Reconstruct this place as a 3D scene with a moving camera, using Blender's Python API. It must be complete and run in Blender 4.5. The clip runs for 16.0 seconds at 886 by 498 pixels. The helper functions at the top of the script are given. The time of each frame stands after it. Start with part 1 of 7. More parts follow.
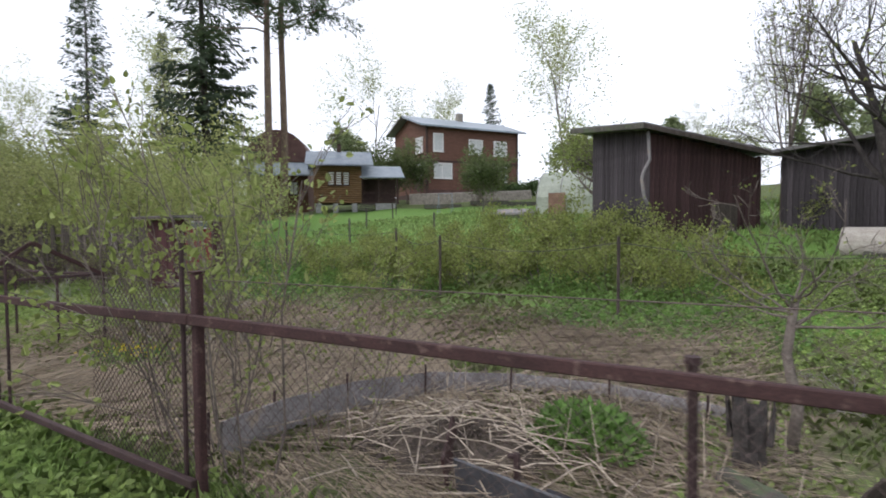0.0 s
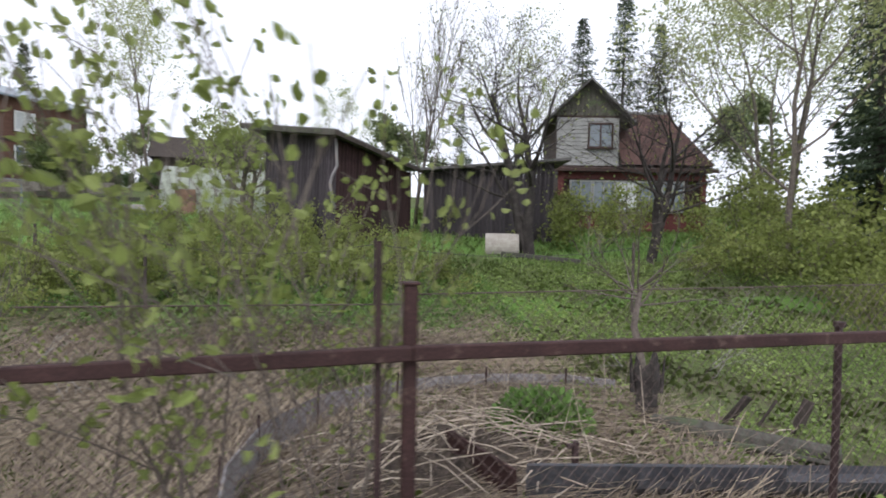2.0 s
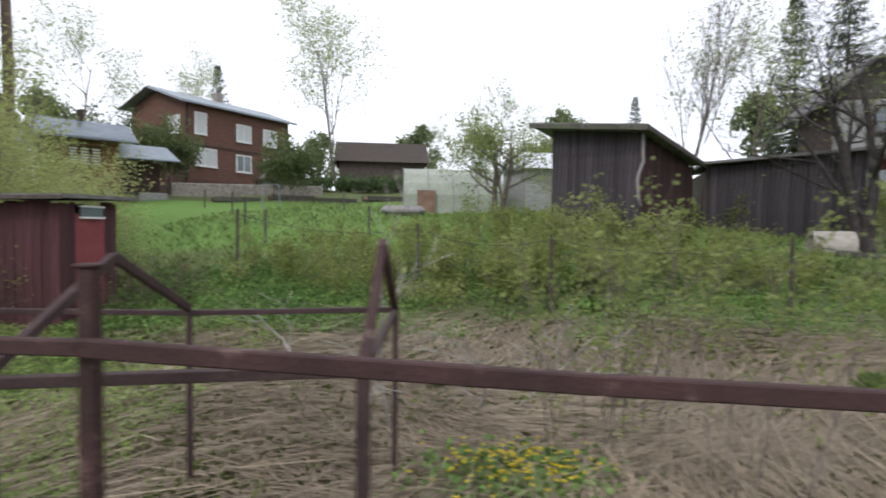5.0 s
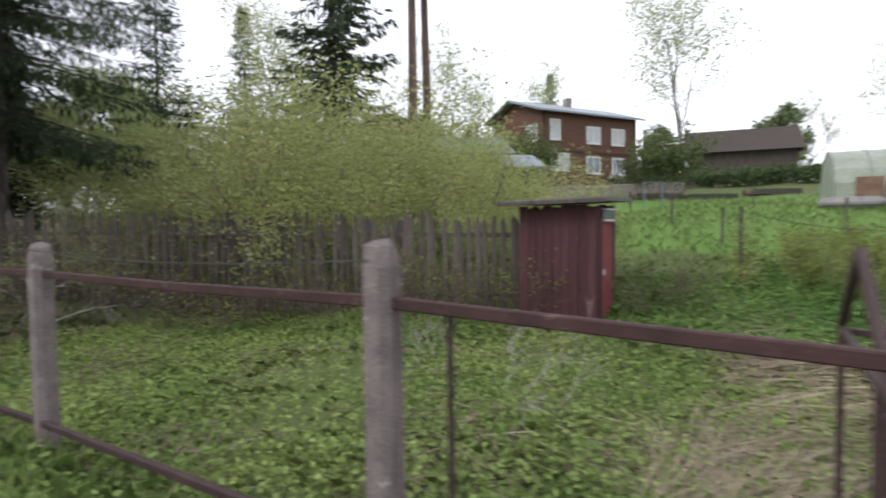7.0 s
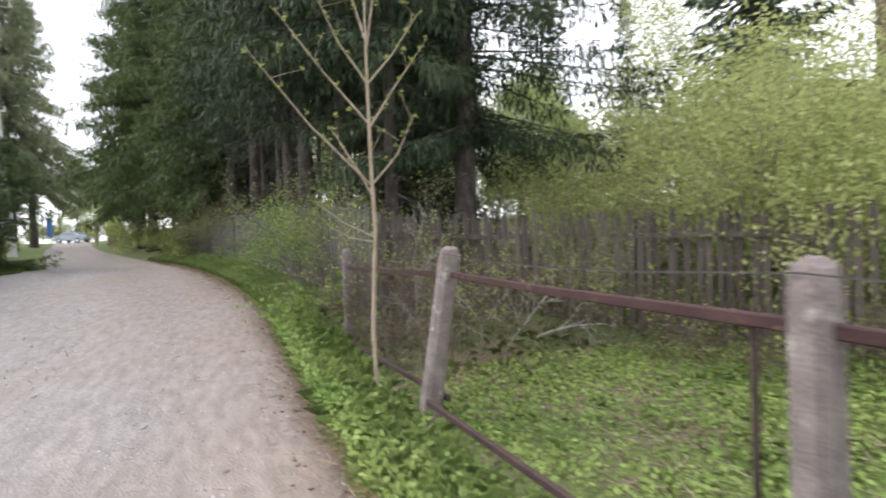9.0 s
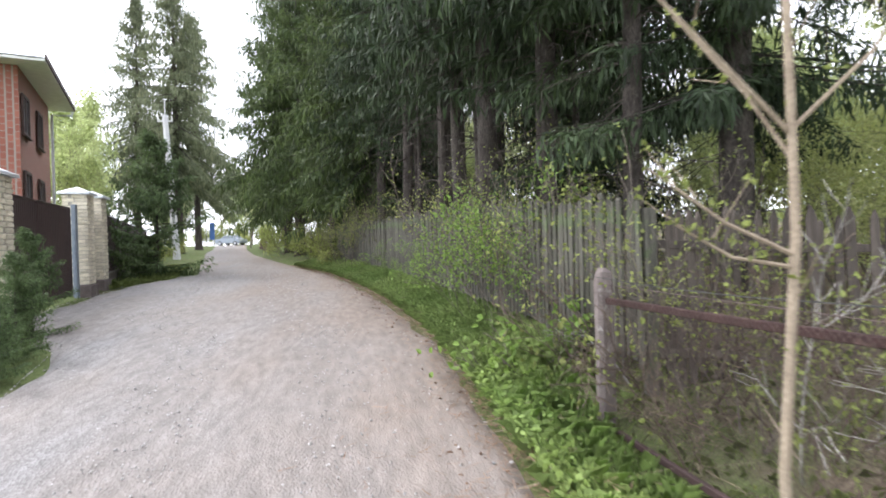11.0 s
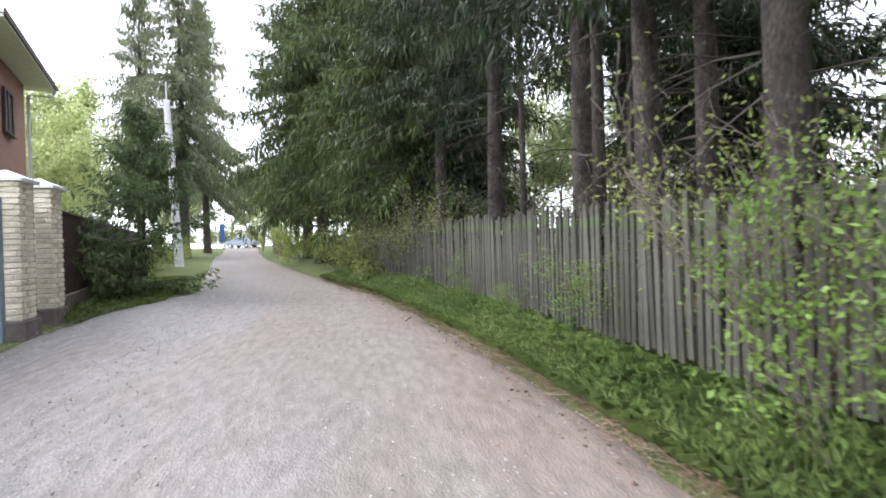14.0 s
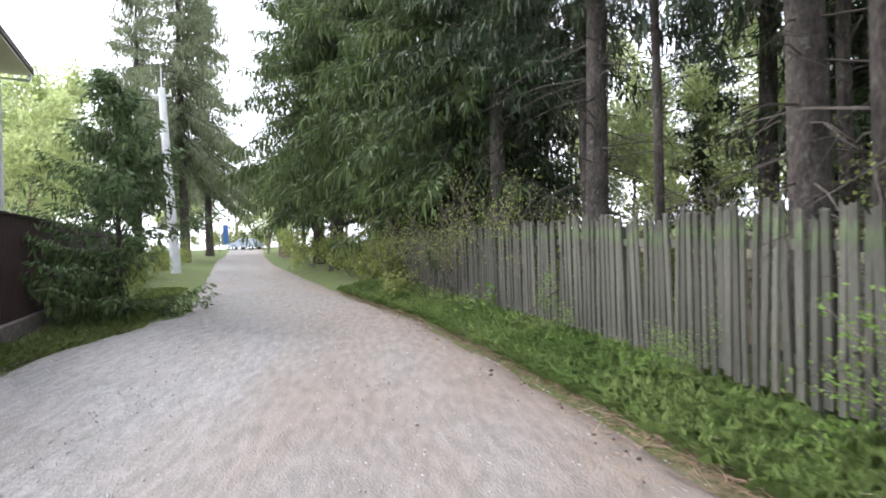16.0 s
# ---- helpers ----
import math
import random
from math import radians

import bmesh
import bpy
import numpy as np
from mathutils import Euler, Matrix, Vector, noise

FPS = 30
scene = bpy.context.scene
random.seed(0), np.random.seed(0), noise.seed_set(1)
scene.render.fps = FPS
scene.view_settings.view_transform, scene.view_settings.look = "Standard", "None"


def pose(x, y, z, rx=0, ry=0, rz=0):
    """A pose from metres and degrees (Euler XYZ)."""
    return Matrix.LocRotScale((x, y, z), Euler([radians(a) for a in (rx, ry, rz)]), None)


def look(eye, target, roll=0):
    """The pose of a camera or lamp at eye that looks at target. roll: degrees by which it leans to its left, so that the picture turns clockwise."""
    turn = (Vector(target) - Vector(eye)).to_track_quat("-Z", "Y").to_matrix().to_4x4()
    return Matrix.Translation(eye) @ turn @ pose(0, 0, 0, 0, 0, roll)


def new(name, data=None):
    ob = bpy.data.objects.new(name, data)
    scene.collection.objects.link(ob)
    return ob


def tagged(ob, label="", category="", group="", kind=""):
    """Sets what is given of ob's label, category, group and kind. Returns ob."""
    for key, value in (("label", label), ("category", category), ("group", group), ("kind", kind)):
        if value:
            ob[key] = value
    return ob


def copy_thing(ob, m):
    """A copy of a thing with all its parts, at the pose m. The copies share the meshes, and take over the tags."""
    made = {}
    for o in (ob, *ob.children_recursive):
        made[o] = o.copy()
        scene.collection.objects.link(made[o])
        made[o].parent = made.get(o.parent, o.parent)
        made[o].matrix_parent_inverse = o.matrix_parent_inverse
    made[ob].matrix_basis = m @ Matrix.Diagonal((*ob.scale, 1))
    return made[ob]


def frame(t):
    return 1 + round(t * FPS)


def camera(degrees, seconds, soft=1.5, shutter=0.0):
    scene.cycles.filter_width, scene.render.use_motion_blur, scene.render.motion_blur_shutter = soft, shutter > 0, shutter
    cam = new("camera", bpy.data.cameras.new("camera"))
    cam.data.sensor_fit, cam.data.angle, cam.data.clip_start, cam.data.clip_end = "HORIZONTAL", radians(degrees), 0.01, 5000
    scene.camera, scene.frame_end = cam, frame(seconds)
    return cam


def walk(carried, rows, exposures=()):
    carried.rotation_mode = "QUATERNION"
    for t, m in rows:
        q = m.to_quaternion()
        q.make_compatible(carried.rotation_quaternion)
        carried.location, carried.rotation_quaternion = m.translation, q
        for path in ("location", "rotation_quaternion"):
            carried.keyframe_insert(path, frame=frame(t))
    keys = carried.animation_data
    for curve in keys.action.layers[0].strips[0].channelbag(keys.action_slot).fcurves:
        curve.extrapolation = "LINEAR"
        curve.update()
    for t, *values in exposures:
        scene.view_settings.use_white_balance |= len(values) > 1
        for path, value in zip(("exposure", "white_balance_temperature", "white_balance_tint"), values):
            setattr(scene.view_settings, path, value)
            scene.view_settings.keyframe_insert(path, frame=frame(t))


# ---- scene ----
cam = camera(78.1, 16.0, soft=1.8, shutter=0.4)
METRES, EYE, TILT, LEAN, TURN = 26.5, 1.65, 0.0, 0.0, 30.5
ROWS = [
    (0.0, -0.00149, 0.00145, -6e-05, 0.19496, -2.42882, 0.3996),
    (0.5, -0.02822, 0.01594, -0.00049, -6.72597, -2.39404, 0.18711),
    (1.0, -0.05495, 0.02734, -0.00085, -21.46339, -2.2399, -0.37577),
    (1.5, -0.0814, 0.04216, -0.00167, -36.02806, -2.03929, -0.777),
    (2.0, -0.10852, 0.05714, -0.00172, -43.77775, -1.90514, -1.05567),
    (2.5, -0.13499, 0.0795, -0.00284, -46.89434, -1.98813, -1.16319),
    (3.0, -0.16243, 0.0977, -0.0034, -47.23235, -1.95697, -1.22178),
    (3.2, -0.17032, 0.10449, -0.00419, -46.83045, -2.06385, -1.12796),
    (5.3, -0.26139, 0.18273, -0.00349, -27.22564, -2.34116, -0.61263),
    (5.5, -0.27243, 0.19006, -0.00344, -24.80677, -2.35989, -0.52248),
    (6.0, -0.2999, 0.20485, -0.00498, -18.07772, -2.39119, -0.16943),
    (6.5, -0.32633, 0.21953, -0.00441, -8.23872, -2.3993, 0.1987),
    (7.0, -0.35548, 0.23379, -0.0036, 0.88267, -2.34344, 0.59926),
    (7.5, -0.38228, 0.25106, -0.00377, 10.58881, -2.29551, 1.08065),
    (8.0, -0.41096, 0.26918, -0.00318, 19.6309, -2.04688, 1.27963),
    (8.5, -0.4388, 0.2888, -0.00285, 28.53808, -1.8663, 1.66389),
    (9.0, -0.46691, 0.3044, -0.00282, 36.94377, -1.41476, 1.82697),
    (9.5, -0.49801, 0.32006, -0.00306, 43.59999, -1.10037, 1.82963),
    (10.0, -0.52591, 0.33192, -0.00151, 48.00687, -0.75761, 1.68389),
    (12.5, -0.67344, 0.39284, 0.00399, 50.73654, -0.54063, 1.49807),
    (13.0, -0.70253, 0.40125, 0.0062, 50.85088, -0.50967, 1.45801),
    (13.5, -0.73362, 0.41048, 0.00825, 50.97221, -0.54551, 1.50126),
    (14.0, -0.76276, 0.41895, 0.01006, 51.13136, -0.49069, 1.55664),
    (14.5, -0.79209, 0.43063, 0.01183, 51.38971, -0.55783, 1.66896),
    (15.0, -0.81949, 0.44247, 0.01349, 51.466, -0.52584, 1.69871),
    (15.5, -0.84915, 0.45224, 0.01557, 51.48357, -0.59096, 1.68484),
    (16.0, -0.87765, 0.46032, 0.01755, 51.58636, -0.47962, 1.6443),
]
walk(cam, [(t, pose(0, 0, EYE, TILT, LEAN, TURN) @ pose(METRES * x, METRES * y, METRES * z, 90 + pitch, roll, yaw)) for t, x, y, z, yaw, pitch, roll in ROWS], [(0.0, -0.05, 6150, 13), (6.5, 0.0, 6200, 13), (8.5, 0.62, 6400, 12), (9.5, 1.0, 6350, 11), (12.5, 1.2, 6150, 11), (16.0, 1.35, 6100, 10)])

# ---- world and light: thin bright overcast ----
SUN_EL, SUN_ROT = radians(42), radians(215)
world = bpy.data.worlds.new("overcast_sky")
scene.world = world
world.use_nodes = True
wn, wl = world.node_tree.nodes, world.node_tree.links
sky = wn.new("ShaderNodeTexSky")
sky.sky_type, sky.sun_disc = "NISHITA", False
sky.sun_elevation, sky.sun_rotation = SUN_EL, SUN_ROT
sky.dust_density, sky.air_density = 3.0, 1.0
desat = wn.new("ShaderNodeHueSaturation")
desat.inputs["Saturation"].default_value = 0.35
wl.new(sky.outputs[0], desat.inputs["Color"])
veil = wn.new("ShaderNodeMixRGB")
veil.inputs[0].default_value = 0.78
veil.inputs[2].default_value = (11.6, 11.8, 12.4, 1)
wl.new(desat.outputs[0], veil.inputs[1])
wl.new(veil.outputs[0], wn["Background"].inputs["Color"])
wn["Background"].inputs["Strength"].default_value = 0.13
sun = new("sun", bpy.data.lights.new("sun", "SUN"))
sun.data.energy, sun.data.angle, sun.data.color = 1.2, radians(16), (1.0, 0.96, 0.9)
sun.matrix_world = look((0, 0, 60), (math.sin(SUN_ROT) * -60 / math.tan(SUN_EL), math.cos(SUN_ROT) * -60 / math.tan(SUN_EL), 0))

# ---- materials ----
MATS = {}


def mat(name, c1, c2, size=8.0, rough=0.85, bump=0.3, metal=0.0, stretch=(1, 1, 1), fine=60.0, tone=0.25, island=0.0, rand=0.0, spec=0.3, through_light=0.0, spots=None, dist=0.02):
    """Two-scale noise material: c1 to c2 by a broad noise, fine grain on top, spots of a third colour."""
    if name in MATS:
        return MATS[name]
    m = bpy.data.materials.new(name)
    m.use_nodes = True
    n, l = m.node_tree.nodes, m.node_tree.links
    b = n["Principled BSDF"]
    b.inputs["Roughness"].default_value, b.inputs["Metallic"].default_value = rough, metal
    b.inputs["Specular IOR Level"].default_value = spec
    co = n.new("ShaderNodeTexCoord")
    mp = n.new("ShaderNodeMapping")
    mp.inputs["Scale"].default_value = stretch
    l.new(co.outputs["Object"], mp.inputs["Vector"])
    broad, grain = n.new("ShaderNodeTexNoise"), n.new("ShaderNodeTexNoise")
    broad.inputs["Scale"].default_value, grain.inputs["Scale"].default_value = size, fine
    broad.inputs["Detail"].default_value, grain.inputs["Detail"].default_value = 5, 4
    for t in (broad, grain):
        l.new(mp.outputs[0], t.inputs["Vector"])
    ramp = n.new("ShaderNodeMapRange")
    ramp.inputs["From Min"].default_value, ramp.inputs["From Max"].default_value = 0.35, 0.65
    l.new(broad.outputs["Fac"], ramp.inputs["Value"])
    mix = n.new("ShaderNodeMixRGB")
    mix.inputs[1].default_value, mix.inputs[2].default_value = (*c1, 1), (*c2, 1)
    l.new(ramp.outputs[0], mix.inputs[0])
    out = mix.outputs[0]
    if spots:
        colour, scale, low = spots
        sp = n.new("ShaderNodeTexNoise")
        sp.inputs["Scale"].default_value, sp.inputs["Detail"].default_value = scale, 8
        l.new(co.outputs["Object"], sp.inputs["Vector"])
        sr = n.new("ShaderNodeMapRange")
        sr.inputs["From Min"].default_value, sr.inputs["From Max"].default_value = low, low + 0.08
        l.new(sp.outputs["Fac"], sr.inputs["Value"])
        sm = n.new("ShaderNodeMixRGB")
        sm.inputs[2].default_value = (*colour, 1)
        l.new(sr.outputs[0], sm.inputs[0])
        l.new(out, sm.inputs[1])
        out = sm.outputs[0]
    val = n.new("ShaderNodeMapRange")
    val.inputs["From Min"].default_value, val.inputs["From Max"].default_value = 0.3, 0.7
    val.inputs["To Min"].default_value, val.inputs["To Max"].default_value = 1 - tone, 1 + tone
    l.new(grain.outputs["Fac"], val.inputs["Value"])
    hs = n.new("ShaderNodeHueSaturation")
    l.new(val.outputs[0], hs.inputs["Value"])
    l.new(out, hs.inputs["Color"])
    out = hs.outputs[0]
    if island or rand:
        src = n.new("ShaderNodeNewGeometry").outputs["Random Per Island"] if island else n.new("ShaderNodeObjectInfo").outputs["Random"]
        amount = island or rand
        r2 = n.new("ShaderNodeMapRange")
        r2.inputs["To Min"].default_value, r2.inputs["To Max"].default_value = 1 - amount, 1 + amount
        l.new(src, r2.inputs["Value"])
        h2 = n.new("ShaderNodeHueSaturation")
        l.new(r2.outputs[0], h2.inputs["Value"])
        l.new(out, h2.inputs["Color"])
        out = h2.outputs[0]
    l.new(out, b.inputs["Base Color"])
    if bump:
        bp = n.new("ShaderNodeBump")
        bp.inputs["Strength"].default_value, bp.inputs["Distance"].default_value = bump, dist
        l.new(grain.outputs["Fac"], bp.inputs["Height"])
        l.new(bp.outputs[0], b.inputs["Normal"])
    if through_light:
        tr = n.new("ShaderNodeBsdfTranslucent")
        l.new(out, tr.inputs["Color"])
        ms = n.new("ShaderNodeMixShader")
        ms.inputs[0].default_value = through_light
        l.new(b.outputs[0], ms.inputs[1])
        l.new(tr.outputs[0], ms.inputs[2])
        l.new(ms.outputs[0], n["Material Output"].inputs["Surface"])
    MATS[name] = m
    return m


def leafmat(name, c1, c2, amount=0.4, light=0.35):
    return mat(name, c1, c2, size=0.6, rough=0.6, bump=0, fine=30, tone=0.15, island=amount, through_light=light)


RUST = mat("rusty_maroon_paint", (0.038, 0.019, 0.018), (0.058, 0.029, 0.027), 5, 0.75, 0.5, fine=90, tone=0.35, spots=((0.11, 0.07, 0.06), 14, 0.6), dist=0.004)
RUSTDARK = mat("dark_rusty_steel", (0.04, 0.024, 0.024), (0.06, 0.036, 0.034), 6, 0.7, 0.5, fine=90, tone=0.35, dist=0.004)
CONCRETE = mat("weathered_concrete", (0.14, 0.115, 0.11), (0.21, 0.175, 0.165), 6, 0.92, 0.6, fine=70, tone=0.25, spots=((0.33, 0.31, 0.29), 9, 0.62), dist=0.008)
OLDWOOD = mat("old_grey_wood", (0.07, 0.067, 0.055), (0.12, 0.114, 0.094), 3, 0.9, 0.5, stretch=(6, 6, 0.5), fine=30, tone=0.35, rand=0.3, spots=((0.092, 0.110, 0.063), 4, 0.53), dist=0.006)
DARKWOOD = mat("dark_rotten_wood", (0.06, 0.048, 0.042), (0.11, 0.09, 0.078), 3, 0.92, 0.5, stretch=(6, 6, 0.5), fine=30, tone=0.35, rand=0.3, dist=0.006)
SHEDGREY = mat("bleached_shed_boards", (0.038, 0.032, 0.036), (0.078, 0.067, 0.073), 2.5, 0.9, 0.5, stretch=(5, 5, 0.25), fine=25, tone=0.45, rand=0.3, dist=0.008)
SHEDRED = mat("faded_red_shed_boards", (0.046, 0.024, 0.025), (0.074, 0.042, 0.042), 2.5, 0.9, 0.5, stretch=(5, 5, 0.25), fine=25, tone=0.45, rand=0.25, dist=0.008)
OUTRED = mat("dark_red_outhouse_paint", (0.06, 0.024, 0.027), (0.085, 0.035, 0.038), 2.5, 0.8, 0.4, stretch=(5, 5, 0.3), fine=25, tone=0.3, rand=0.18, dist=0.006)
DOORRED = mat("bright_red_door_paint", (0.21, 0.045, 0.05), (0.25, 0.065, 0.066), 3, 0.75, 0.3, fine=40, tone=0.2, dist=0.005)
ROOFGREY = mat("weathered_roofing_felt", (0.12, 0.115, 0.115), (0.2, 0.19, 0.185), 3, 0.9, 0.5, fine=40, spots=((0.24, 0.24, 0.22), 6, 0.6))
BROWNLOG = mat("brown_stained_siding", (0.125, 0.062, 0.043), (0.165, 0.085, 0.06), 1.5, 0.75, 0.3, stretch=(1, 1, 6), fine=20, tone=0.2)
BROWNDARK = mat("dark_brown_trim", (0.05, 0.03, 0.026), (0.075, 0.046, 0.038), 3, 0.7, 0.2, fine=30)
ORANGEWOOD = mat("orange_brown_log", (0.15, 0.085, 0.04), (0.21, 0.125, 0.06), 2, 0.75, 0.4, stretch=(1, 1, 6), fine=24, tone=0.25)
BLUEROOF = mat("blue_grey_metal_roof", (0.24, 0.28, 0.32), (0.32, 0.36, 0.39), 2, 0.45, 0.1, metal=0.2, fine=20, tone=0.1)
WHITE = mat("white_window_paint", (0.72, 0.72, 0.7), (0.8, 0.8, 0.78), 5, 0.5, 0.1, fine=40, tone=0.06)
CURTAIN = mat("pale_curtain", (0.5, 0.52, 0.52), (0.66, 0.67, 0.66), 3, 0.9, 0.1, stretch=(10, 10, 1), fine=20, tone=0.12)
MAROON = mat("maroon_porch_paint", (0.12, 0.036, 0.036), (0.155, 0.056, 0.05), 2, 0.8, 0.3, stretch=(1, 1, 5), fine=24, tone=0.25)
ROOFRED = mat("brown_red_sheet_roof", (0.085, 0.046, 0.04), (0.125, 0.07, 0.06), 2, 0.75, 0.2, fine=20, tone=0.2)
PALEBOARD = mat("flaking_white_boards", (0.24, 0.24, 0.235), (0.37, 0.37, 0.355), 3, 0.85, 0.3, stretch=(1, 1, 8), fine=30, tone=0.25)
CREAM = mat("cream_brick", (0.6, 0.54, 0.43), (0.72, 0.66, 0.54), 6, 0.9, 0.6, fine=40, tone=0.16, rand=0.15, dist=0.012)
MORTAR = mat("grey_mortar", (0.34, 0.31, 0.27), (0.42, 0.39, 0.34), 8, 0.95, 0.4, fine=70)
CAPMETAL = mat("white_cap_metal", (0.6, 0.62, 0.66), (0.68, 0.7, 0.74), 3, 0.45, 0.05, metal=0.1, fine=30, tone=0.05)
BROWNMETAL = mat("dark_brown_profiled_steel", (0.045, 0.026, 0.026), (0.058, 0.035, 0.033), 2, 0.5, 0.05, metal=0.1, fine=20, tone=0.1)
BLUEPIPE = mat("blue_grey_steel_post", (0.18, 0.21, 0.26), (0.23, 0.26, 0.31), 4, 0.5, 0.1, metal=0.2)
POLEWHITE = mat("pale_concrete_pole", (0.52, 0.52, 0.53), (0.63, 0.63, 0.63), 2, 0.9, 0.3, fine=30, tone=0.12)
STRAW = leafmat("dry_straw", (0.25, 0.2, 0.14), (0.37, 0.3, 0.215), 0.45, 0.2)
LITTER = leafmat("spruce_litter", (0.16, 0.095, 0.06), (0.26, 0.17, 0.115), 0.4, 0.1)
STICK = mat("pale_dry_stem", (0.36, 0.3, 0.23), (0.47, 0.4, 0.32), 6, 0.9, 0.2, fine=40, island=0.25)
GRASSBLADE = leafmat("fresh_grass", (0.2, 0.26, 0.085), (0.29, 0.35, 0.125), 0.35, 0.5)
VERGE = leafmat("bright_verge_grass", (0.27, 0.38, 0.13), (0.38, 0.48, 0.19), 0.35, 0.55)
HERB = leafmat("ground_herb_leaf", (0.2, 0.29, 0.08), (0.31, 0.39, 0.125), 0.4, 0.5)
NETTLE = leafmat("nettle_leaf", (0.12, 0.22, 0.055), (0.19, 0.3, 0.08), 0.35, 0.4)
WILLOW = leafmat("yellow_green_willow_leaf", (0.33, 0.37, 0.13), (0.44, 0.46, 0.2), 0.28, 0.6)
MAPLE = leafmat("bright_maple_leaf", (0.15, 0.25, 0.05), (0.23, 0.33, 0.08), 0.3, 0.4)
LIGHTLEAF = leafmat("pale_young_leaf", (0.4, 0.46, 0.2), (0.52, 0.57, 0.29), 0.25, 0.6)
BACKWOOD = mat("brown_weathered_pickets", (0.07, 0.058, 0.05), (0.125, 0.104, 0.09), 3, 0.92, 0.5, stretch=(6, 6, 0.5), fine=30, tone=0.35, rand=0.3, dist=0.006)
BUSHLEAF = leafmat("bush_leaf", (0.2, 0.24, 0.065), (0.3, 0.33, 0.11), 0.4, 0.5)
BIRCHLEAF = leafmat("young_birch_leaf", (0.3, 0.34, 0.13), (0.42, 0.45, 0.22), 0.3, 0.55)
APPLELEAF = leafmat("young_apple_leaf", (0.21, 0.26, 0.07), (0.31, 0.35, 0.13), 0.35, 0.45)
NEEDLE = leafmat("spruce_needle", (0.024, 0.04, 0.018), (0.052, 0.077, 0.031), 0.5, 0.15)
YOUNGNEEDLE = leafmat("young_spruce_needle", (0.07, 0.108, 0.045), (0.125, 0.17, 0.07), 0.45, 0.35)
NEEDLELIGHT = leafmat("fresh_spruce_needle", (0.045, 0.07, 0.022), (0.095, 0.13, 0.042), 0.5, 0.25)
NEEDLEOLIVE = leafmat("olive_spruce_needle", (0.13, 0.15, 0.085), (0.2, 0.22, 0.13), 0.4, 0.4)
NEEDLEDARK = leafmat("far_spruce_needle", (0.045, 0.07, 0.04), (0.075, 0.105, 0.055), 0.4, 0.2)
PINENEEDLE = leafmat("pine_needle", (0.06, 0.095, 0.045), (0.1, 0.14, 0.06), 0.35, 0.2)
THUJA = leafmat("thuja_green", (0.1, 0.135, 0.05), (0.16, 0.19, 0.075), 0.4, 0.35)
HEDGE = leafmat("hedge_green", (0.05, 0.09, 0.03), (0.09, 0.135, 0.045), 0.4, 0.2)
FARLEAF = leafmat("distant_foliage", (0.17, 0.215, 0.1), (0.25, 0.29, 0.15), 0.35, 0.4)
PETAL = leafmat("yellow_petal", (0.65, 0.5, 0.02), (0.8, 0.62, 0.04), 0.2, 0.3)
BARK = mat("spruce_bark", (0.04, 0.033, 0.029), (0.08, 0.068, 0.06), 5, 0.95, 0.9, stretch=(2, 2, 0.7), fine=25, tone=0.45, dist=0.03, spots=((0.12, 0.115, 0.1), 9, 0.62))
PINEBARK = mat("pine_bark", (0.14, 0.1, 0.078), (0.21, 0.15, 0.115), 4, 0.95, 0.8, stretch=(2, 2, 0.6), fine=20, tone=0.35, dist=0.03)
TWIG = mat("grey_brown_twig", (0.12, 0.1, 0.085), (0.2, 0.17, 0.145), 5, 0.92, 0.4, fine=40, tone=0.25)
APPLEBARK = mat("dark_apple_bark", (0.035, 0.03, 0.028), (0.075, 0.065, 0.06), 6, 0.92, 0.5, fine=40, tone=0.3)
BRUSHTWIG = mat("brown_brush_twig", (0.085, 0.062, 0.048), (0.15, 0.115, 0.09), 6, 0.92, 0.3, fine=40, tone=0.25)
PALETWIG = mat("pale_sapling_bark", (0.27, 0.215, 0.16), (0.37, 0.3, 0.225), 6, 0.85, 0.3, fine=50, tone=0.2)
DEADTWIG = mat("dead_spruce_twig", (0.055, 0.046, 0.04), (0.1, 0.084, 0.072), 5, 0.95, 0.3)
GREYTWIG = mat("pale_grey_branch", (0.3, 0.28, 0.26), (0.42, 0.4, 0.37), 6, 0.9, 0.4, fine=40)
WIRE = mat("dark_wire", (0.05, 0.05, 0.05), (0.09, 0.085, 0.08), 20, 0.6, 0, metal=0.3)
MESHWIRE = mat("rusty_mesh_wire", (0.1, 0.075, 0.068), (0.16, 0.12, 0.11), 12, 0.75, 0, metal=0.2)
FELT = mat("grey_bed_edging_sheet", (0.2, 0.19, 0.19), (0.29, 0.27, 0.27), 5, 0.85, 0.4, fine=40, spots=((0.3, 0.25, 0.2), 5, 0.58))
SOIL = mat("dark_compost", (0.06, 0.048, 0.038), (0.12, 0.095, 0.072), 9, 0.95, 0.9, fine=40, tone=0.4, dist=0.05)
FILMGREY = mat("dark_torn_plastic", (0.06, 0.062, 0.07), (0.1, 0.1, 0.11), 6, 0.35, 0.3, fine=30)
GRAVEL = mat("loose_gravel", (0.3, 0.29, 0.29), (0.44, 0.42, 0.41), 30, 0.9, 0.3, fine=90, island=0.35)
CONE = mat("brown_fallen_cones", (0.1, 0.06, 0.04), (0.16, 0.1, 0.07), 30, 0.9, 0.3, island=0.3)
CARPAINT = mat("silver_blue_car_paint", (0.3, 0.34, 0.4), (0.33, 0.37, 0.43), 2, 0.3, 0, metal=0.4, fine=20, tone=0.03, spec=0.5)
RUBBER = mat("black_rubber", (0.02, 0.02, 0.02), (0.03, 0.03, 0.03), 10, 0.8, 0.1)
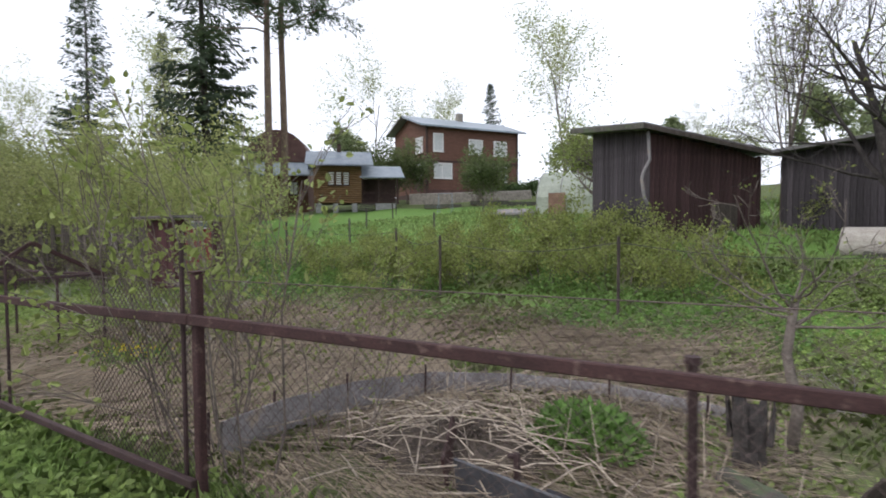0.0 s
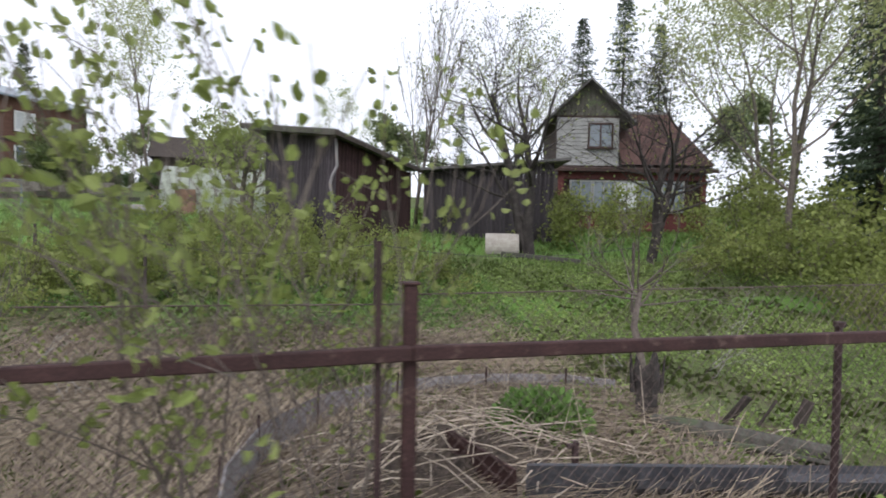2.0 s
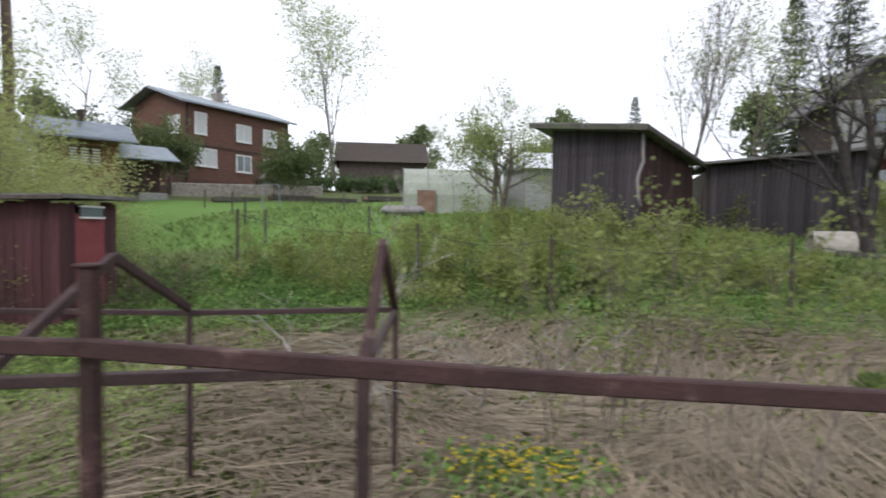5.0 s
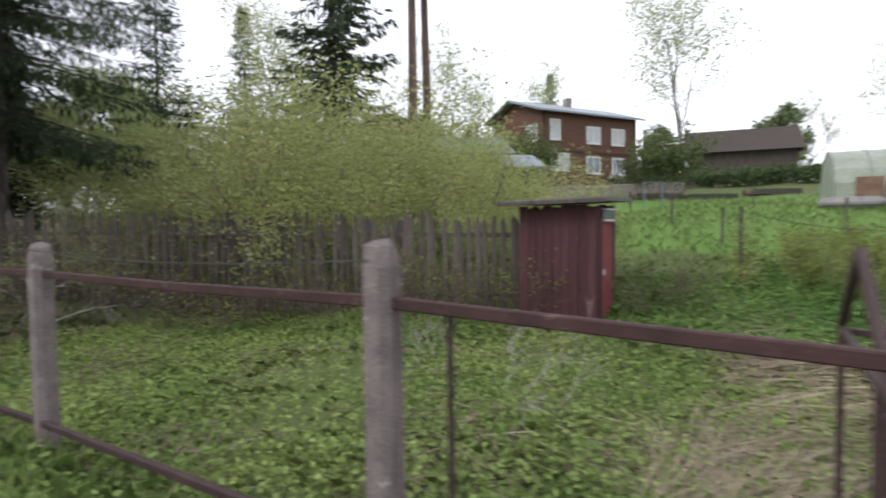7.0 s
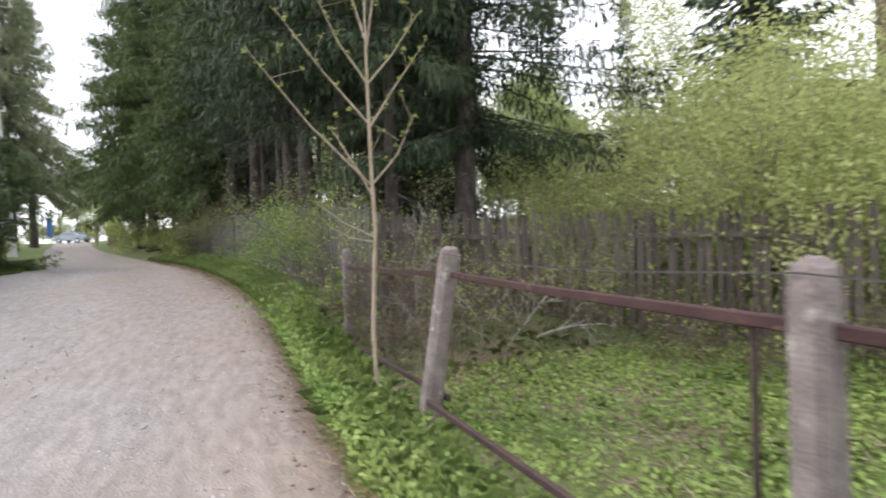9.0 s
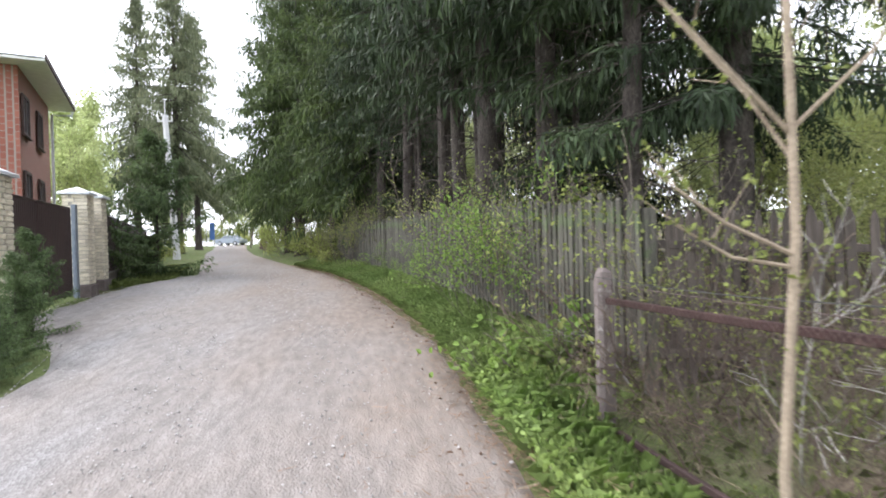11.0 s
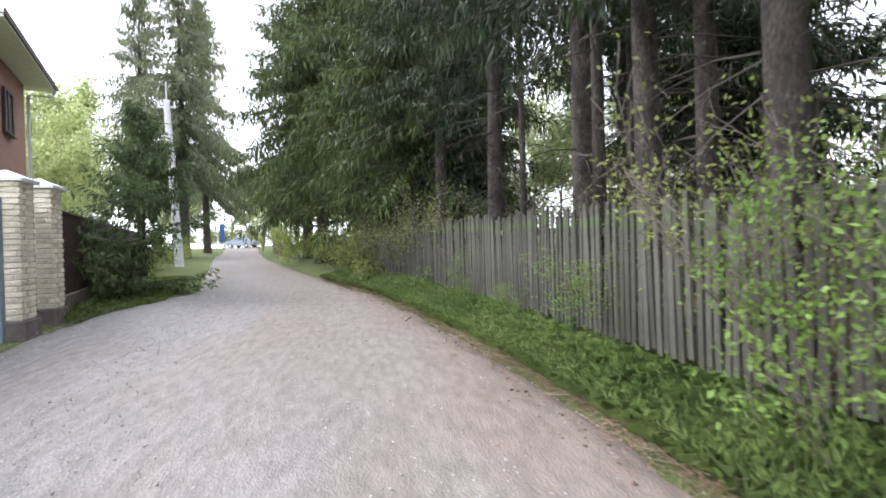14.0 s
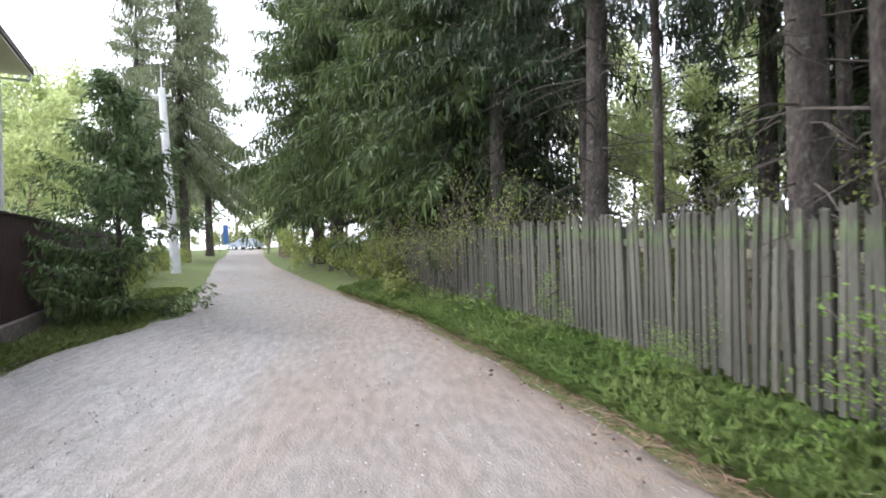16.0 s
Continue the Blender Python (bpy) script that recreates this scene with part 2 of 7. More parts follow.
BLUEPLASTIC = mat("bright_blue_sheet", (0.06, 0.13, 0.33), (0.08, 0.16, 0.38), 3, 0.6, 0.1)
FILM = mat("milky_greenhouse_film", (0.42, 0.46, 0.38), (0.55, 0.58, 0.5), 1.5, 0.4, 0.15, fine=12, tone=0.12, through_light=0.4)
BED = mat("brown_garden_bed", (0.2, 0.12, 0.09), (0.28, 0.18, 0.135), 3, 0.95, 0.6, fine=30)
STONE = mat("grey_rubble_wall", (0.22, 0.2, 0.17), (0.33, 0.3, 0.26), 4, 0.95, 0.8, fine=14, tone=0.35, dist=0.05)

GLASS = bpy.data.materials.new("window_glass")
GLASS.use_nodes = True
gb = GLASS.node_tree.nodes["Principled BSDF"]
gb.inputs["Base Color"].default_value = (0.16, 0.19, 0.21, 1)
gb.inputs["Roughness"].default_value, gb.inputs["Specular IOR Level"].default_value = 0.06, 0.9

# brick house wall
BRICKRED = bpy.data.materials.new("red_brick_wall")
BRICKRED.use_nodes = True
_n, _l = BRICKRED.node_tree.nodes, BRICKRED.node_tree.links
_tc, _mp, _bt = _n.new("ShaderNodeTexCoord"), _n.new("ShaderNodeMapping"), _n.new("ShaderNodeTexBrick")
_mp.inputs["Rotation"].default_value = (radians(90), 0, radians(90))
_bt.inputs["Scale"].default_value = 1.0
_bt.inputs["Brick Width"].default_value, _bt.inputs["Row Height"].default_value, _bt.inputs["Mortar Size"].default_value = 0.26, 0.075, 0.01
_bt.inputs["Color1"].default_value, _bt.inputs["Color2"].default_value = (0.25, 0.09, 0.065, 1), (0.33, 0.125, 0.09, 1)
_bt.inputs["Mortar"].default_value = (0.3, 0.26, 0.23, 1)
_l.new(_tc.outputs["Object"], _mp.inputs["Vector"])
_l.new(_mp.outputs[0], _bt.inputs["Vector"])
_l.new(_bt.outputs["Color"], _n["Principled BSDF"].inputs["Base Color"])
_n["Principled BSDF"].inputs["Roughness"].default_value = 0.9


def ground_material():
    """Turf whose share of straw, herbs and bare soil is a vertex attribute broken up by noise."""
    m = bpy.data.materials.new("rough_turf")
    m.use_nodes = True
    n, l = m.node_tree.nodes, m.node_tree.links
    b = n["Principled BSDF"]
    b.inputs["Roughness"].default_value, b.inputs["Specular IOR Level"].default_value = 0.95, 0.15
    co = n.new("ShaderNodeTexCoord")

    def noise_tex(scale, detail=6):
        t = n.new("ShaderNodeTexNoise")
        t.inputs["Scale"].default_value, t.inputs["Detail"].default_value = scale, detail
        l.new(co.outputs["Object"], t.inputs["Vector"])
        return t.outputs["Fac"]

    def mixed(fac, a, c):
        x = n.new("ShaderNodeMixRGB")
        l.new(fac, x.inputs[0])
        for k, v in ((1, a), (2, c)):
            if isinstance(v, tuple):
                x.inputs[k].default_value = (*v, 1)
            else:
                l.new(v, x.inputs[k])
        return x.outputs[0]

    def ranged(v, lo, hi, a=0.0, c=1.0):
        x = n.new("ShaderNodeMapRange")
        x.inputs["From Min"].default_value, x.inputs["From Max"].default_value = lo, hi
        x.inputs["To Min"].default_value, x.inputs["To Max"].default_value = a, c
        l.new(v, x.inputs["Value"])
        return x.outputs[0]

    def plus(a, c):
        x = n.new("ShaderNodeMath")
        l.new(a, x.inputs[0])
        l.new(c, x.inputs[1])
        return x.outputs[0]

    mid, fine = noise_tex(1.3), noise_tex(22)
    green = mixed(ranged(fine, 0.35, 0.65), (0.08, 0.105, 0.038), (0.135, 0.165, 0.062))
    straw = mixed(ranged(fine, 0.35, 0.65), (0.125, 0.098, 0.07), (0.22, 0.175, 0.125))
    soil = mixed(ranged(fine, 0.35, 0.65), (0.12, 0.09, 0.065), (0.2, 0.155, 0.115))
    at = n.new("ShaderNodeAttribute")
    at.attribute_name = "straw"
    at2 = n.new("ShaderNodeAttribute")
    at2.attribute_name = "soil"
    col = mixed(ranged(plus(at.outputs["Fac"], mid), 0.85, 1.1), green, straw)
    col = mixed(ranged(plus(at2.outputs["Fac"], mid), 0.95, 1.15), col, soil)
    at3 = n.new("ShaderNodeAttribute")
    at3.attribute_name = "lawn"
    bright = mixed(ranged(fine, 0.35, 0.65), (0.1, 0.19, 0.04), (0.16, 0.27, 0.065))
    col = mixed(ranged(plus(at3.outputs["Fac"], mid), 0.85, 1.15), col, bright)
    l.new(col, b.inputs["Base Color"])
    bp = n.new("ShaderNodeBump")
    bp.inputs["Strength"].default_value, bp.inputs["Distance"].default_value = 0.8, 0.06
    l.new(fine, bp.inputs["Height"])
    l.new(bp.outputs[0], b.inputs["Normal"])
    return m


def road_material():
    """Crushed-stone lane: grey gravel in the wheel tracks, sandy brown crown and edges, needle litter."""
    m = bpy.data.materials.new("gravel_lane")
    m.use_nodes = True
    n, l = m.node_tree.nodes, m.node_tree.links
    b = n["Principled BSDF"]
    b.inputs["Roughness"].default_value, b.inputs["Specular IOR Level"].default_value = 0.9, 0.25
    co = n.new("ShaderNodeTexCoord")
    at = n.new("ShaderNodeAttribute")
    at.attribute_name = "across"
    vo = n.new("ShaderNodeTexVoronoi")
    vo.inputs["Scale"].default_value = 58
    big = n.new("ShaderNodeTexNoise")
    big.inputs["Scale"].default_value, big.inputs["Detail"].default_value = 0.9, 7
    fine = n.new("ShaderNodeTexNoise")
    fine.inputs["Scale"].default_value, fine.inputs["Detail"].default_value = 90, 3
    along = n.new("ShaderNodeMapping")
    along.inputs["Scale"].default_value = (0.3, 1.0, 1.0)
    l.new(co.outputs["Object"], along.inputs["Vector"])
    for t in (vo, fine):
        l.new(co.outputs["Object"], t.inputs["Vector"])
    l.new(along.outputs[0], big.inputs["Vector"])
    stone = n.new("ShaderNodeMixRGB")
    stone.inputs[1].default_value, stone.inputs[2].default_value = (0.185, 0.175, 0.173, 1), (0.305, 0.29, 0.287, 1)
    sep = n.new("ShaderNodeSeparateColor")
    l.new(vo.outputs["Color"], sep.inputs[0])
    l.new(sep.outputs[0], stone.inputs[0])
    sand = n.new("ShaderNodeMixRGB")
    sand.inputs[1].default_value, sand.inputs[2].default_value = (0.19, 0.155, 0.132, 1), (0.295, 0.248, 0.218, 1)
    l.new(fine.outputs["Fac"], sand.inputs[0])
    add = n.new("ShaderNodeMath")
    l.new(at.outputs["Fac"], add.inputs[0])
    l.new(big.outputs["Fac"], add.inputs[1])
    rg = n.new("ShaderNodeMapRange")
    rg.inputs["From Min"].default_value, rg.inputs["From Max"].default_value = 0.5, 1.08
    l.new(add.outputs[0], rg.inputs["Value"])
    mx = n.new("ShaderNodeMixRGB")
    l.new(rg.outputs[0], mx.inputs[0])
    l.new(stone.outputs[0], mx.inputs[1])
    l.new(sand.outputs[0], mx.inputs[2])
    mid = n.new("ShaderNodeTexNoise")
    mid.inputs["Scale"].default_value, mid.inputs["Detail"].default_value = 11, 8
    l.new(along.outputs[0], mid.inputs["Vector"])
    mr = n.new("ShaderNodeMapRange")
    mr.inputs["From Min"].default_value, mr.inputs["From Max"].default_value = 0.3, 0.7
    mr.inputs["To Min"].default_value, mr.inputs["To Max"].default_value = 0.78, 1.14
    l.new(mid.outputs["Fac"], mr.inputs["Value"])
    ml = n.new("ShaderNodeMixRGB")
    ml.blend_type = "MULTIPLY"
    ml.inputs[0].default_value = 1.0
    l.new(mx.outputs[0], ml.inputs[1])
    l.new(mr.outputs[0], ml.inputs[2])
    l.new(ml.outputs[0], b.inputs["Base Color"])
    bp = n.new("ShaderNodeBump")
    bp.inputs["Strength"].default_value, bp.inputs["Distance"].default_value = 0.6, 0.016
    l.new(vo.outputs["Distance"], bp.inputs["Height"])
    l.new(bp.outputs[0], b.inputs["Normal"])
    return m


# ---- mesh helpers ----
class Geo:
    """Collects vertices and faces of one mesh."""

    def __init__(self):
        self.v, self.f = [], []

    def add(self, verts, faces):
        k = len(self.v)
        self.v.extend(tuple(p) for p in verts)
        self.f.extend(tuple(k + i for i in q) for q in faces)
        return self

    def box(self, c, s, m=None, bevel=0.0):
        hx, hy, hz = s[0] / 2, s[1] / 2, s[2] / 2
        e = min(bevel, hx * 0.9, hy * 0.9, hz * 0.9)
        if e <= 0:
            vs = [(x, y, z) for z in (-hz, hz) for y in (-hy, hy) for x in (-hx, hx)]
            fs = [(0, 2, 3, 1), (4, 5, 7, 6), (0, 1, 5, 4), (2, 6, 7, 3), (0, 4, 6, 2), (1, 3, 7, 5)]
        else:
            vs, fs = [], []
            ring = [(-hx + e, -hy), (hx - e, -hy), (hx, -hy + e), (hx, hy - e), (hx - e, hy), (-hx + e, hy), (-hx, hy - e), (-hx, -hy + e)]
            inner = [(x * (hx - e) / hx, y * (hy - e) / hy) for x, y in ring]
            for rr, z in ((inner, -hz), (ring, -hz + e), (ring, hz - e), (inner, hz)):
                vs += [(x, y, z) for x, y in rr]
            for k in range(3):
                for i in range(8):
                    j = (i + 1) % 8
                    fs.append((k * 8 + i, k * 8 + j, k * 8 + 8 + j, k * 8 + 8 + i))
            fs += [tuple(range(7, -1, -1)), tuple(range(24, 32))]
        mm = (m or Matrix.Identity(4)) @ Matrix.Translation(c)
        return self.add([mm @ Vector(p) for p in vs], fs)

    def tube(self, pts, radii, sides=5, cap=True):
        pts = [Vector(p) for p in pts]
        k, n = len(self.v), len(pts)
        for i, p in enumerate(pts):
            d = (pts[min(i + 1, n - 1)] - pts[max(i - 1, 0)]).normalized()
            a = d.cross(Vector((0, 0, 1)) if abs(d.z) < 0.9 else Vector((1, 0, 0))).normalized()
            c = d.cross(a)
            r = radii[i] if hasattr(radii, "__len__") else radii
            for j in range(sides):
                t = 2 * math.pi * j / sides
                self.v.append(tuple(p + a * (r * math.cos(t)) + c * (r * math.sin(t))))
        for i in range(n - 1):
            for j in range(sides):
                q = (j + 1) % sides
                self.f.append((k + i * sides + j, k + i * sides + q, k + (i + 1) * sides + q, k + (i + 1) * sides + j))
        if cap:
            self.f.append(tuple(k + j for j in range(sides - 1, -1, -1)))
            self.f.append(tuple(k + (n - 1) * sides + j for j in range(sides)))
        return self

    def beam(self, a, b, w, h, bevel=0.004):
        """A straight bar of w x h from a to b."""
        a, b = Vector(a), Vector(b)
        d = b - a
        q = d.to_track_quat("X", "Z").to_matrix().to_4x4()
        return self.box((d.length / 2, 0, 0), (d.length, w, h), Matrix.Translation(a) @ q, bevel)

    def mesh(self, name, material, smooth=False):
        me = bpy.data.meshes.new(name)
        me.from_pydata(self.v, [], self.f)
        me.materials.append(material)
        if smooth:
            me.polygons.foreach_set("use_smooth", [True] * len(me.polygons))
        me.update()
        return me


def array_mesh(name, verts, faces, material):
    """A mesh from numpy arrays, all faces with the same number of corners."""
    me = bpy.data.meshes.new(name)
    k = faces.shape[1]
    me.vertices.add(len(verts))
    me.vertices.foreach_set("co", np.ascontiguousarray(verts, dtype=np.float32).ravel())
    me.loops.add(faces.size)
    me.loops.foreach_set("vertex_index", np.ascontiguousarray(faces, dtype=np.int32).ravel())
    me.polygons.add(len(faces))
    me.polygons.foreach_set("loop_start", np.arange(0, faces.size, k, dtype=np.int32))
    me.polygons.foreach_set("loop_total", np.full(len(faces), k, dtype=np.int32))
    me.materials.append(material)
    me.update(calc_edges=True)
    return me


def thing(name, label, category, m=None, group=""):
    ob = tagged(new(name), label, category, group)
    ob.matrix_basis = m or Matrix.Identity(4)
    ob.empty_display_size = 0.2
    return ob


def part(name, data, material, parent, label="", smooth=False):
    """data: a Geo or a finished mesh; becomes one mesh object under parent."""
    me = data.mesh(name, material, smooth) if isinstance(data, Geo) else data
    ob = new(name, me)
    ob.parent = parent
    if label:
        tagged(ob, label)
    return ob


def stuff(name, me, label, category):
    return tagged(new(name, me), label, category, kind="stuff")


def structure(name, me, label, category):
    return tagged(new(name, me), label, category, kind="structure")


rng = np.random.default_rng(7)

# ---- ground and road ----
ROADZ = ((-400, 3.0), (-100, 2.15), (-80, 1.6), (-60, 1.2), (-40, 0.82), (-33, 0.68), (-29, 0.58), (-26, 0.45), (-23, 0.28), (-19.3, 0.08), (-15, -0.02), (10, 0.0), (400, 0.0))
EDGE_R = ((-400, -75), (-100, -14.6), (-80, -10.9), (-63.6, -7.6), (-58, -6.3), (-48, -3.7), (-39.6, -1.45), (-36, -0.3), (-31.5, 0.55), (-28.2, 1.05), (-25.2, 1.4), (-20, 1.42), (-18, 1.46), (10, 1.4), (400, 1.4))
EDGE_L = ((-400, -82), (-100, -19.0), (-80, -14.6), (-68, -12.3), (-42, -6.0), (-40, -5.5), (-38, -5.2), (-36.8, -5.9), (-34, -5.95), (-28.6, -5.5), (-27.4, -5.0), (-26, -3.6), (-22.5, -2.7), (400, -2.8))
GARDEN = ((2.2, -0.06), (3.0, -0.2), (7.0, -0.2), (9.5, 0.05), (12.0, 0.6), (15.0, 1.15), (17.5, 1.55), (22, 1.95), (30, 2.55), (40, 3.5), (50, 4.7), (80, 6.0), (400, 9.0))


def lerp(table, x):
    return np.interp(x, [p[0] for p in table], [p[1] for p in table])


def height(x, y):
    x, y = np.asarray(x, dtype=float), np.asarray(y, dtype=float)
    road = lerp(ROADZ, x)
    garden = lerp(GARDEN, y) + 0.05 * np.sin(x * 0.9 + y * 0.5) * np.clip((y - 2) / 3, 0, 1)
    wood = road + 0.02 + 0.25 * np.clip((y - lerp(EDGE_R, x)) / 1.4, 0, 1) + 0.03 * np.clip(y - 3, 0, 40)
    k = np.clip((x + 24.5) / 4.0, 0, 1)
    k = k * k * (3 - 2 * k)
    far = np.clip((y - 14) / 12, 0, 1)
    k = np.maximum(k, far)
    north = garden * k + wood * (1 - k)
    t = np.clip((y - lerp(EDGE_R, x)) / 0.7, 0, 1)
    t = t * t * (3 - 2 * t)
    south = road + 0.08 * np.clip((lerp(EDGE_L, x) - y) / 1.5, 0, 1)
    return np.where(y > lerp(EDGE_R, x), road * (1 - t) + north * t, south)


def hz(x, y):
    return float(height(x, y))


def build_ground():
    xs = np.concatenate([np.linspace(-600, -110, 20), np.linspace(-100, -45, 40), np.arange(-44, 14, 0.35), np.linspace(15, 60, 24), np.linspace(80, 600, 14)])
    ys = np.concatenate([np.linspace(-600, -60, 14), np.linspace(-50, -9, 24), np.arange(-8, 12, 0.3), np.arange(12.5, 60, 1.0), np.linspace(65, 600, 18)])
    X, Y = np.meshgrid(xs, ys)
    Z = height(X, Y)
    near = (X > -46) & (X < 15) & (Y > -10) & (Y < 14)
    Z = Z + np.where(near & (Y > lerp(EDGE_R, X) + 0.3), rng.normal(0, 0.012, Z.shape), 0)
    under = np.clip((lerp(EDGE_R, X) + 0.15 - Y) / 0.3, 0, 1) * np.clip((Y - lerp(EDGE_L, X) + 0.3) / 0.3, 0, 1)
    Z = Z - 0.07 * under
    V = np.stack([X, Y, Z], -1).reshape(-1, 3)
    ny, nx = X.shape
    i = (np.arange(ny - 1)[:, None] * nx + np.arange(nx - 1)).ravel()
    F = np.stack([i, i + 1, i + nx + 1, i + nx], 1)
    me = array_mesh("ground", V, F, ground_material())
    x, y = V[:, 0], V[:, 1]
    straw = 0.55 * np.exp(-((x + 4.5) / 4.5) ** 2 - ((y - 5.6) / 3.0) ** 2) + 0.35 * np.exp(-((x + 9) / 3) ** 2 - ((y - 5.0) / 3) ** 2)
    straw += 0.35 * np.exp(-((x + 20) / 2.5) ** 2 - ((y - 4.4) / 1.6) ** 2)
    straw -= 0.5 * np.exp(-((y - 26) / 9) ** 2)
    soil = np.where((x < -23) & (y > 2.2) & (y < 30), 0.6, 0.0)
    lawn = np.clip((y - 12.5) / 2.5, 0, 1) * np.clip((36 - y) / 4, 0, 1) * np.clip((x + 32) / 6, 0, 1) + np.exp(-((y - 9.9) / 0.6) ** 2) * np.clip((x + 9) / 4, 0, 1)
    for key, val in (("straw", straw + 0.3), ("soil", soil), ("lawn", lawn)):
        a = me.attributes.new(key, "FLOAT", "POINT")
        a.data.foreach_set("value", val.astype(np.float32))
    me.polygons.foreach_set("use_smooth", [True] * len(me.polygons))
    structure("ground", me, "rough spring turf with flattened straw and green herbs", "ground")


def build_road():
    xs = np.concatenate([np.linspace(-300, -102, 12), np.linspace(-100, -46, 60), np.arange(-45, 12, 0.25), np.linspace(13, 200, 20)])
    n = 26
    V, across = [], []
    for x in xs:
        r = lerp(EDGE_R, x) + 0.12 * noise.noise((x * 0.9, 3, 0)) + 0.06 * noise.noise((x * 3, 9, 0))
        le = lerp(EDGE_L, x) + 0.2 * noise.noise((x * 0.7, 7, 0)) + 0.06 * noise.noise((x * 3, 5, 0))
        for j in range(n):
            u = j / (n - 1)
            y = le + (r - le) * u
            edge = min(u, 1 - u)
            z = lerp(ROADZ, x) + 0.012 - 0.1 * (edge < 0.02) + 0.03 * min(1, edge * 6) - 0.03 * (math.exp(-((u - 0.36) / 0.09) ** 2) + math.exp(-((u - 0.72) / 0.09) ** 2))
            V.append((x, y, z + 0.006 * noise.noise((x * 2, y * 2, 0))))
            across.append(0.17 + 0.5 * max(0, u - 0.62) / 0.38 + 0.14 * math.exp(-((u - 0.6) / 0.15) ** 2))
    V = np.array(V)
    nx = len(xs)
    i = (np.arange(nx - 1)[:, None] * n + np.arange(n - 1)).ravel()
    F = np.stack([i, i + n, i + n + 1, i + 1], 1)[:, ::-1]
    me = array_mesh("road", V, F, road_material())
    a = me.attributes.new("across", "FLOAT", "POINT")
    a.data.foreach_set("value", np.array(across, dtype=np.float32))
    me.polygons.foreach_set("use_smooth", [True] * len(me.polygons))
    structure("road", me, "grey crushed-stone lane with sandy brown verges", "road")


build_ground()
build_road()

# ---- plants ----
def quads_at(P, D, length, width, r, fold=0.0):
    """Rhombic leaves: base P, along D, given lengths and widths; returns vertices and faces."""
    n = len(P)
    D = D / np.maximum(np.linalg.norm(D, axis=1, keepdims=True), 1e-6)
    R = r.normal(size=(n, 3))
    S = np.cross(D, R)
    S /= np.maximum(np.linalg.norm(S, axis=1, keepdims=True), 1e-6)
    L, W = np.broadcast_to(length, n)[:, None], np.broadcast_to(width, n)[:, None]
    mid = P + D * L * 0.45
    V = np.stack([P, mid + S * W / 2, P + D * L, mid - S * W / 2], 1).reshape(-1, 3)
    return V, np.arange(4 * n).reshape(n, 4)


def broad_leaves(P, D, length, width, r):
    """Pointed oval leaves folded a little along the midrib, two four-sided halves each."""
    n = len(P)
    D = D / np.maximum(np.linalg.norm(D, axis=1, keepdims=True), 1e-6)
    S = np.cross(D, r.normal(size=(n, 3)))
    S /= np.maximum(np.linalg.norm(S, axis=1, keepdims=True), 1e-6)
    N = np.cross(D, S)
    L, W = length[:, None], width[:, None]
    tip = P + D * L - N * L * 0.12
    halves = []
    for sg in (1, -1):
        halves.append(np.stack([P, P + D * L * 0.3 + S * W * 0.5 * sg + N * W * 0.18, P + D * L * 0.68 + S * W * 0.42 * sg + N * W * 0.14, tip], 1))
    V = np.stack(halves, 1).reshape(-1, 3)
    F = np.arange(8 * n).reshape(2 * n, 4)
    F[1::2] = F[1::2, ::-1]
    return V, F


def blades(P, h, w, lean, r):
    """Grass blades: thin triangles bent sideways."""
    n = len(P)
    a = r.uniform(0, 2 * math.pi, n)
    D = np.stack([np.cos(a), np.sin(a), np.zeros(n)], 1)
    S = np.stack([-np.sin(a), np.cos(a), np.zeros(n)], 1)
    h, w, lean = (np.broadcast_to(q, n)[:, None] for q in (h, w, lean))
    up = np.array([0, 0, 1.0])
    mid = P + up * h * 0.6 + D * h * lean * 0.35
    tip = P + up * h * np.clip(1.05 - lean * 0.55, 0.08, 1) + D * h * lean
    V = np.stack([P - S * w / 2, P + S * w / 2, mid + S * w * 0.4, tip, mid - S * w * 0.4], 1).reshape(-1, 3)
    return V, np.arange(5 * n).reshape(n, 5)


def lying(P, r, lmin, lmax, w, comb=0.0):
    """Strands lying on the ground, slightly lifted; with comb they follow a slowly turning lie, more strictly the smaller it is."""
    n = len(P)
    a = r.uniform(0, 2 * math.pi, n)
    if comb:
        a = 0.3 + 0.9 * np.sin(P[:, 0] * 0.8 + 1.3 * np.sin(P[:, 1] * 0.9)) + 0.5 * np.cos(P[:, 1] * 1.7) + r.normal(0, comb, n)
    D = np.stack([np.cos(a), np.sin(a), r.normal(0.05, 0.1, n)], 1)
    S = np.stack([-np.sin(a), np.cos(a), r.normal(0, 0.3, n)], 1) * r.uniform(0.5, 1.2, (n, 1)) * w
    L = r.uniform(lmin, lmax, (n, 1))
    B = P + np.array([0, 0, 1.0]) * r.uniform(0.01, 0.07, (n, 1))
    V = np.stack([B - S / 2, B + S / 2, B + D * L + S / 3, B + D * L - S / 3], 1).reshape(-1, 3)
    return V, np.arange(4 * n).reshape(n, 4)


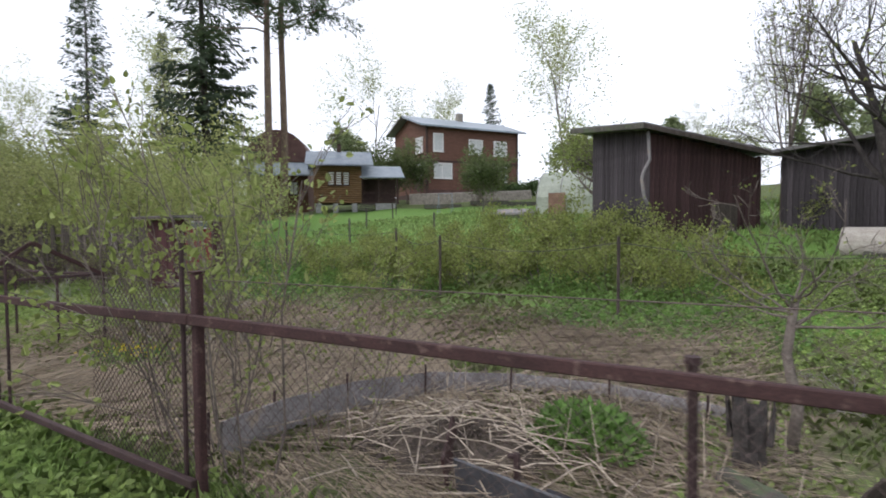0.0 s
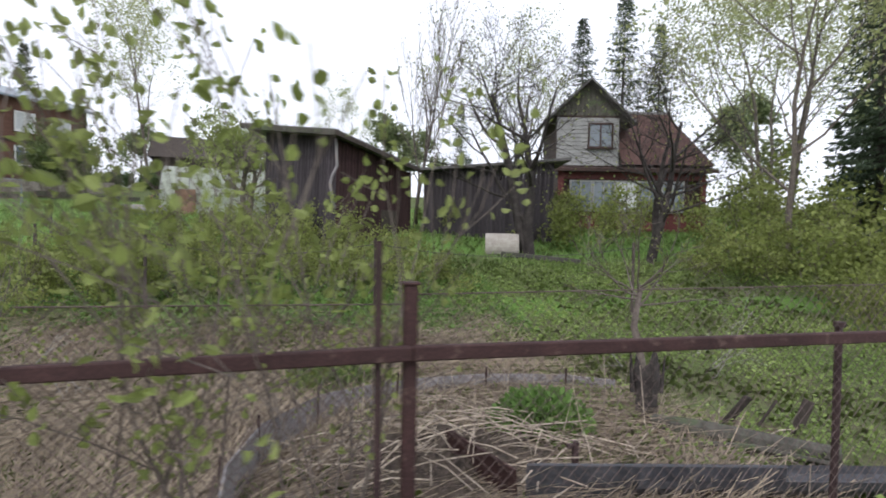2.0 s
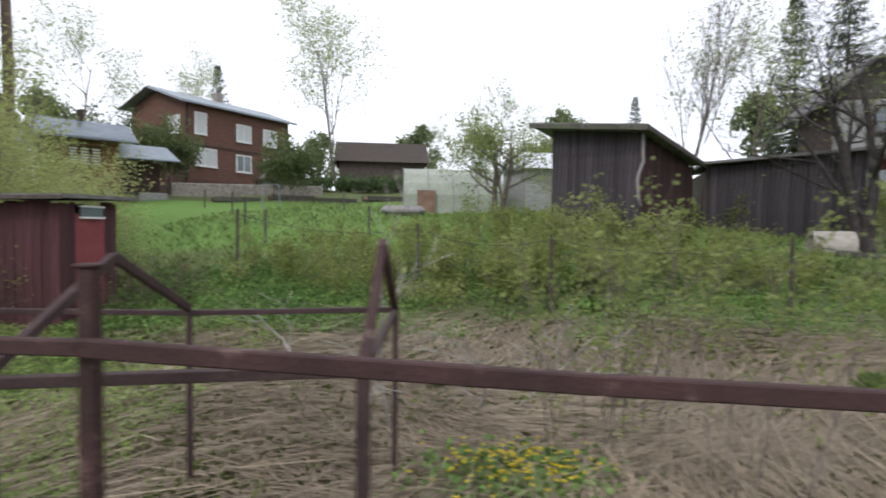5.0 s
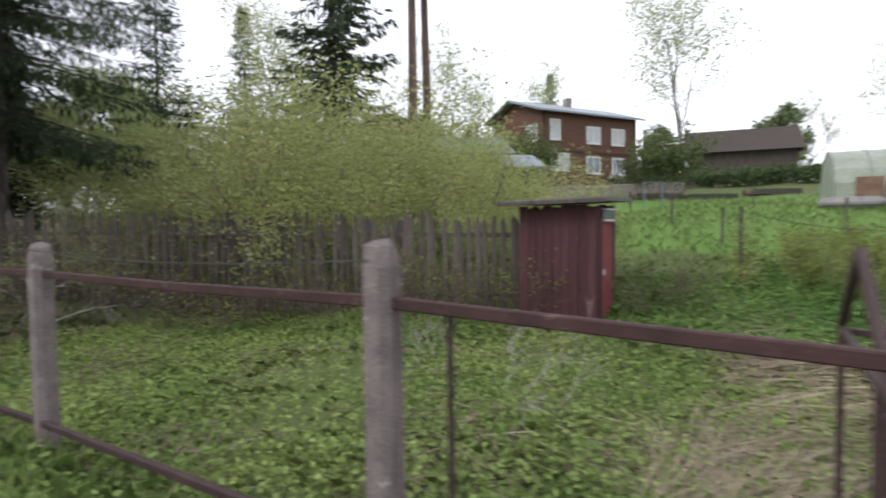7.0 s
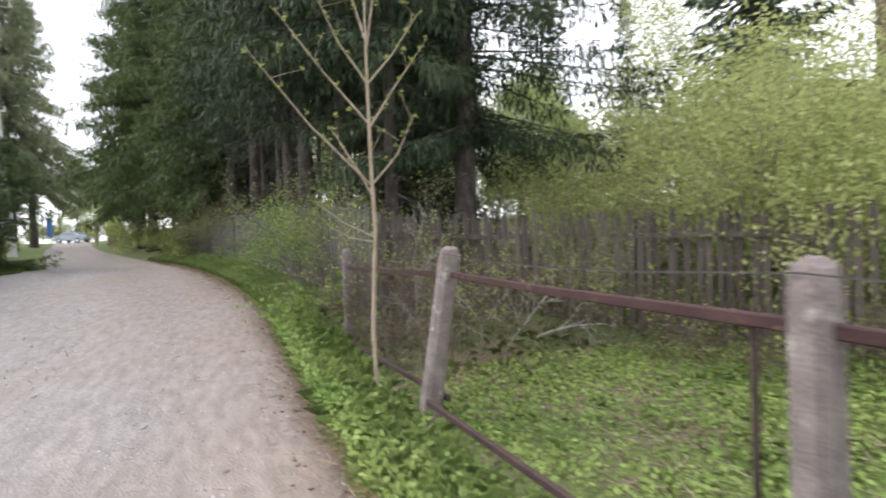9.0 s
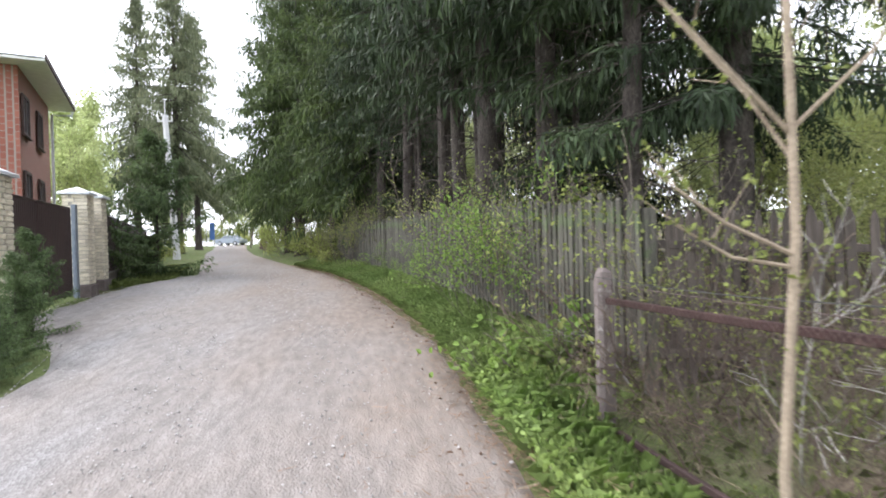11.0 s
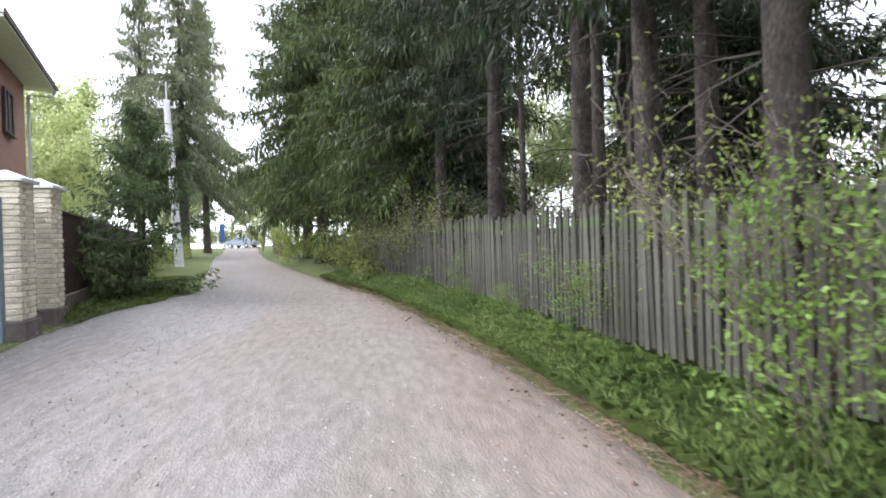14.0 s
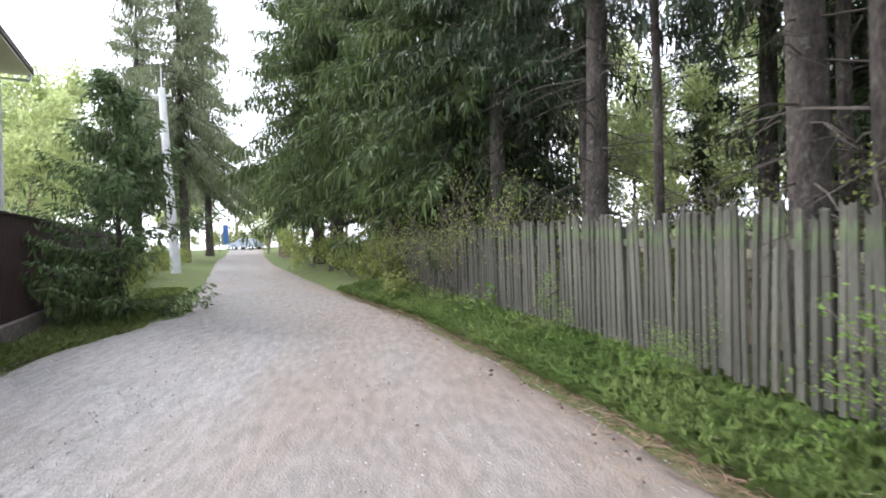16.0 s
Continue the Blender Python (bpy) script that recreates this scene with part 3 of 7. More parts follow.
class Wood:
    """Grows a branching skeleton and keeps the places of its fine twigs."""

    def __init__(self, seed):
        self.r, self.g, self.tips = random.Random(seed), Geo(), []

    def grow(self, p, d, length, radius, level, spread=0.6, up=0.15, kids=4, wob=0.18, shrink=0.58, first=0.35, least=0.004, sides=5):
        n = 5 if level > 1 else (3 if level else 2)
        pts, rad, d = [Vector(p)], [radius], Vector(d).normalized()
        for i in range(n):
            d = (d + Vector([self.r.gauss(0, wob) for _ in range(3)]) + Vector((0, 0, up * 0.4))).normalized()
            pts.append(pts[-1] + d * length / n)
            rad.append(max(least, radius * (1 - 0.75 * (i + 1) / n)))
        self.g.tube(pts, rad, sides if level > 1 else 3, cap=False)
        if level <= 1:
            for i in range(1, n + 1):
                self.tips.append((pts[i], d))
        if level > 0:
            for k in range(kids):
                t = first + (1 - first) * (k + self.r.random()) / kids
                i = min(int(t * n), n - 1)
                q = pts[i].lerp(pts[i + 1], t * n - i)
                ax = (pts[i + 1] - pts[i]).normalized()
                side = ax.cross(Vector([self.r.gauss(0, 1) for _ in range(3)])).normalized()
                a = spread * self.r.uniform(0.7, 1.3)
                self.grow(q, ax * math.cos(a) + side * math.sin(a), length * shrink * self.r.uniform(0.75, 1.2) * (1.15 - 0.5 * t), max(least, rad[i] * 0.55), level - 1, spread, up, kids, wob, shrink, first, least, sides)

    def leaves(self, count, size, jitter, seed, droop=0.0, ratio=0.6):
        r = np.random.default_rng(seed)
        T = np.array([tuple(p) for p, _ in self.tips])
        D = np.array([tuple(d) for _, d in self.tips])
        k = r.integers(0, len(T), count)
        P = T[k] + r.normal(0, jitter, (count, 3))
        dirs = D[k] * 0.6 + r.normal(0, 0.7, (count, 3)) + np.array([0, 0, -droop])
        if count < 1000:
            return broad_leaves(P, dirs, r.uniform(0.6, 1.3, count) * size, r.uniform(0.7, 1.1, count) * size * ratio * 1.2, r)
        return quads_at(P, dirs, r.uniform(0.6, 1.3, count) * size, r.uniform(0.7, 1.2, count) * size * ratio, r)


def tree(name, label, category, m, seed, h, radius, bark, leafm, count, size, group="", lean=(0, 0), trunks=1, levels=3, kids=5, spread=0.7, up=0.2, jitter=0.12, first=0.3, droop=0.0, shrink=0.58, ratio=0.6):
    w = Wood(seed)
    for k in range(trunks):
        a = w.r.uniform(0, 6.28)
        e = 0.25 if trunks > 1 else 0.0
        w.grow((0.25 * math.cos(a) * e, 0.25 * math.sin(a) * e, -0.05), (lean[0] + e * math.cos(a), lean[1] + e * math.sin(a), 1), h * (w.r.uniform(0.75, 1) if trunks > 1 else 1) * 0.8, radius, levels, spread, up, kids, 0.1, shrink, first)
    ob = thing(name, label, category, m, group)
    part("trunk", w.g, bark, ob, smooth=True)
    if count:
        part("crown", array_mesh("crown", *w.leaves(count, size, jitter, seed + 1, droop, ratio), leafm), leafm, ob)
    return ob


def bush(name, label, m, seed, h, rad, stems, bark, leafm, count, size, group="", category="bush", spread=0.5, jitter=0.12, levels=2, stem_r=0.02, kids=5):
    w = Wood(seed)
    ob = thing(name, label, category, m, group)
    for k in range(stems):
        a, q = w.r.uniform(0, 6.28), math.sqrt(w.r.random())
        x, y = rad * 0.45 * q * math.cos(a), rad * 0.45 * q * math.sin(a)
        w.g = Geo()
        w.grow((x, y, -0.05), (math.cos(a) * q * rad / h * 1.1, math.sin(a) * q * rad / h * 1.1, 1), h * w.r.uniform(0.6, 0.95), stem_r * w.r.uniform(0.6, 1.2), levels, spread, 0.1, kids, 0.14, 0.5, 0.25, 0.003)
        part("stem", w.g, bark, ob)
    if count:
        part("foliage", array_mesh("foliage", *w.leaves(count, size, jitter, seed + 1), leafm), leafm, ob)
    return ob


def spruce(name, label, m, seed, h, crown0, rad, trunk_r, leafm, dens=1.0, spray=0.42, group="", dead=0.0, category="spruce tree", droop=0.25, seg=0.22, step=0.22, ratio=0.2, hang=0.0):
    """A spruce: straight trunk, whorls of drooping boughs with hanging sprays, dead twigs below the crown."""
    r, g, tw = random.Random(seed), Geo(), Geo()
    nr = np.random.default_rng(seed)
    lx, ly = r.gauss(0, 0.012), r.gauss(0, 0.012)
    axis = lambda z: Vector((lx * z, ly * z, z))
    g.tube([axis(h * t) + Vector((0, 0, -0.1)) for t in (0, 0.03, 0.15, 0.4, 0.7, 1.0)], [trunk_r * 1.35, trunk_r * 1.05, trunk_r * 0.92, trunk_r * 0.7, trunk_r * 0.38, 0.015], 9, cap=False)
    P, D, L = [], [], []
    z = crown0
    while z < h - 0.1:
        t = (z - crown0) / (h - crown0)
        reach = rad * (1 - t) ** 0.8 * (0.55 + 0.45 * min(1, t * 6 + 0.5)) + 0.12
        for k in range(r.randint(5, 7) if reach > 0.8 else 5):
            a = r.uniform(0, 6.28)
            ln = reach * r.uniform(0.65, 1.12)
            out = Vector((math.cos(a), math.sin(a), 0))
            base, rise = axis(z + r.uniform(-0.15, 0.15)), 0.25 - droop * (1 - t) * 1.6
            n = max(4, int(ln / seg))
            pts = []
            for i in range(n + 1):
                s = i / n
                pts.append(base + out * (ln * s) + Vector((0, 0, ln * (rise * s - droop * 0.9 * s * s * (1 - t) + 0.22 * s ** 3))))
            g.tube(pts, [max(0.004, 0.02 * ln / 2 * (1 - i / (n + 0.5))) for i in range(n + 1)], 3, cap=False)
            side = Vector((-out.y, out.x, 0))
            for i in range(1, n + 1):
                s = i / n
                for sg in (-1, 1):
                    for _ in range(max(1, round(dens * (2 if z < 11 else 0.9)))):
                        w = (0.25 + 0.75 * (1 - s)) * min(0.55, ln * 0.35) * r.uniform(0.3, 1)
                        q = pts[i] + side * (sg * w * 0.5) + out * r.uniform(-0.12, 0.12)
                        P.append((q.x + r.gauss(0, 0.04), q.y + r.gauss(0, 0.04), q.z - abs(r.gauss(0, 0.05))))
                        dd = side * (sg * r.uniform(0.3, 1.0)) + out * r.uniform(0.3, 1) + Vector((0, 0, -r.uniform(0.2, 1.5) * (droop + 0.35)))
                        D.append(tuple(dd))
                        L.append(spray * r.uniform(0.6, 1.25))
                        if r.random() < hang:
                            P.append((q.x + r.gauss(0, 0.06), q.y + r.gauss(0, 0.06), q.z - r.uniform(0.02, 0.3)))
                            D.append((r.gauss(0, 0.25), r.gauss(0, 0.25), -1.0))
                            L.append(spray * r.uniform(0.8, 1.5))
            P.append(tuple(pts[-1]))
            D.append(tuple(out + Vector((0, 0, -0.2))))
            L.append(spray)
        z += max(step, 0.5 * reach ** 0.5 * 0.62) / max(0.7, dens ** 0.25)
    if dead:
        zz = 0.7
        while zz < crown0 + dead:
            for k in range(2):
                a, ln = r.uniform(0, 6.28), r.uniform(0.5, 1.5)
                out = Vector((math.cos(a), math.sin(a), -r.uniform(0.0, 0.5)))
                p = axis(zz)
                end = p + out * ln
                tw.tube([p, p + out * ln * 0.5 + Vector((0, 0, 0.06)), end], [0.014, 0.009, 0.003], 3, cap=False)
                for _ in range(5):
                    q = p.lerp(end, r.uniform(0.3, 1))
                    tw.tube([q, q + Vector((r.gauss(0, 0.2), r.gauss(0, 0.2), -r.uniform(0.02, 0.35)))], [0.005, 0.002], 3, cap=False)
            zz += r.uniform(0.14, 0.34)
    ob = thing(name, label, category, m, group)
    part("trunk", g, BARK, ob, smooth=True)
    if dead:
        part("dead_branchwork", tw, DEADTWIG, ob)
    P, D, L = np.array(P), np.array(D), np.array(L)
    V, F = quads_at(P, D, L, L * ratio, nr)
    part("crown", array_mesh("crown", V, F, leafm), leafm, ob)
    return ob


def at(x, y, turn=0.0, s=1.0, dz=0.0):
    return pose(x, y, hz(x, y) + dz, 0, 0, turn) @ Matrix.Scale(s, 4)


def placed(ob, x, y, turn, s, dz=0.0):
    c = copy_thing(ob, pose(x, y, hz(x, y) + dz, 0, 0, turn))
    c.scale = (s, s, s)
    return c

# ---- roadside rail fence of old iron and concrete posts ----
FENCE = ((3.4, 2.5), (-2.87, 1.98), (-5.86, 2.08), (-9.02, 2.33), (-12.69, 2.39), (-15.93, 2.46), (-19.18, 2.57), (-22.45, 2.38))
RAILZ = (1.04, 1.125, 1.065, 1.168, 1.24, 1.235, 1.23, 1.16)


def iron_fence():
    ob = thing("rail_fence", "rusty maroon steel rail fence on mixed iron and concrete posts", "fence")
    lab = {"i": "rusty square steel post with a flat cap", "c": "worn grey concrete post with rounded top", "l": "leaning worn concrete post"}
    kinds = "iiiicclc"
    for k, (x, y) in enumerate(FENCE):
        z0, top = -0.45, (1.39, 1.39, 1.325, 1.415, 1.49, 1.46, 1.47, 1.42)[k]
        g, kind = Geo(), kinds[k]
        if kind == "i":
            g.box((x, y, (z0 + top) / 2), (0.056, 0.056, top - z0), bevel=0.008)
            g.box((x, y, top + 0.004), (0.072, 0.072, 0.012), bevel=0.004)
            part("post", g, RUST, ob, lab["i"])
        else:
            s = 0.15 if kind == "c" else 0.175
            sx, sy = (-0.17, -0.24) if kind == "l" else (0.01, 0.0)
            lev = [(z0, 1.05), (0.1, 1.0), (0.7, 0.97), (top - 0.1, 0.93), (top - 0.03, 0.8), (top, 0.42)]
            vs, n = [], 8
            for z, q in lev:
                for j in range(n):
                    a = 2 * math.pi * (j + 0.5) / n
                    e = s / 2 * q * 1.12
                    vs.append((x + sx * (top - z) / (top - z0) + e * max(-0.9, min(0.9, 1.25 * math.cos(a))) + random.gauss(0, 0.004), y + sy * (top - z) / (top - z0) + e * max(-0.9, min(0.9, 1.25 * math.sin(a))) + random.gauss(0, 0.004), z + (0.02 * random.random() if q < 0.9 else 0)))
            fs = [(i * n + j, i * n + (j + 1) % n, (i + 1) * n + (j + 1) % n, (i + 1) * n + j) for i in range(len(lev) - 1) for j in range(n)] + [tuple((len(lev) - 1) * n + j for j in range(n))]
            g.add(vs, fs)
            part("post", g, CONCRETE, ob, lab[kind])
    for k in range(len(FENCE) - 1):
        (x0, y0), (x1, y1) = FENCE[k], FENCE[k + 1]
        a = Vector((x0, y0 - (0.05 if kinds[k] == "i" else 0.0), RAILZ[k]))
        b = Vector((x1, y1 - (0.05 if kinds[k + 1] == "i" else 0.0), RAILZ[k + 1]))
        g = Geo()
        mid = (a + b) / 2 + Vector((0, 0, -0.012))
        for p, q in ((a, mid), (mid, b)):
            g.beam(p, q, 0.04, 0.06 if k < 3 else 0.052, 0.006)
        part("top_rail", g, RUST, ob)
        if k >= 1:
            g = Geo()
            g.beam((x0, y0 - 0.05, 0.17 if k < 5 else 0.13), (x1, y1 - (0.25 if k == 5 else 0.05), 0.17 if k < 4 else 0.13), 0.04, 0.05, 0.005)
            part("low_rail", g, RUSTDARK, ob)
    for x, y, z0, z1, r in ((-0.3, 2.36, -0.3, 1.1, 0.021), (-3.0, 1.97, -0.3, 1.56, 0.014), (-5.7, 2.12, -0.3, 1.4, 0.013), (-9.39, 2.34, -0.3, 1.58, 0.013), (-12.36, 2.4, -0.3, 1.2, 0.014), (-16.2, 2.52, -0.3, 1.2, 0.015), (2.0, 2.3, -0.3, 1.15, 0.02)):
        g = Geo().tube([(x, y, z0), (x + 0.006, y, (z0 + z1) / 2), (x, y + 0.004, z1)], r, 8)
        if z1 == 1.1:
            g.tube([(x, y, 1.095), (x, y, 1.125)], 0.034, 6)
        part("rod", g, RUSTDARK, ob, "thin rusty steel rod")
    for z, sag in ((1.42, 0.05),):
        pts = []
        for k in range(4, len(FENCE)):
            x, y = FENCE[k]
            pts.append((x, y - 0.08, z if k < 7 else 1.36))
        g = Geo()
        for (p, q) in zip(pts, pts[1:]):
            g.tube([Vector(p).lerp(Vector(q), t) + Vector((0, 0, -sag * 4 * t * (1 - t))) for t in (0, 0.25, 0.5, 0.75, 1)], 0.004, 3)
        part("wire", g, WIRE, ob)
    return ob


def net(p, q, z0, z1, cell, r=0.0019, bow=0.0, parent=None, material=None):
    """Diamond wire netting between two uprights."""
    p, q = Vector((*p, 0)), Vector((*q, 0))
    ln, hh = (q - p).length, z1 - z0
    out = (q - p).normalized().cross(Vector((0, 0, 1)))
    g = Geo()
    step = cell * 1.41
    place = lambda u, v, o: p.lerp(q, u / ln) + Vector((0, 0, z0 + v)) + out * (o + bow * 4 * (u / ln) * (1 - u / ln))
    for sg, o in ((1, 0.002), (-1, -0.002)):
        u = -hh if sg > 0 else 0.0
        while u < (ln if sg > 0 else ln + hh):
            v0 = max(0, -u) if sg > 0 else max(0, u - ln)
            v1 = min(hh, ln - u) if sg > 0 else min(hh, u)
            if v1 - v0 > 0.02:
                g.tube([place(u + sg * (v0 + (v1 - v0) * t), v0 + (v1 - v0) * t, o) for t in (0, 0.5, 1)], r, 3, cap=False)
            u += step
    return g


iron_fence()
mesh_fence = thing("wire_mesh_panel", "rusty diamond wire netting hung behind steel rails", "wire mesh")
for a, b, z1 in (((-2.9, 2.06), (-4.3, 2.11), 1.3), ((-2.84, 2.06), (0.6, 2.4), 1.34)):
    part("netting", net(a, b, 0.0, z1, 0.038 if b[0] < -3 else 0.05, 0.0022 if b[0] < -3 else 0.0018), MESHWIRE, mesh_fence)
    part("edge_wire", Geo().tube([(*a, z1), (*b, z1)], 0.003, 4), MESHWIRE, mesh_fence)
corner_net = thing("wire_mesh_panel", "fine brown wire netting stretched to the corner post", "wire mesh")
part("netting", net((-19.3, 2.5), (-22.4, 2.33), 0.1, 1.3, 0.032, 0.0014), MESHWIRE, corner_net)
part("edge_wire", Geo().tube([(-19.3, 2.5, 1.3), (-22.4, 2.33, 1.3)], 0.003, 4), MESHWIRE, corner_net)

# ---- small roofless greenhouse frame ----
def bare_frame():
    ob = thing("greenhouse", "bare rusty angle-iron skeleton of a small greenhouse", "greenhouse")
    xs, yn, yf = (-8.2, -9.58, -10.95), (2.68, 2.6, 2.62), (4.22, 4.24, 4.22)
    zr = (1.47, 1.38, 1.43)
    for k, x in enumerate(xs):
        for y, w in ((yn[k], 0.05), (yf[k], 0.034)):
            part("post", Geo().box((x, y, 0.33), (w, w, 1.3), bevel=0.006), RUSTDARK, ob)
        yr = (3.35, 3.4, 3.5)[k]
        for y in (yn[k], yf[k]):
            part("rafter", Geo().beam((x, y, 0.99), (x, yr, zr[k]), 0.04, 0.05), RUST if k == 0 else RUSTDARK, ob)
    part("post", Geo().box((-10.89, 3.33, 0.33), (0.05, 0.05, 1.3), bevel=0.006), RUSTDARK, ob)
    for ys, w in ((yn, 0.045), (yf, 0.035)):
        for k in (0, 1):
            part("rail", Geo().beam((xs[k], ys[k], (1.0, 0.96)[k]), (xs[k + 1], ys[k + 1], (0.96, 0.96)[k]), w, w), RUSTDARK, ob)
    part("rail", Geo().beam((xs[2], yn[2], 0.985), (xs[2], yf[2], 0.985), 0.035, 0.035), RUSTDARK, ob)
    part("rail", Geo().beam((xs[0], yn[0], 1.0), (xs[0], yf[0], 1.0), 0.035, 0.035), RUSTDARK, ob)
    part("board", Geo().beam((xs[2] + 0.02, yn[2] - 0.25, -0.3), (xs[2] + 0.05, yn[2] - 0.22, 1.02), 0.1, 0.03), DARKWOOD, ob, "rotten upright board leaning at the corner")


bare_frame()

# ---- picket fences ----
def picket_mesh(name, h, w, t, seed, material, tip):
    r = random.Random(seed)
    lx = r.gauss(0, 0.012)
    vs = []
    for z, q in ((0, 1.0), (h * 0.5, 1 + r.gauss(0, 0.05)), (h - tip, 0.97), (h, 0.9 if tip < 0.03 else 0.25)):
        for dx, dy in ((-1, -1), (1, -1), (1, 1), (-1, 1)):
            vs.append((dx * w / 2 * q + lx * z + r.gauss(0, 0.003), dy * t / 2, z + (r.gauss(0, 0.012) if z == h else 0)))
    fs = [(i * 4 + j, i * 4 + (j + 1) % 4, i * 4 + 4 + (j + 1) % 4, i * 4 + 4 + j) for i in range(3) for j in range(4)] + [(12, 13, 14, 15), (3, 2, 1, 0)]
    return Geo().add(vs, fs).mesh(name, material)


def picket_fence(label, line, tops, bottoms, pitch, widths, material, seed, tip, railm, gap_at=()):
    r = random.Random(seed)
    ob = thing("picket_fence", label, "fence")
    pts = [Vector((*p, 0)) for p in line]
    lens = [0]
    for a, b in zip(pts, pts[1:]):
        lens.append(lens[-1] + (b - a).length)
    shapes = [picket_mesh("picket", 1.0, widths * q, 0.022, seed + i, material, tip) for i, q in enumerate((0.8, 0.9, 1.0, 1.05, 1.15, 0.95))]

    def where(s):
        k = max(i for i in range(len(lens) - 1) if lens[i] <= s)
        u = (s - lens[k]) / (lens[k + 1] - lens[k])
        return pts[k].lerp(pts[k + 1], u), bottoms[k] + (bottoms[k + 1] - bottoms[k]) * u, tops[k] + (tops[k + 1] - tops[k]) * u, math.atan2(pts[k + 1].y - pts[k].y, pts[k + 1].x - pts[k].x)

    s = 0.0
    while s < lens[-1] - 0.02:
        p, z0, z1, a = where(s)
        if not any(lo < s < hi for lo, hi in gap_at):
            h = (z1 - z0) * r.uniform(0.95, 1.03)
            o = new("picket", r.choice(shapes))
            o.parent = ob
            o.matrix_basis = Matrix.Translation((p.x, p.y, z0 + r.gauss(0, 0.02))) @ Matrix.Rotation(a, 4, "Z") @ Matrix.Translation((0, r.gauss(0, 0.005), 0)) @ Matrix.Rotation(r.gauss(0, 0.02), 4, "Y") @ Matrix.Diagonal((1, 1, h, 1))
        s += pitch * r.uniform(0.85, 1.18)
    s = 0.0
    while s < lens[-1]:
        p, z0, z1, a = where(s)
        nx, ny = -math.sin(a), math.cos(a)
        sg = -1 if ny < 0 else 1
        q, z0b, z1b, _ = where(min(s + 2.4, lens[-1] - 0.01))
        off = 0.045 * sg
        part("post", Geo().box((p.x + nx * 0.09 * sg, p.y + ny * 0.09 * sg, (z0 + z1) / 2 - 0.2), (0.1, 0.1, z1 - z0 + 0.2), bevel=0.01), railm, ob)
        for f in (0.2, 0.8):
            part("rail", Geo().beam((p.x + nx * off, p.y + ny * off, z0 + (z1 - z0) * f), (q.x + nx * off, q.y + ny * off, z0b + (z1b - z0b) * f), 0.035, 0.08), railm, ob)
        s += 2.4
    return ob


# ---- timber sheds ----
def board_wall(ob, a, b, z0, za, zb, width, material, seed, name="board"):
    """Vertical boards from a to b, each a part; top runs from za to zb."""
    r = random.Random(seed)
    a, b = Vector((*a, 0)), Vector((*b, 0))
    n = max(2, round((b - a).length / width))
    d = (b - a) / n
    ang = math.atan2(d.y, d.x)
    for k in range(n):
        t = (k + 0.5) / n
        p = a + d * (k + 0.5)
        h = za + (zb - za) * t - z0
        g = Geo().box((0, 0, h / 2), (d.length * 0.955, 0.025, h), bevel=0.004)
        o = part(name, g, material, ob)
        o.matrix_basis = Matrix.Translation((p.x, p.y, z0 + r.uniform(-0.03, 0.05))) @ Matrix.Rotation(ang, 4, "Z") @ Matrix.Translation((0, r.gauss(0, 0.006), 0))


def slab(pts, t):
    """A plate over four points (counter-clockwise), thickness t downwards."""
    vs = [tuple(p) for p in pts] + [(p[0], p[1], p[2] - t) for p in pts]
    return Geo().add(vs, [(0, 1, 2, 3), (7, 6, 5, 4)] + [(i, i + 4, (i + 1) % 4 + 4, (i + 1) % 4) for i in range(4)])


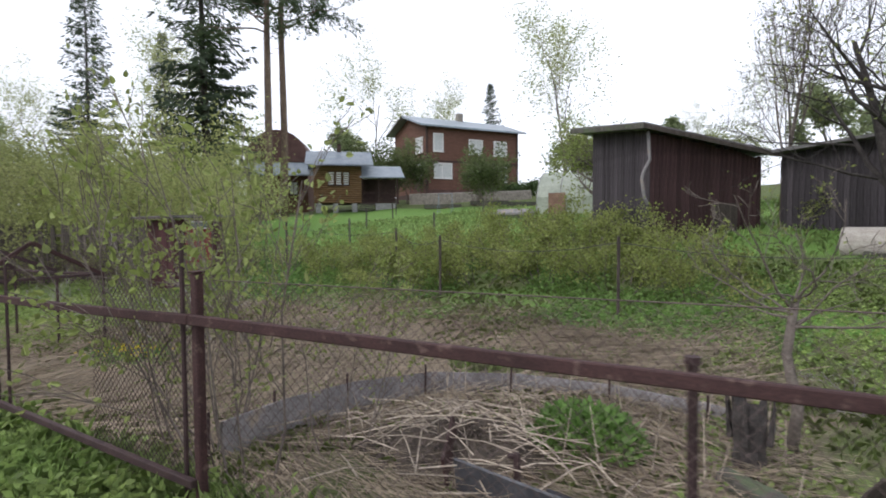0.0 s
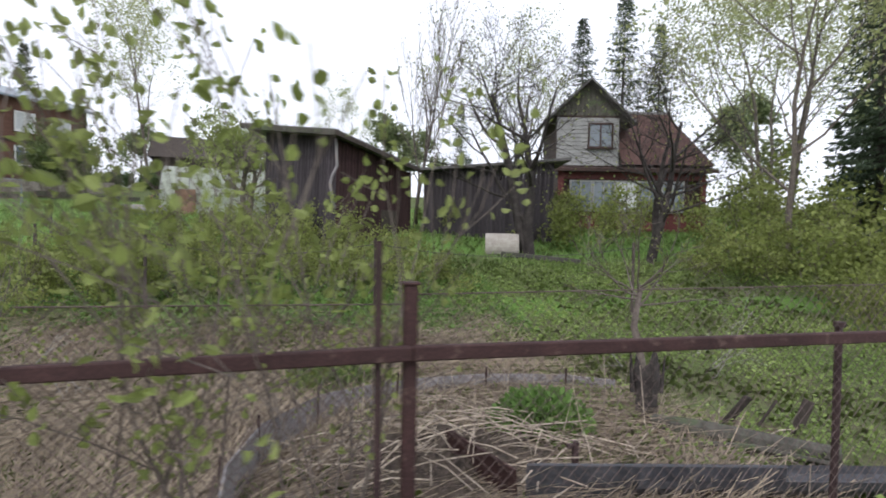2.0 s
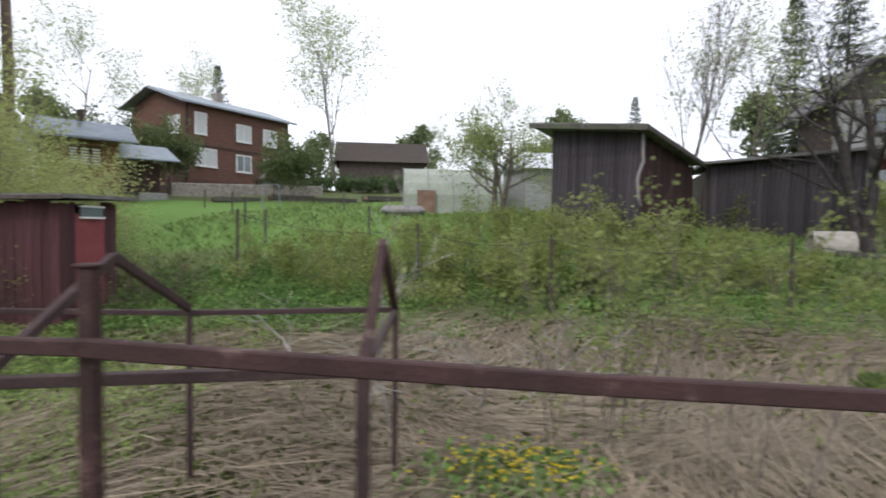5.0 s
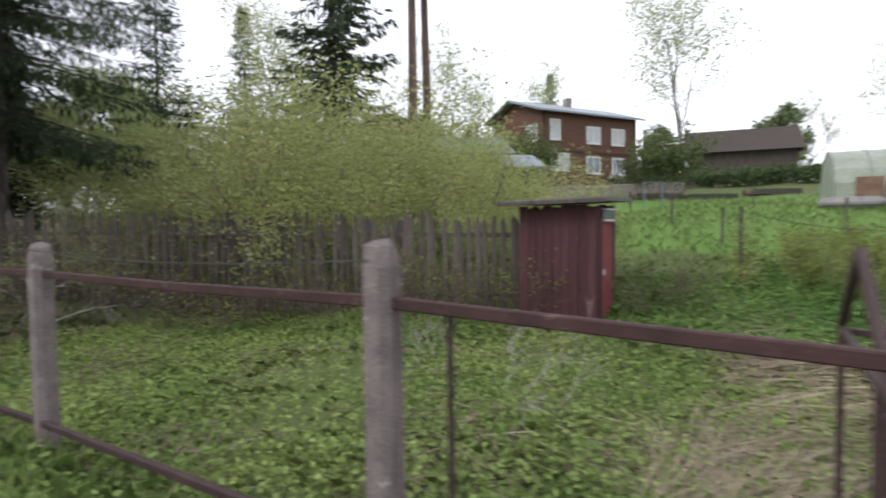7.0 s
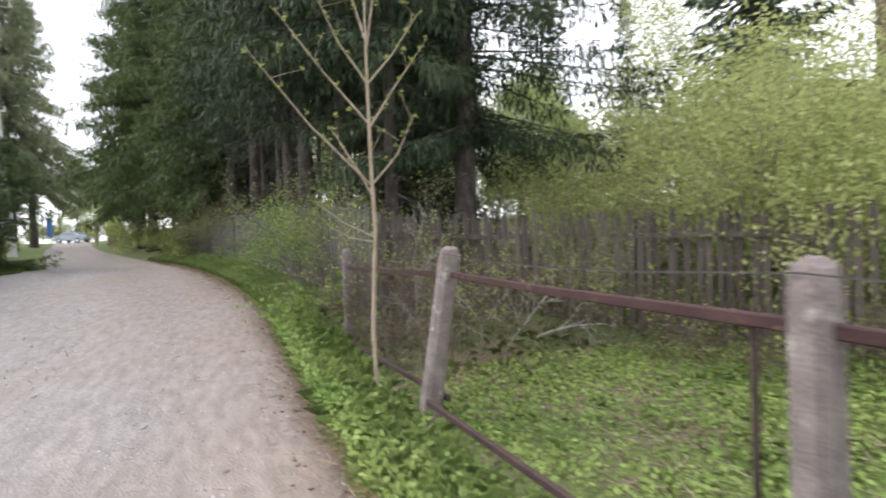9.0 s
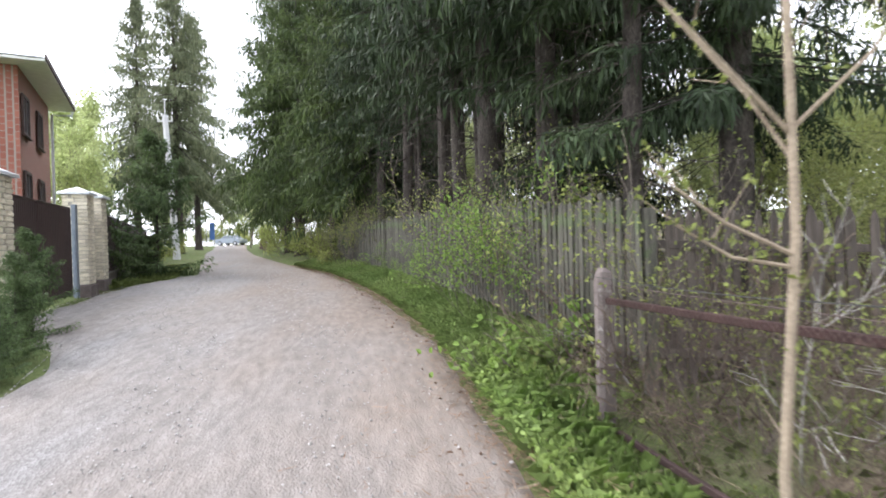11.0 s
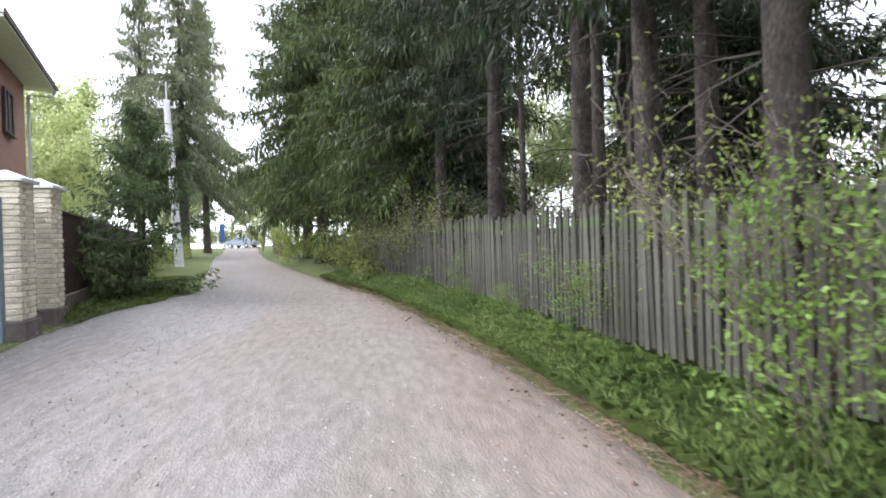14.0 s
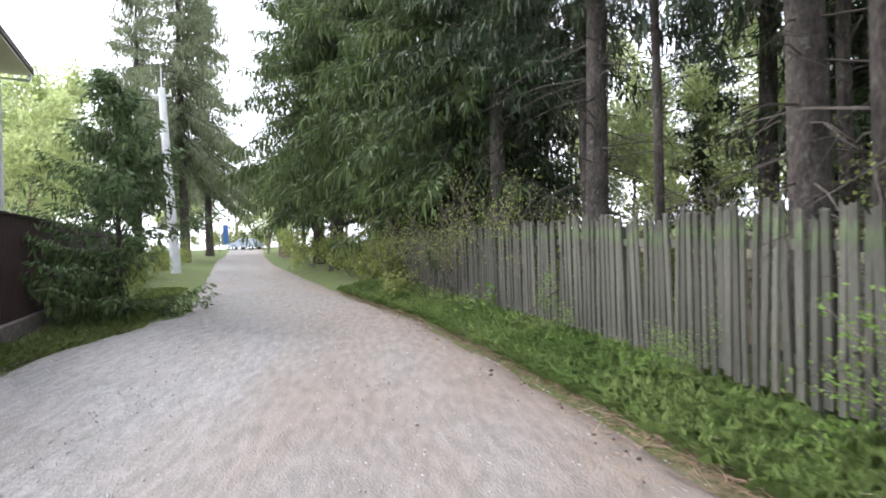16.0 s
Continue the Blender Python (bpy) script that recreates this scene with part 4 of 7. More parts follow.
def old_shed():
    ob = thing("timber_shed", "weathered timber shed with grey gable and faded red side", "shed", pose(-0.28, -0.28, 0))
    L, R, V, B = (-4.35, 16.95), (-2.4, 15.2), (0.05, 17.55), (-1.9, 19.3)
    board_wall(ob, L, R, 1.2, 4.4, 4.05, 0.125, SHEDGREY, 3)
    board_wall(ob, R, V, 1.15, 4.03, 3.45, 0.13, SHEDRED, 4)
    for a, b, za, zb in ((L, R, 4.36, 4.0), (R, V, 3.98, 3.42), (V, B, 3.46, 3.5), (B, L, 3.5, 4.36)):
        g = Geo()
        i = Vector(((L[0] + V[0]) / 2, (L[1] + V[1]) / 2, 0))
        p, q = (Vector((*a, 0)).lerp(i, 0.03), Vector((*b, 0)).lerp(i, 0.03))
        part("inner_wall", g.add([(p.x, p.y, 1.0), (q.x, q.y, 1.0), (q.x, q.y, zb), (p.x, p.y, za), (p.lerp(i, 0.02).x, p.lerp(i, 0.02).y, 1.0), (q.lerp(i, 0.02).x, q.lerp(i, 0.02).y, 1.0), (q.lerp(i, 0.02).x, q.lerp(i, 0.02).y, zb), (p.lerp(i, 0.02).x, p.lerp(i, 0.02).y, za)], [(0, 1, 2, 3), (5, 4, 7, 6), (3, 2, 6, 7), (0, 4, 5, 1), (0, 3, 7, 4), (1, 5, 6, 2)]), DARKWOOD, ob)
    corners = [(-5.05, 16.95, 4.62), (-2.45, 14.62, 4.2), (0.45, 17.5, 3.58), (-1.9, 19.75, 3.66)]
    part("roof", slab(corners, 0.07), ROOFGREY, ob, "low sloping roof of grey felt")
    part("fascia", Geo().beam((-5.05, 16.94, 4.52), (-2.45, 14.61, 4.1), 0.03, 0.13), OLDWOOD, ob)
    part("fascia", Geo().beam((-2.44, 14.62, 4.1), (0.45, 17.49, 3.48), 0.03, 0.11), DARKWOOD, ob)
    pipe = Geo().tube([(-2.42, 15.02, 4.02), (-2.4, 15.04, 3.55), (-2.38, 15.05, 3.3), (-2.52, 14.98, 3.0), (-2.56, 14.96, 2.8), (-2.5, 15.0, 2.35), (-2.42, 15.02, 2.15)], 0.042, 8)
    part("downpipe", pipe, FELT, ob, "crooked grey tin rain pipe", True)
    part("door", Geo().box((0, 0, 0.45), (0.75, 0.04, 0.9), pose(-0.75, 16.72, 1.3, 0, 0, 44), 0.01), DARKWOOD, ob, "dark hatch low in the red wall")


def grey_shed():
    ob = thing("timber_shed", "long grey board shed with mono-pitch roof", "shed")
    A, B, C, D = (0.25, 17.35), (4.2, 16.1), (5.2, 19.2), (1.2, 20.4)
    board_wall(ob, A, B, 1.1, 3.45, 3.85, 0.14, SHEDGREY, 5)
    for a, b, za, zb in ((A, B, 3.4, 3.8), (B, C, 3.8, 3.8), (C, D, 3.8, 3.4), (D, A, 3.4, 3.4)):
        part("inner_wall", Geo().beam((a[0], a[1] + 0.06, 2.2), (b[0], b[1] + 0.06, 2.2), 0.05, 2.3), DARKWOOD, ob)
    part("roof", slab([(0.0, 17.0, 3.6), (4.6, 15.7, 3.98), (5.5, 19.4, 3.98), (1.0, 20.7, 3.6)], 0.08), ROOFGREY, ob)


old_shed()
grey_shed()


def outhouse():
    ob = thing("outhouse", "dark red boarded garden outhouse with flat felt roof", "outhouse", pose(-0.16, 0.02, 0))
    Lc, C, Rc = (-14.69, 8.84), (-13.42, 8.78), (-13.55, 10.4)
    K = (-14.8, 10.45)
    board_wall(ob, Lc, C, -0.12, 1.83, 1.85, 0.14, OUTRED, 6)
    board_wall(ob, (C[0], C[1]), (C[0] - 0.02, C[1] + 0.35), -0.12, 1.85, 1.86, 0.12, OUTRED, 7)
    door = part("door", Geo().box((0, 0, 0.92), (0.03, 0.82, 1.42 + 0.2), None, 0.008), DOORRED, ob, "bright red board door")
    door.matrix_basis = pose(-13.48, 9.57, -0.05, 0, 0, 3)
    part("handle", Geo().box((0.03, -0.3, 0.85), (0.03, 0.03, 0.1), None, 0.005), CAPMETAL, door)
    part("window_opening", Geo().box((-13.44, 9.55, 1.72), (0.05, 0.55, 0.16), None, 0.01), GLASS, ob)
    part("window_frame", Geo().box((-13.43, 9.55, 1.63), (0.06, 0.6, 0.03)).box((-13.43, 9.55, 1.81), (0.06, 0.6, 0.03)), WHITE, ob)
    board_wall(ob, (-13.5, 10.0), Rc, -0.12, 1.87, 1.88, 0.12, OUTRED, 8)
    board_wall(ob, Rc, K, -0.12, 1.88, 1.86, 0.14, OUTRED, 9)
    board_wall(ob, K, Lc, -0.12, 1.86, 1.83, 0.14, DARKWOOD, 10)
    part("roof", slab([(-14.98, 8.55, 1.95), (-13.2, 8.5, 1.97), (-13.3, 10.65, 2.02), (-15.1, 10.7, 2.0)], 0.06), ROOFGREY, ob, "flat mossy felt roof")
    part("fascia", Geo().beam((-14.98, 8.56, 1.9), (-13.2, 8.51, 1.92), 0.025, 0.06), DARKWOOD, ob)


outhouse()


# ---- windows and houses ----
def window(ob, m, w, h, frame_m, pane_m, mull=(0.5,), fw=0.06, label=""):
    """A framed window under ob; m puts its lower left corner at the origin, x along the wall, -y outwards."""
    fr = Geo()
    for x in (0, w - fw):
        fr.box((x + fw / 2, -0.02, h / 2), (fw, 0.08, h), m)
    for z in (0, h - fw):
        fr.box((w / 2, -0.02, z + fw / 2), (w - 2 * fw, 0.08, fw), m)
    for u in mull:
        fr.box((w * u, -0.015, h / 2), (fw * 0.8, 0.06, h - 2 * fw), m)
    f = part("window", fr, frame_m, ob, label)
    part("pane", Geo().box((w / 2, 0.0, h / 2), (w - 2 * fw, 0.02, h - 2 * fw), m), pane_m, f)
    part("sill", Geo().box((w / 2, -0.06, -0.03), (w + 0.1, 0.12, 0.04), m), frame_m, f)
    return f


def clad_wall(ob, m, w, h, course, material, name="siding"):
    """Lapped horizontal boards on a wall face: x along, z up, -y outwards."""
    g = Geo()
    n = int(h / course)
    for k in range(n):
        z = k * course
        g.add([m @ Vector(p) for p in ((0, -0.03, z), (w, -0.03, z), (w, -0.008, z + course), (0, -0.008, z + course), (0, 0, z), (w, 0, z))], [(0, 1, 2, 3), (0, 4, 5, 1)])
    part(name, g, material, ob)


def brown_house():
    ob = thing("house", "two-storey brown timber-clad house with low metal roof", "house")
    m = Matrix.Translation((-27.9, 44.0, 4.3)) @ Matrix.Rotation(math.atan2(8.9, 5.4), 4, "Z")
    w, d, h = 10.4, 7.5, 6.9
    part("wall", Geo().box((w / 2, d / 2, h / 2), (w, d, h), m), BROWNDARK, ob)
    clad_wall(ob, m @ pose(0, -0.01, 0.5), w, h - 0.5, 0.2, BROWNLOG)
    side = m @ Matrix.Rotation(radians(-90), 4, "Z") @ Matrix.Translation((-d, -0.01, 0.5))
    clad_wall(ob, side, d, h - 0.5, 0.2, BROWNLOG)
    part("band", Geo().box((w / 2, -0.05, 3.55), (w + 0.14, 0.08, 0.16), m).box((-0.05, d / 2, 3.55), (0.08, d, 0.16), m), BROWNDARK, ob)
    part("plinth", Geo().box((w / 2, -0.08, 0.35), (w + 0.2, 0.12, 0.9), m), ROOFRED, ob)
    for x in (0, w):
        part("corner_board", Geo().box((x, -0.04, h / 2), (0.2, 0.12, h), m), BROWNDARK, ob)
    rf = Geo().add([m @ Vector(p) for p in ((-0.9, -0.7, h - 0.05), (w + 0.7, -0.7, h - 0.05), (w + 0.7, d / 2, h + 1.45), (-0.9, d / 2, h + 1.45), (-0.9, -0.7, h - 0.22), (w + 0.7, -0.7, h - 0.22), (w + 0.7, d / 2, h + 1.25), (-0.9, d / 2, h + 1.25), (w + 0.7, d + 0.7, h - 0.05), (-0.9, d + 0.7, h - 0.05))], [(0, 1, 2, 3), (0, 4, 5, 1), (0, 3, 7, 4), (1, 5, 6, 2), (3, 2, 8, 9), (7, 6, 5, 4)])
    part("roof", rf, BLUEROOF, ob, "low-pitched grey metal roof")
    part("gable", Geo().add([m @ Vector(p) for p in ((0, 0, h), (0, d, h), (0, d / 2, h + 1.3), (-0.05, 0, h), (-0.05, d, h), (-0.05, d / 2, h + 1.3))], [(3, 5, 4), (0, 1, 2), (0, 2, 5, 3), (1, 4, 5, 2)]), BROWNLOG, ob)
    part("chimney", Geo().box((w * 0.55, d * 0.5, h + 1.7), (0.6, 0.6, 1.0), m, 0.02), STONE, ob)
    for x, z, ww, hh, mu in ((0.65, 4.45, 1.1, 1.75, ()), (4.6, 4.35, 1.6, 1.5, (0.5,)), (7.5, 4.35, 1.6, 1.5, (0.5,)), (0.7, 1.9, 2.0, 1.5, (0.45,)), (4.6, 1.75, 1.6, 1.5, (0.5,)), (7.6, 1.75, 1.5, 1.5, (0.33, 0.66))):
        window(ob, m @ pose(x, -0.06, z), ww, hh, WHITE, CURTAIN if x < 1 or z > 4 else GLASS, mu, 0.11)
    for z in (1.9, 4.4):
        window(ob, side @ pose(d - 2.2, -0.06, z - 0.5), 1.5, 1.5, WHITE, CURTAIN, (0.5,), 0.11)
    part("canopy", Geo().tube([m @ Vector((6.6 + 1.5 * t, -0.75, 1.2 + 0.45 * math.sin(math.pi * (0.15 + 0.7 * t)))) for t in (0, 0.25, 0.5, 0.75, 1)], 0.16, 6), PALEBOARD, ob, "pale arched porch canopy")
    part("door", Geo().box((7.4, -0.1, 0.6), (1.3, 0.1, 1.5), m), BROWNDARK, ob)


def cabin():
    ob = thing("log_cabin", "small orange-brown log cabin on blocks with blue-grey roof", "cabin")
    m = Matrix.Translation((-29.1, 30.3, 2.75)) @ Matrix.Rotation(math.atan2(2.07, 2.32), 4, "Z")
    w, d = 3.3, 4.0
    part("wall", Geo().box((w / 2, d / 2, 2.1), (w, d, 2.9), m), BROWNDARK, ob)
    for k in range(18):
        part("log", Geo().tube([m @ Vector((-0.12, 0.0, 0.73 + 0.161 * k)), m @ Vector((w + 0.12, 0.0, 0.73 + 0.161 * k))], 0.084, 8), ORANGEWOOD, ob)
    for x in (0.25, 1.5, 2.9):
        part("block", Geo().box((x, 0.2, 0.3), (0.4, 0.4, 0.75), m, 0.02), PALEBOARD, ob)
    for x in (0.95, 1.5, 2.05):
        window(ob, m @ pose(x, -0.06, 2.0), 0.48, 1.05, BROWNDARK, CURTAIN, (), 0.05)
    rf = Geo()
    n = 24
    for k in range(n):
        x0, x1 = -0.7 + 5.0 * k / n, -0.7 + 5.0 * (k + 0.55) / n
        x2 = -0.7 + 5.0 * (k + 1) / n
        for a, b, e in ((x0, x1, 0.05), (x1, x2, 0.0)):
            rf.add([m @ Vector(p) for p in ((a, -0.8, 3.45 + e), (b, -0.8, 3.45 + e), (b, 2.0, 4.75 + e), (a, 2.0, 4.75 + e))], [(0, 1, 2, 3)])
    rf.add([m @ Vector(p) for p in ((-0.7, 2.0, 4.75), (4.3, 2.0, 4.75), (4.3, 4.8, 3.45), (-0.7, 4.8, 3.45), (-0.7, -0.8, 3.38), (4.3, -0.8, 3.38), (4.3, 2, 4.65), (-0.7, 2, 4.65))], [(0, 1, 2, 3), (7, 6, 5, 4)])
    part("roof", rf, BLUEROOF, ob, "corrugated blue-grey roof")
    part("chimney", Geo().box((1.8, 1.6, 5.0), (0.3, 0.3, 0.6), m), BROWNDARK, ob)
    v = m @ pose(3.4, 0.3, 0)
    part("veranda_floor", Geo().box((1.45, 1.2, 0.7), (2.9, 2.4, 0.15), v), BROWNDARK, ob)
    for x in (0.1, 1.4, 2.8):
        part("veranda_post", Geo().box((x, 0.1, 1.7), (0.14, 0.14, 2.0), v), BROWNDARK, ob)
    part("veranda_rail", Geo().box((1.45, 0.1, 1.45), (2.9, 0.06, 0.08), v).box((1.45, 0.1, 1.05), (2.9, 0.04, 0.06), v), BROWNDARK, ob)
    part("veranda_back", Geo().box((1.45, 2.4, 1.7), (2.9, 0.08, 2.0), v), BROWNDARK, ob)
    part("veranda_roof", slab([v @ Vector(p) for p in ((-0.1, -0.5, 2.65), (3.3, -0.5, 2.65), (3.3, 2.4, 3.75), (-0.1, 2.4, 3.75))], 0.08), BLUEROOF, ob)
    for k in range(4):
        part("step", Geo().box((0.35, -0.2 - 0.25 * k, 0.6 - 0.17 * k), (1.0, 0.28, 0.05), v), OLDWOOD, ob)
    part("base", Geo().box((1.9, 0.0, 0.35), (1.6, 0.15, 0.6), v), PALEBOARD, ob)


def barrel_hut():
    ob = thing("barrel_hut", "round-roofed brown log hut behind pine trunks", "hut")
    m = Matrix.Translation((-37.2, 30.6, 2.9)) @ Matrix.Rotation(radians(36), 4, "Z")
    out = [(2.6 * math.cos(math.pi * k / 12), 2.6 * math.sin(math.pi * k / 12)) for k in range(13)]
    g = Geo()
    vs = [m @ Vector((2.6 + x, y, 4.2 + z)) for y in (0, 4) for x, z in out]
    g.add(vs, [(k, k + 1, 14 + k, 13 + k) for k in range(12)] + [tuple(range(12, -1, -1)), tuple(range(13, 26))])
    part("roof", g, ROOFRED, ob)
    part("wall", Geo().box((2.6, 2.0, 2.1), (5.0, 3.8, 4.3), m), BROWNLOG, ob)
    part("porch_roof", slab([m @ Vector(p) for p in ((-0.4, -1.2, 3.0), (6.5, -1.2, 3.0), (6.5, 0.2, 4.2), (-0.4, 0.2, 4.2))], 0.1), BLUEROOF, ob)
    window(ob, m @ pose(3.6, -0.06, 1.4), 0.7, 1.1, BROWNDARK, CURTAIN, (0.5,), 0.06)


def maroon_house():
    ob = thing("house", "old maroon dacha with glazed veranda and pale attic", "house")
    m = Matrix.Translation((6.35, 20.4, 1.05)) @ Matrix.Rotation(math.atan2(-1.35, 5.3), 4, "Z")
    w, d = 5.9, 5.5
    part("wall", Geo().box((w / 2, d / 2 + 0.1, 1.65), (w, d, 3.3), m), BROWNDARK, ob)
    part("plinth", Geo().box((w / 2, -0.0, 0.05), (w, 0.3, 0.5), m), STONE, ob)
    clad_wall(ob, m @ pose(0, -0.06, 0.3), w, 1.12, 0.14, MAROON)
    clad_wall(ob, m @ pose(0, -0.06, 2.75), w, 0.4, 0.14, MAROON)
    for x in (0.1, w - 0.1):
        part("corner_board", Geo().box((x, -0.08, 1.7), (0.22, 0.1, 2.8), m), MAROON, ob)
    for k in range(5):
        window(ob, m @ pose(0.45 + 0.92 * k, -0.1, 1.5), 0.9, 1.2, PALEBOARD, CURTAIN if k == 2 else GLASS, (0.5,), 0.06)
    part("eave", slab([m @ Vector(p) for p in ((-0.3, -0.45, 3.15), (w + 0.35, -0.45, 3.15), (w + 0.35, 1.2, 3.6), (-0.3, 1.2, 3.6))], 0.12), BROWNDARK, ob)
    rf = Geo().add([m @ Vector(p) for p in ((2.5, -0.2, 3.35), (w + 0.3, -0.2, 3.35), (w - 1.0, 1.6, 5.75), (2.5, 1.6, 5.75), (w + 0.3, d, 3.35), (w - 1.0, d - 1.5, 5.75), (2.5, d - 1.5, 5.75))], [(0, 1, 2, 3), (1, 4, 5, 2), (3, 2, 5, 6)])
    part("mansard_roof", rf, ROOFRED, ob, "steep brown-red sheet mansard")
    part("roof_edge", Geo().beam(m @ Vector((2.4, 1.6, 5.78)), m @ Vector((w - 0.9, 1.6, 5.78)), 0.1, 0.1), PALEBOARD, ob)
    part("attic_wall", Geo().box((1.15, 1.6, 4.3), (2.5, 3.2, 2.1), m), BROWNDARK, ob)
    clad_wall(ob, m @ pose(-0.1, -0.02, 3.3), 2.5, 2.0, 0.16, PALEBOARD, "attic_siding")
    window(ob, m @ pose(1.15, -0.06, 4.0), 1.0, 1.0, BROWNDARK, GLASS, (0.5,), 0.06)
    gb2 = Geo().add([m @ Vector(p) for p in ((-0.35, -0.02, 5.3), (2.65, -0.02, 5.3), (1.15, -0.02, 6.6), (-0.35, 0.1, 5.3), (2.65, 0.1, 5.3), (1.15, 0.1, 6.6))], [(0, 1, 2), (5, 4, 3)])
    part("attic_gable", gb2, OLDWOOD, ob)
    for a, b in (((-0.7, 5.0), (1.15, 6.75)), ((1.15, 6.75), (3.0, 5.0))):
        part("attic_roof", slab([m @ Vector(p) for p in ((a[0], -0.45, a[1]), (b[0], -0.45, b[1]), (b[0], 4, b[1]), (a[0], 4, a[1]))], 0.1), ROOFGREY, ob)
    part("prop", Geo().beam(m @ Vector((w + 0.1, -0.3, 0.5)), m @ Vector((w + 0.9, -0.6, -0.2)), 0.06, 0.1), OLDWOOD, ob)


brown_house()
cabin()
barrel_hut()
maroon_house()

# far outbuildings beyond the lawn
far = thing("barn", "grey far outbuilding with dark gabled roof", "barn")
fm = pose(-14.5, 62, hz(-14, 62), 0, 0, 8)
part("wall", Geo().box((0, 0, 1.6), (9, 6, 3.4), fm), DARKWOOD, far)
part("roof", Geo().add([fm @ Vector(p) for p in ((-5, -3.6, 3.1), (5, -3.6, 3.1), (5, 0, 5.6), (-5, 0, 5.6), (-5, 3.6, 3.1), (5, 3.6, 3.1))], [(0, 1, 2, 3), (3, 2, 5, 4), (0, 3, 4), (1, 5, 2)]), DARKWOOD, far)
hut = thing("shed", "pale cream garden shed with low gable roof", "shed")
fm = pose(-2.6, 27.6, hz(-2.6, 27.6), 0, 0, 14)
part("wall", Geo().box((0, 0, 1.0), (3.6, 3.0, 2.1), fm), PALEBOARD, hut)
part("roof", Geo().add([fm @ Vector(p) for p in ((-2, -1.8, 1.95), (2, -1.8, 1.95), (2, 0, 2.9), (-2, 0, 2.9), (-2, 1.8, 1.95), (2, 1.8, 1.95))], [(0, 1, 2, 3), (3, 2, 5, 4), (0, 3, 4), (1, 5, 2)]), CAPMETAL, hut)


def film_greenhouse():
    ob = thing("greenhouse", "arched greenhouse of milky film on thin hoops", "greenhouse")
    m = pose(-9.5, 24.6, 1.5, 0, 0, 4)
    ln, wd, ht, n = 4.4, 3.4, 2.75, 10
    prof = [(wd / 2 - wd / 2 * math.cos(math.pi * k / n), 0.9 * (1 if 0 < k < n else 0) + (ht - 0.9) * math.sin(math.pi * k / n)) for k in range(n + 1)]
    g = Geo()
    for x in (0.0, ln):
        g.add([m @ Vector((x, y, z)) for y, z in prof], [tuple(range(n + 1))])
    for k in range(n):
        (y0, z0), (y1, z1) = prof[k], prof[k + 1]
        g.add([m @ Vector(p) for p in ((0, y0, z0), (ln, y0, z0), (ln, y1, z1), (0, y1, z1))], [(0, 1, 2, 3)])
    part("film", g, FILM, ob)
    for j in range(5):
        part("hoop", Geo().tube([m @ Vector((ln * j / 4, y, z + 0.015)) for y, z in prof], 0.025, 5), PALEBOARD, ob)
    part("door", Geo().box((1.0, -0.03, 0.9), (0.8, 0.04, 1.5), m), BED, ob)
    part("base_sheet", Geo().box((ln / 2, -0.06, 0.15), (ln, 0.05, 0.5), m), CAPMETAL, ob)


film_greenhouse()

# ---- lane: gate, walls, brick house, pole, car ----
def brick_pillar(x, y, turn):
    ob = thing("gate_pillar", "cream rock-faced brick gate pillar with white metal cap", "pillar", pose(x, y, hz(x, y) - 0.05, 0, 0, turn), "gate pillars")
    s, h, course = 0.52, 2.34, 0.0885
    part("base", Geo().box((0, 0, 0.14), (0.6, 0.6, 0.3), bevel=0.015), CONCRETE, ob)
    part("core", Geo().box((0, 0, h / 2 + 0.1), (s - 0.035, s - 0.035, h), bevel=0), MORTAR, ob)
    shapes = []
    for k in range(4):
        r = random.Random(k)
        g = Geo().box((0, 0, 0), (0.25, 0.12, course - 0.012), bevel=0.012)
        g.v = [(a + r.gauss(0, 0.003), b + r.gauss(0, 0.005), c + r.gauss(0, 0.002)) for a, b, c in g.v]
        shapes.append(g.mesh("brick", CREAM))
    r = random.Random(int(x * 10))
    n = int((h - 0.2) / course)
    for k in range(n):
        z = 0.3 + (k + 0.5) * course
        for q in range(4):
            lay = ((-0.133, 1.0), (0.127, 1.0)) if (k + q) % 2 else ((-0.19, 0.52), (0.07, 1.0))
            for u, sc in lay:
                o = new("brick", r.choice(shapes))
                o.parent = ob
                o.matrix_basis = Matrix.Rotation(q * math.pi / 2, 4, "Z") @ Matrix.Translation((u, -(s / 2 - 0.055) - r.uniform(0, 0.006), z)) @ Matrix.Diagonal((sc * 0.97, 1, 1, 1))
    zt = 0.3 + n * course
    c = 0.33
    part("cap", Geo().add([(-c, -c, zt), (c, -c, zt), (c, c, zt), (-c, c, zt), (-c, -c, zt + 0.05), (c, -c, zt + 0.05), (c, c, zt + 0.05), (-c, c, zt + 0.05), (0, 0, zt + 0.2)], [(3, 2, 1, 0), (0, 1, 5, 4), (1, 2, 6, 5), (2, 3, 7, 6), (3, 0, 4, 7), (4, 5, 8), (5, 6, 8), (6, 7, 8), (7, 4, 8)]), CAPMETAL, ob, "white hipped sheet-metal cap")
    return ob


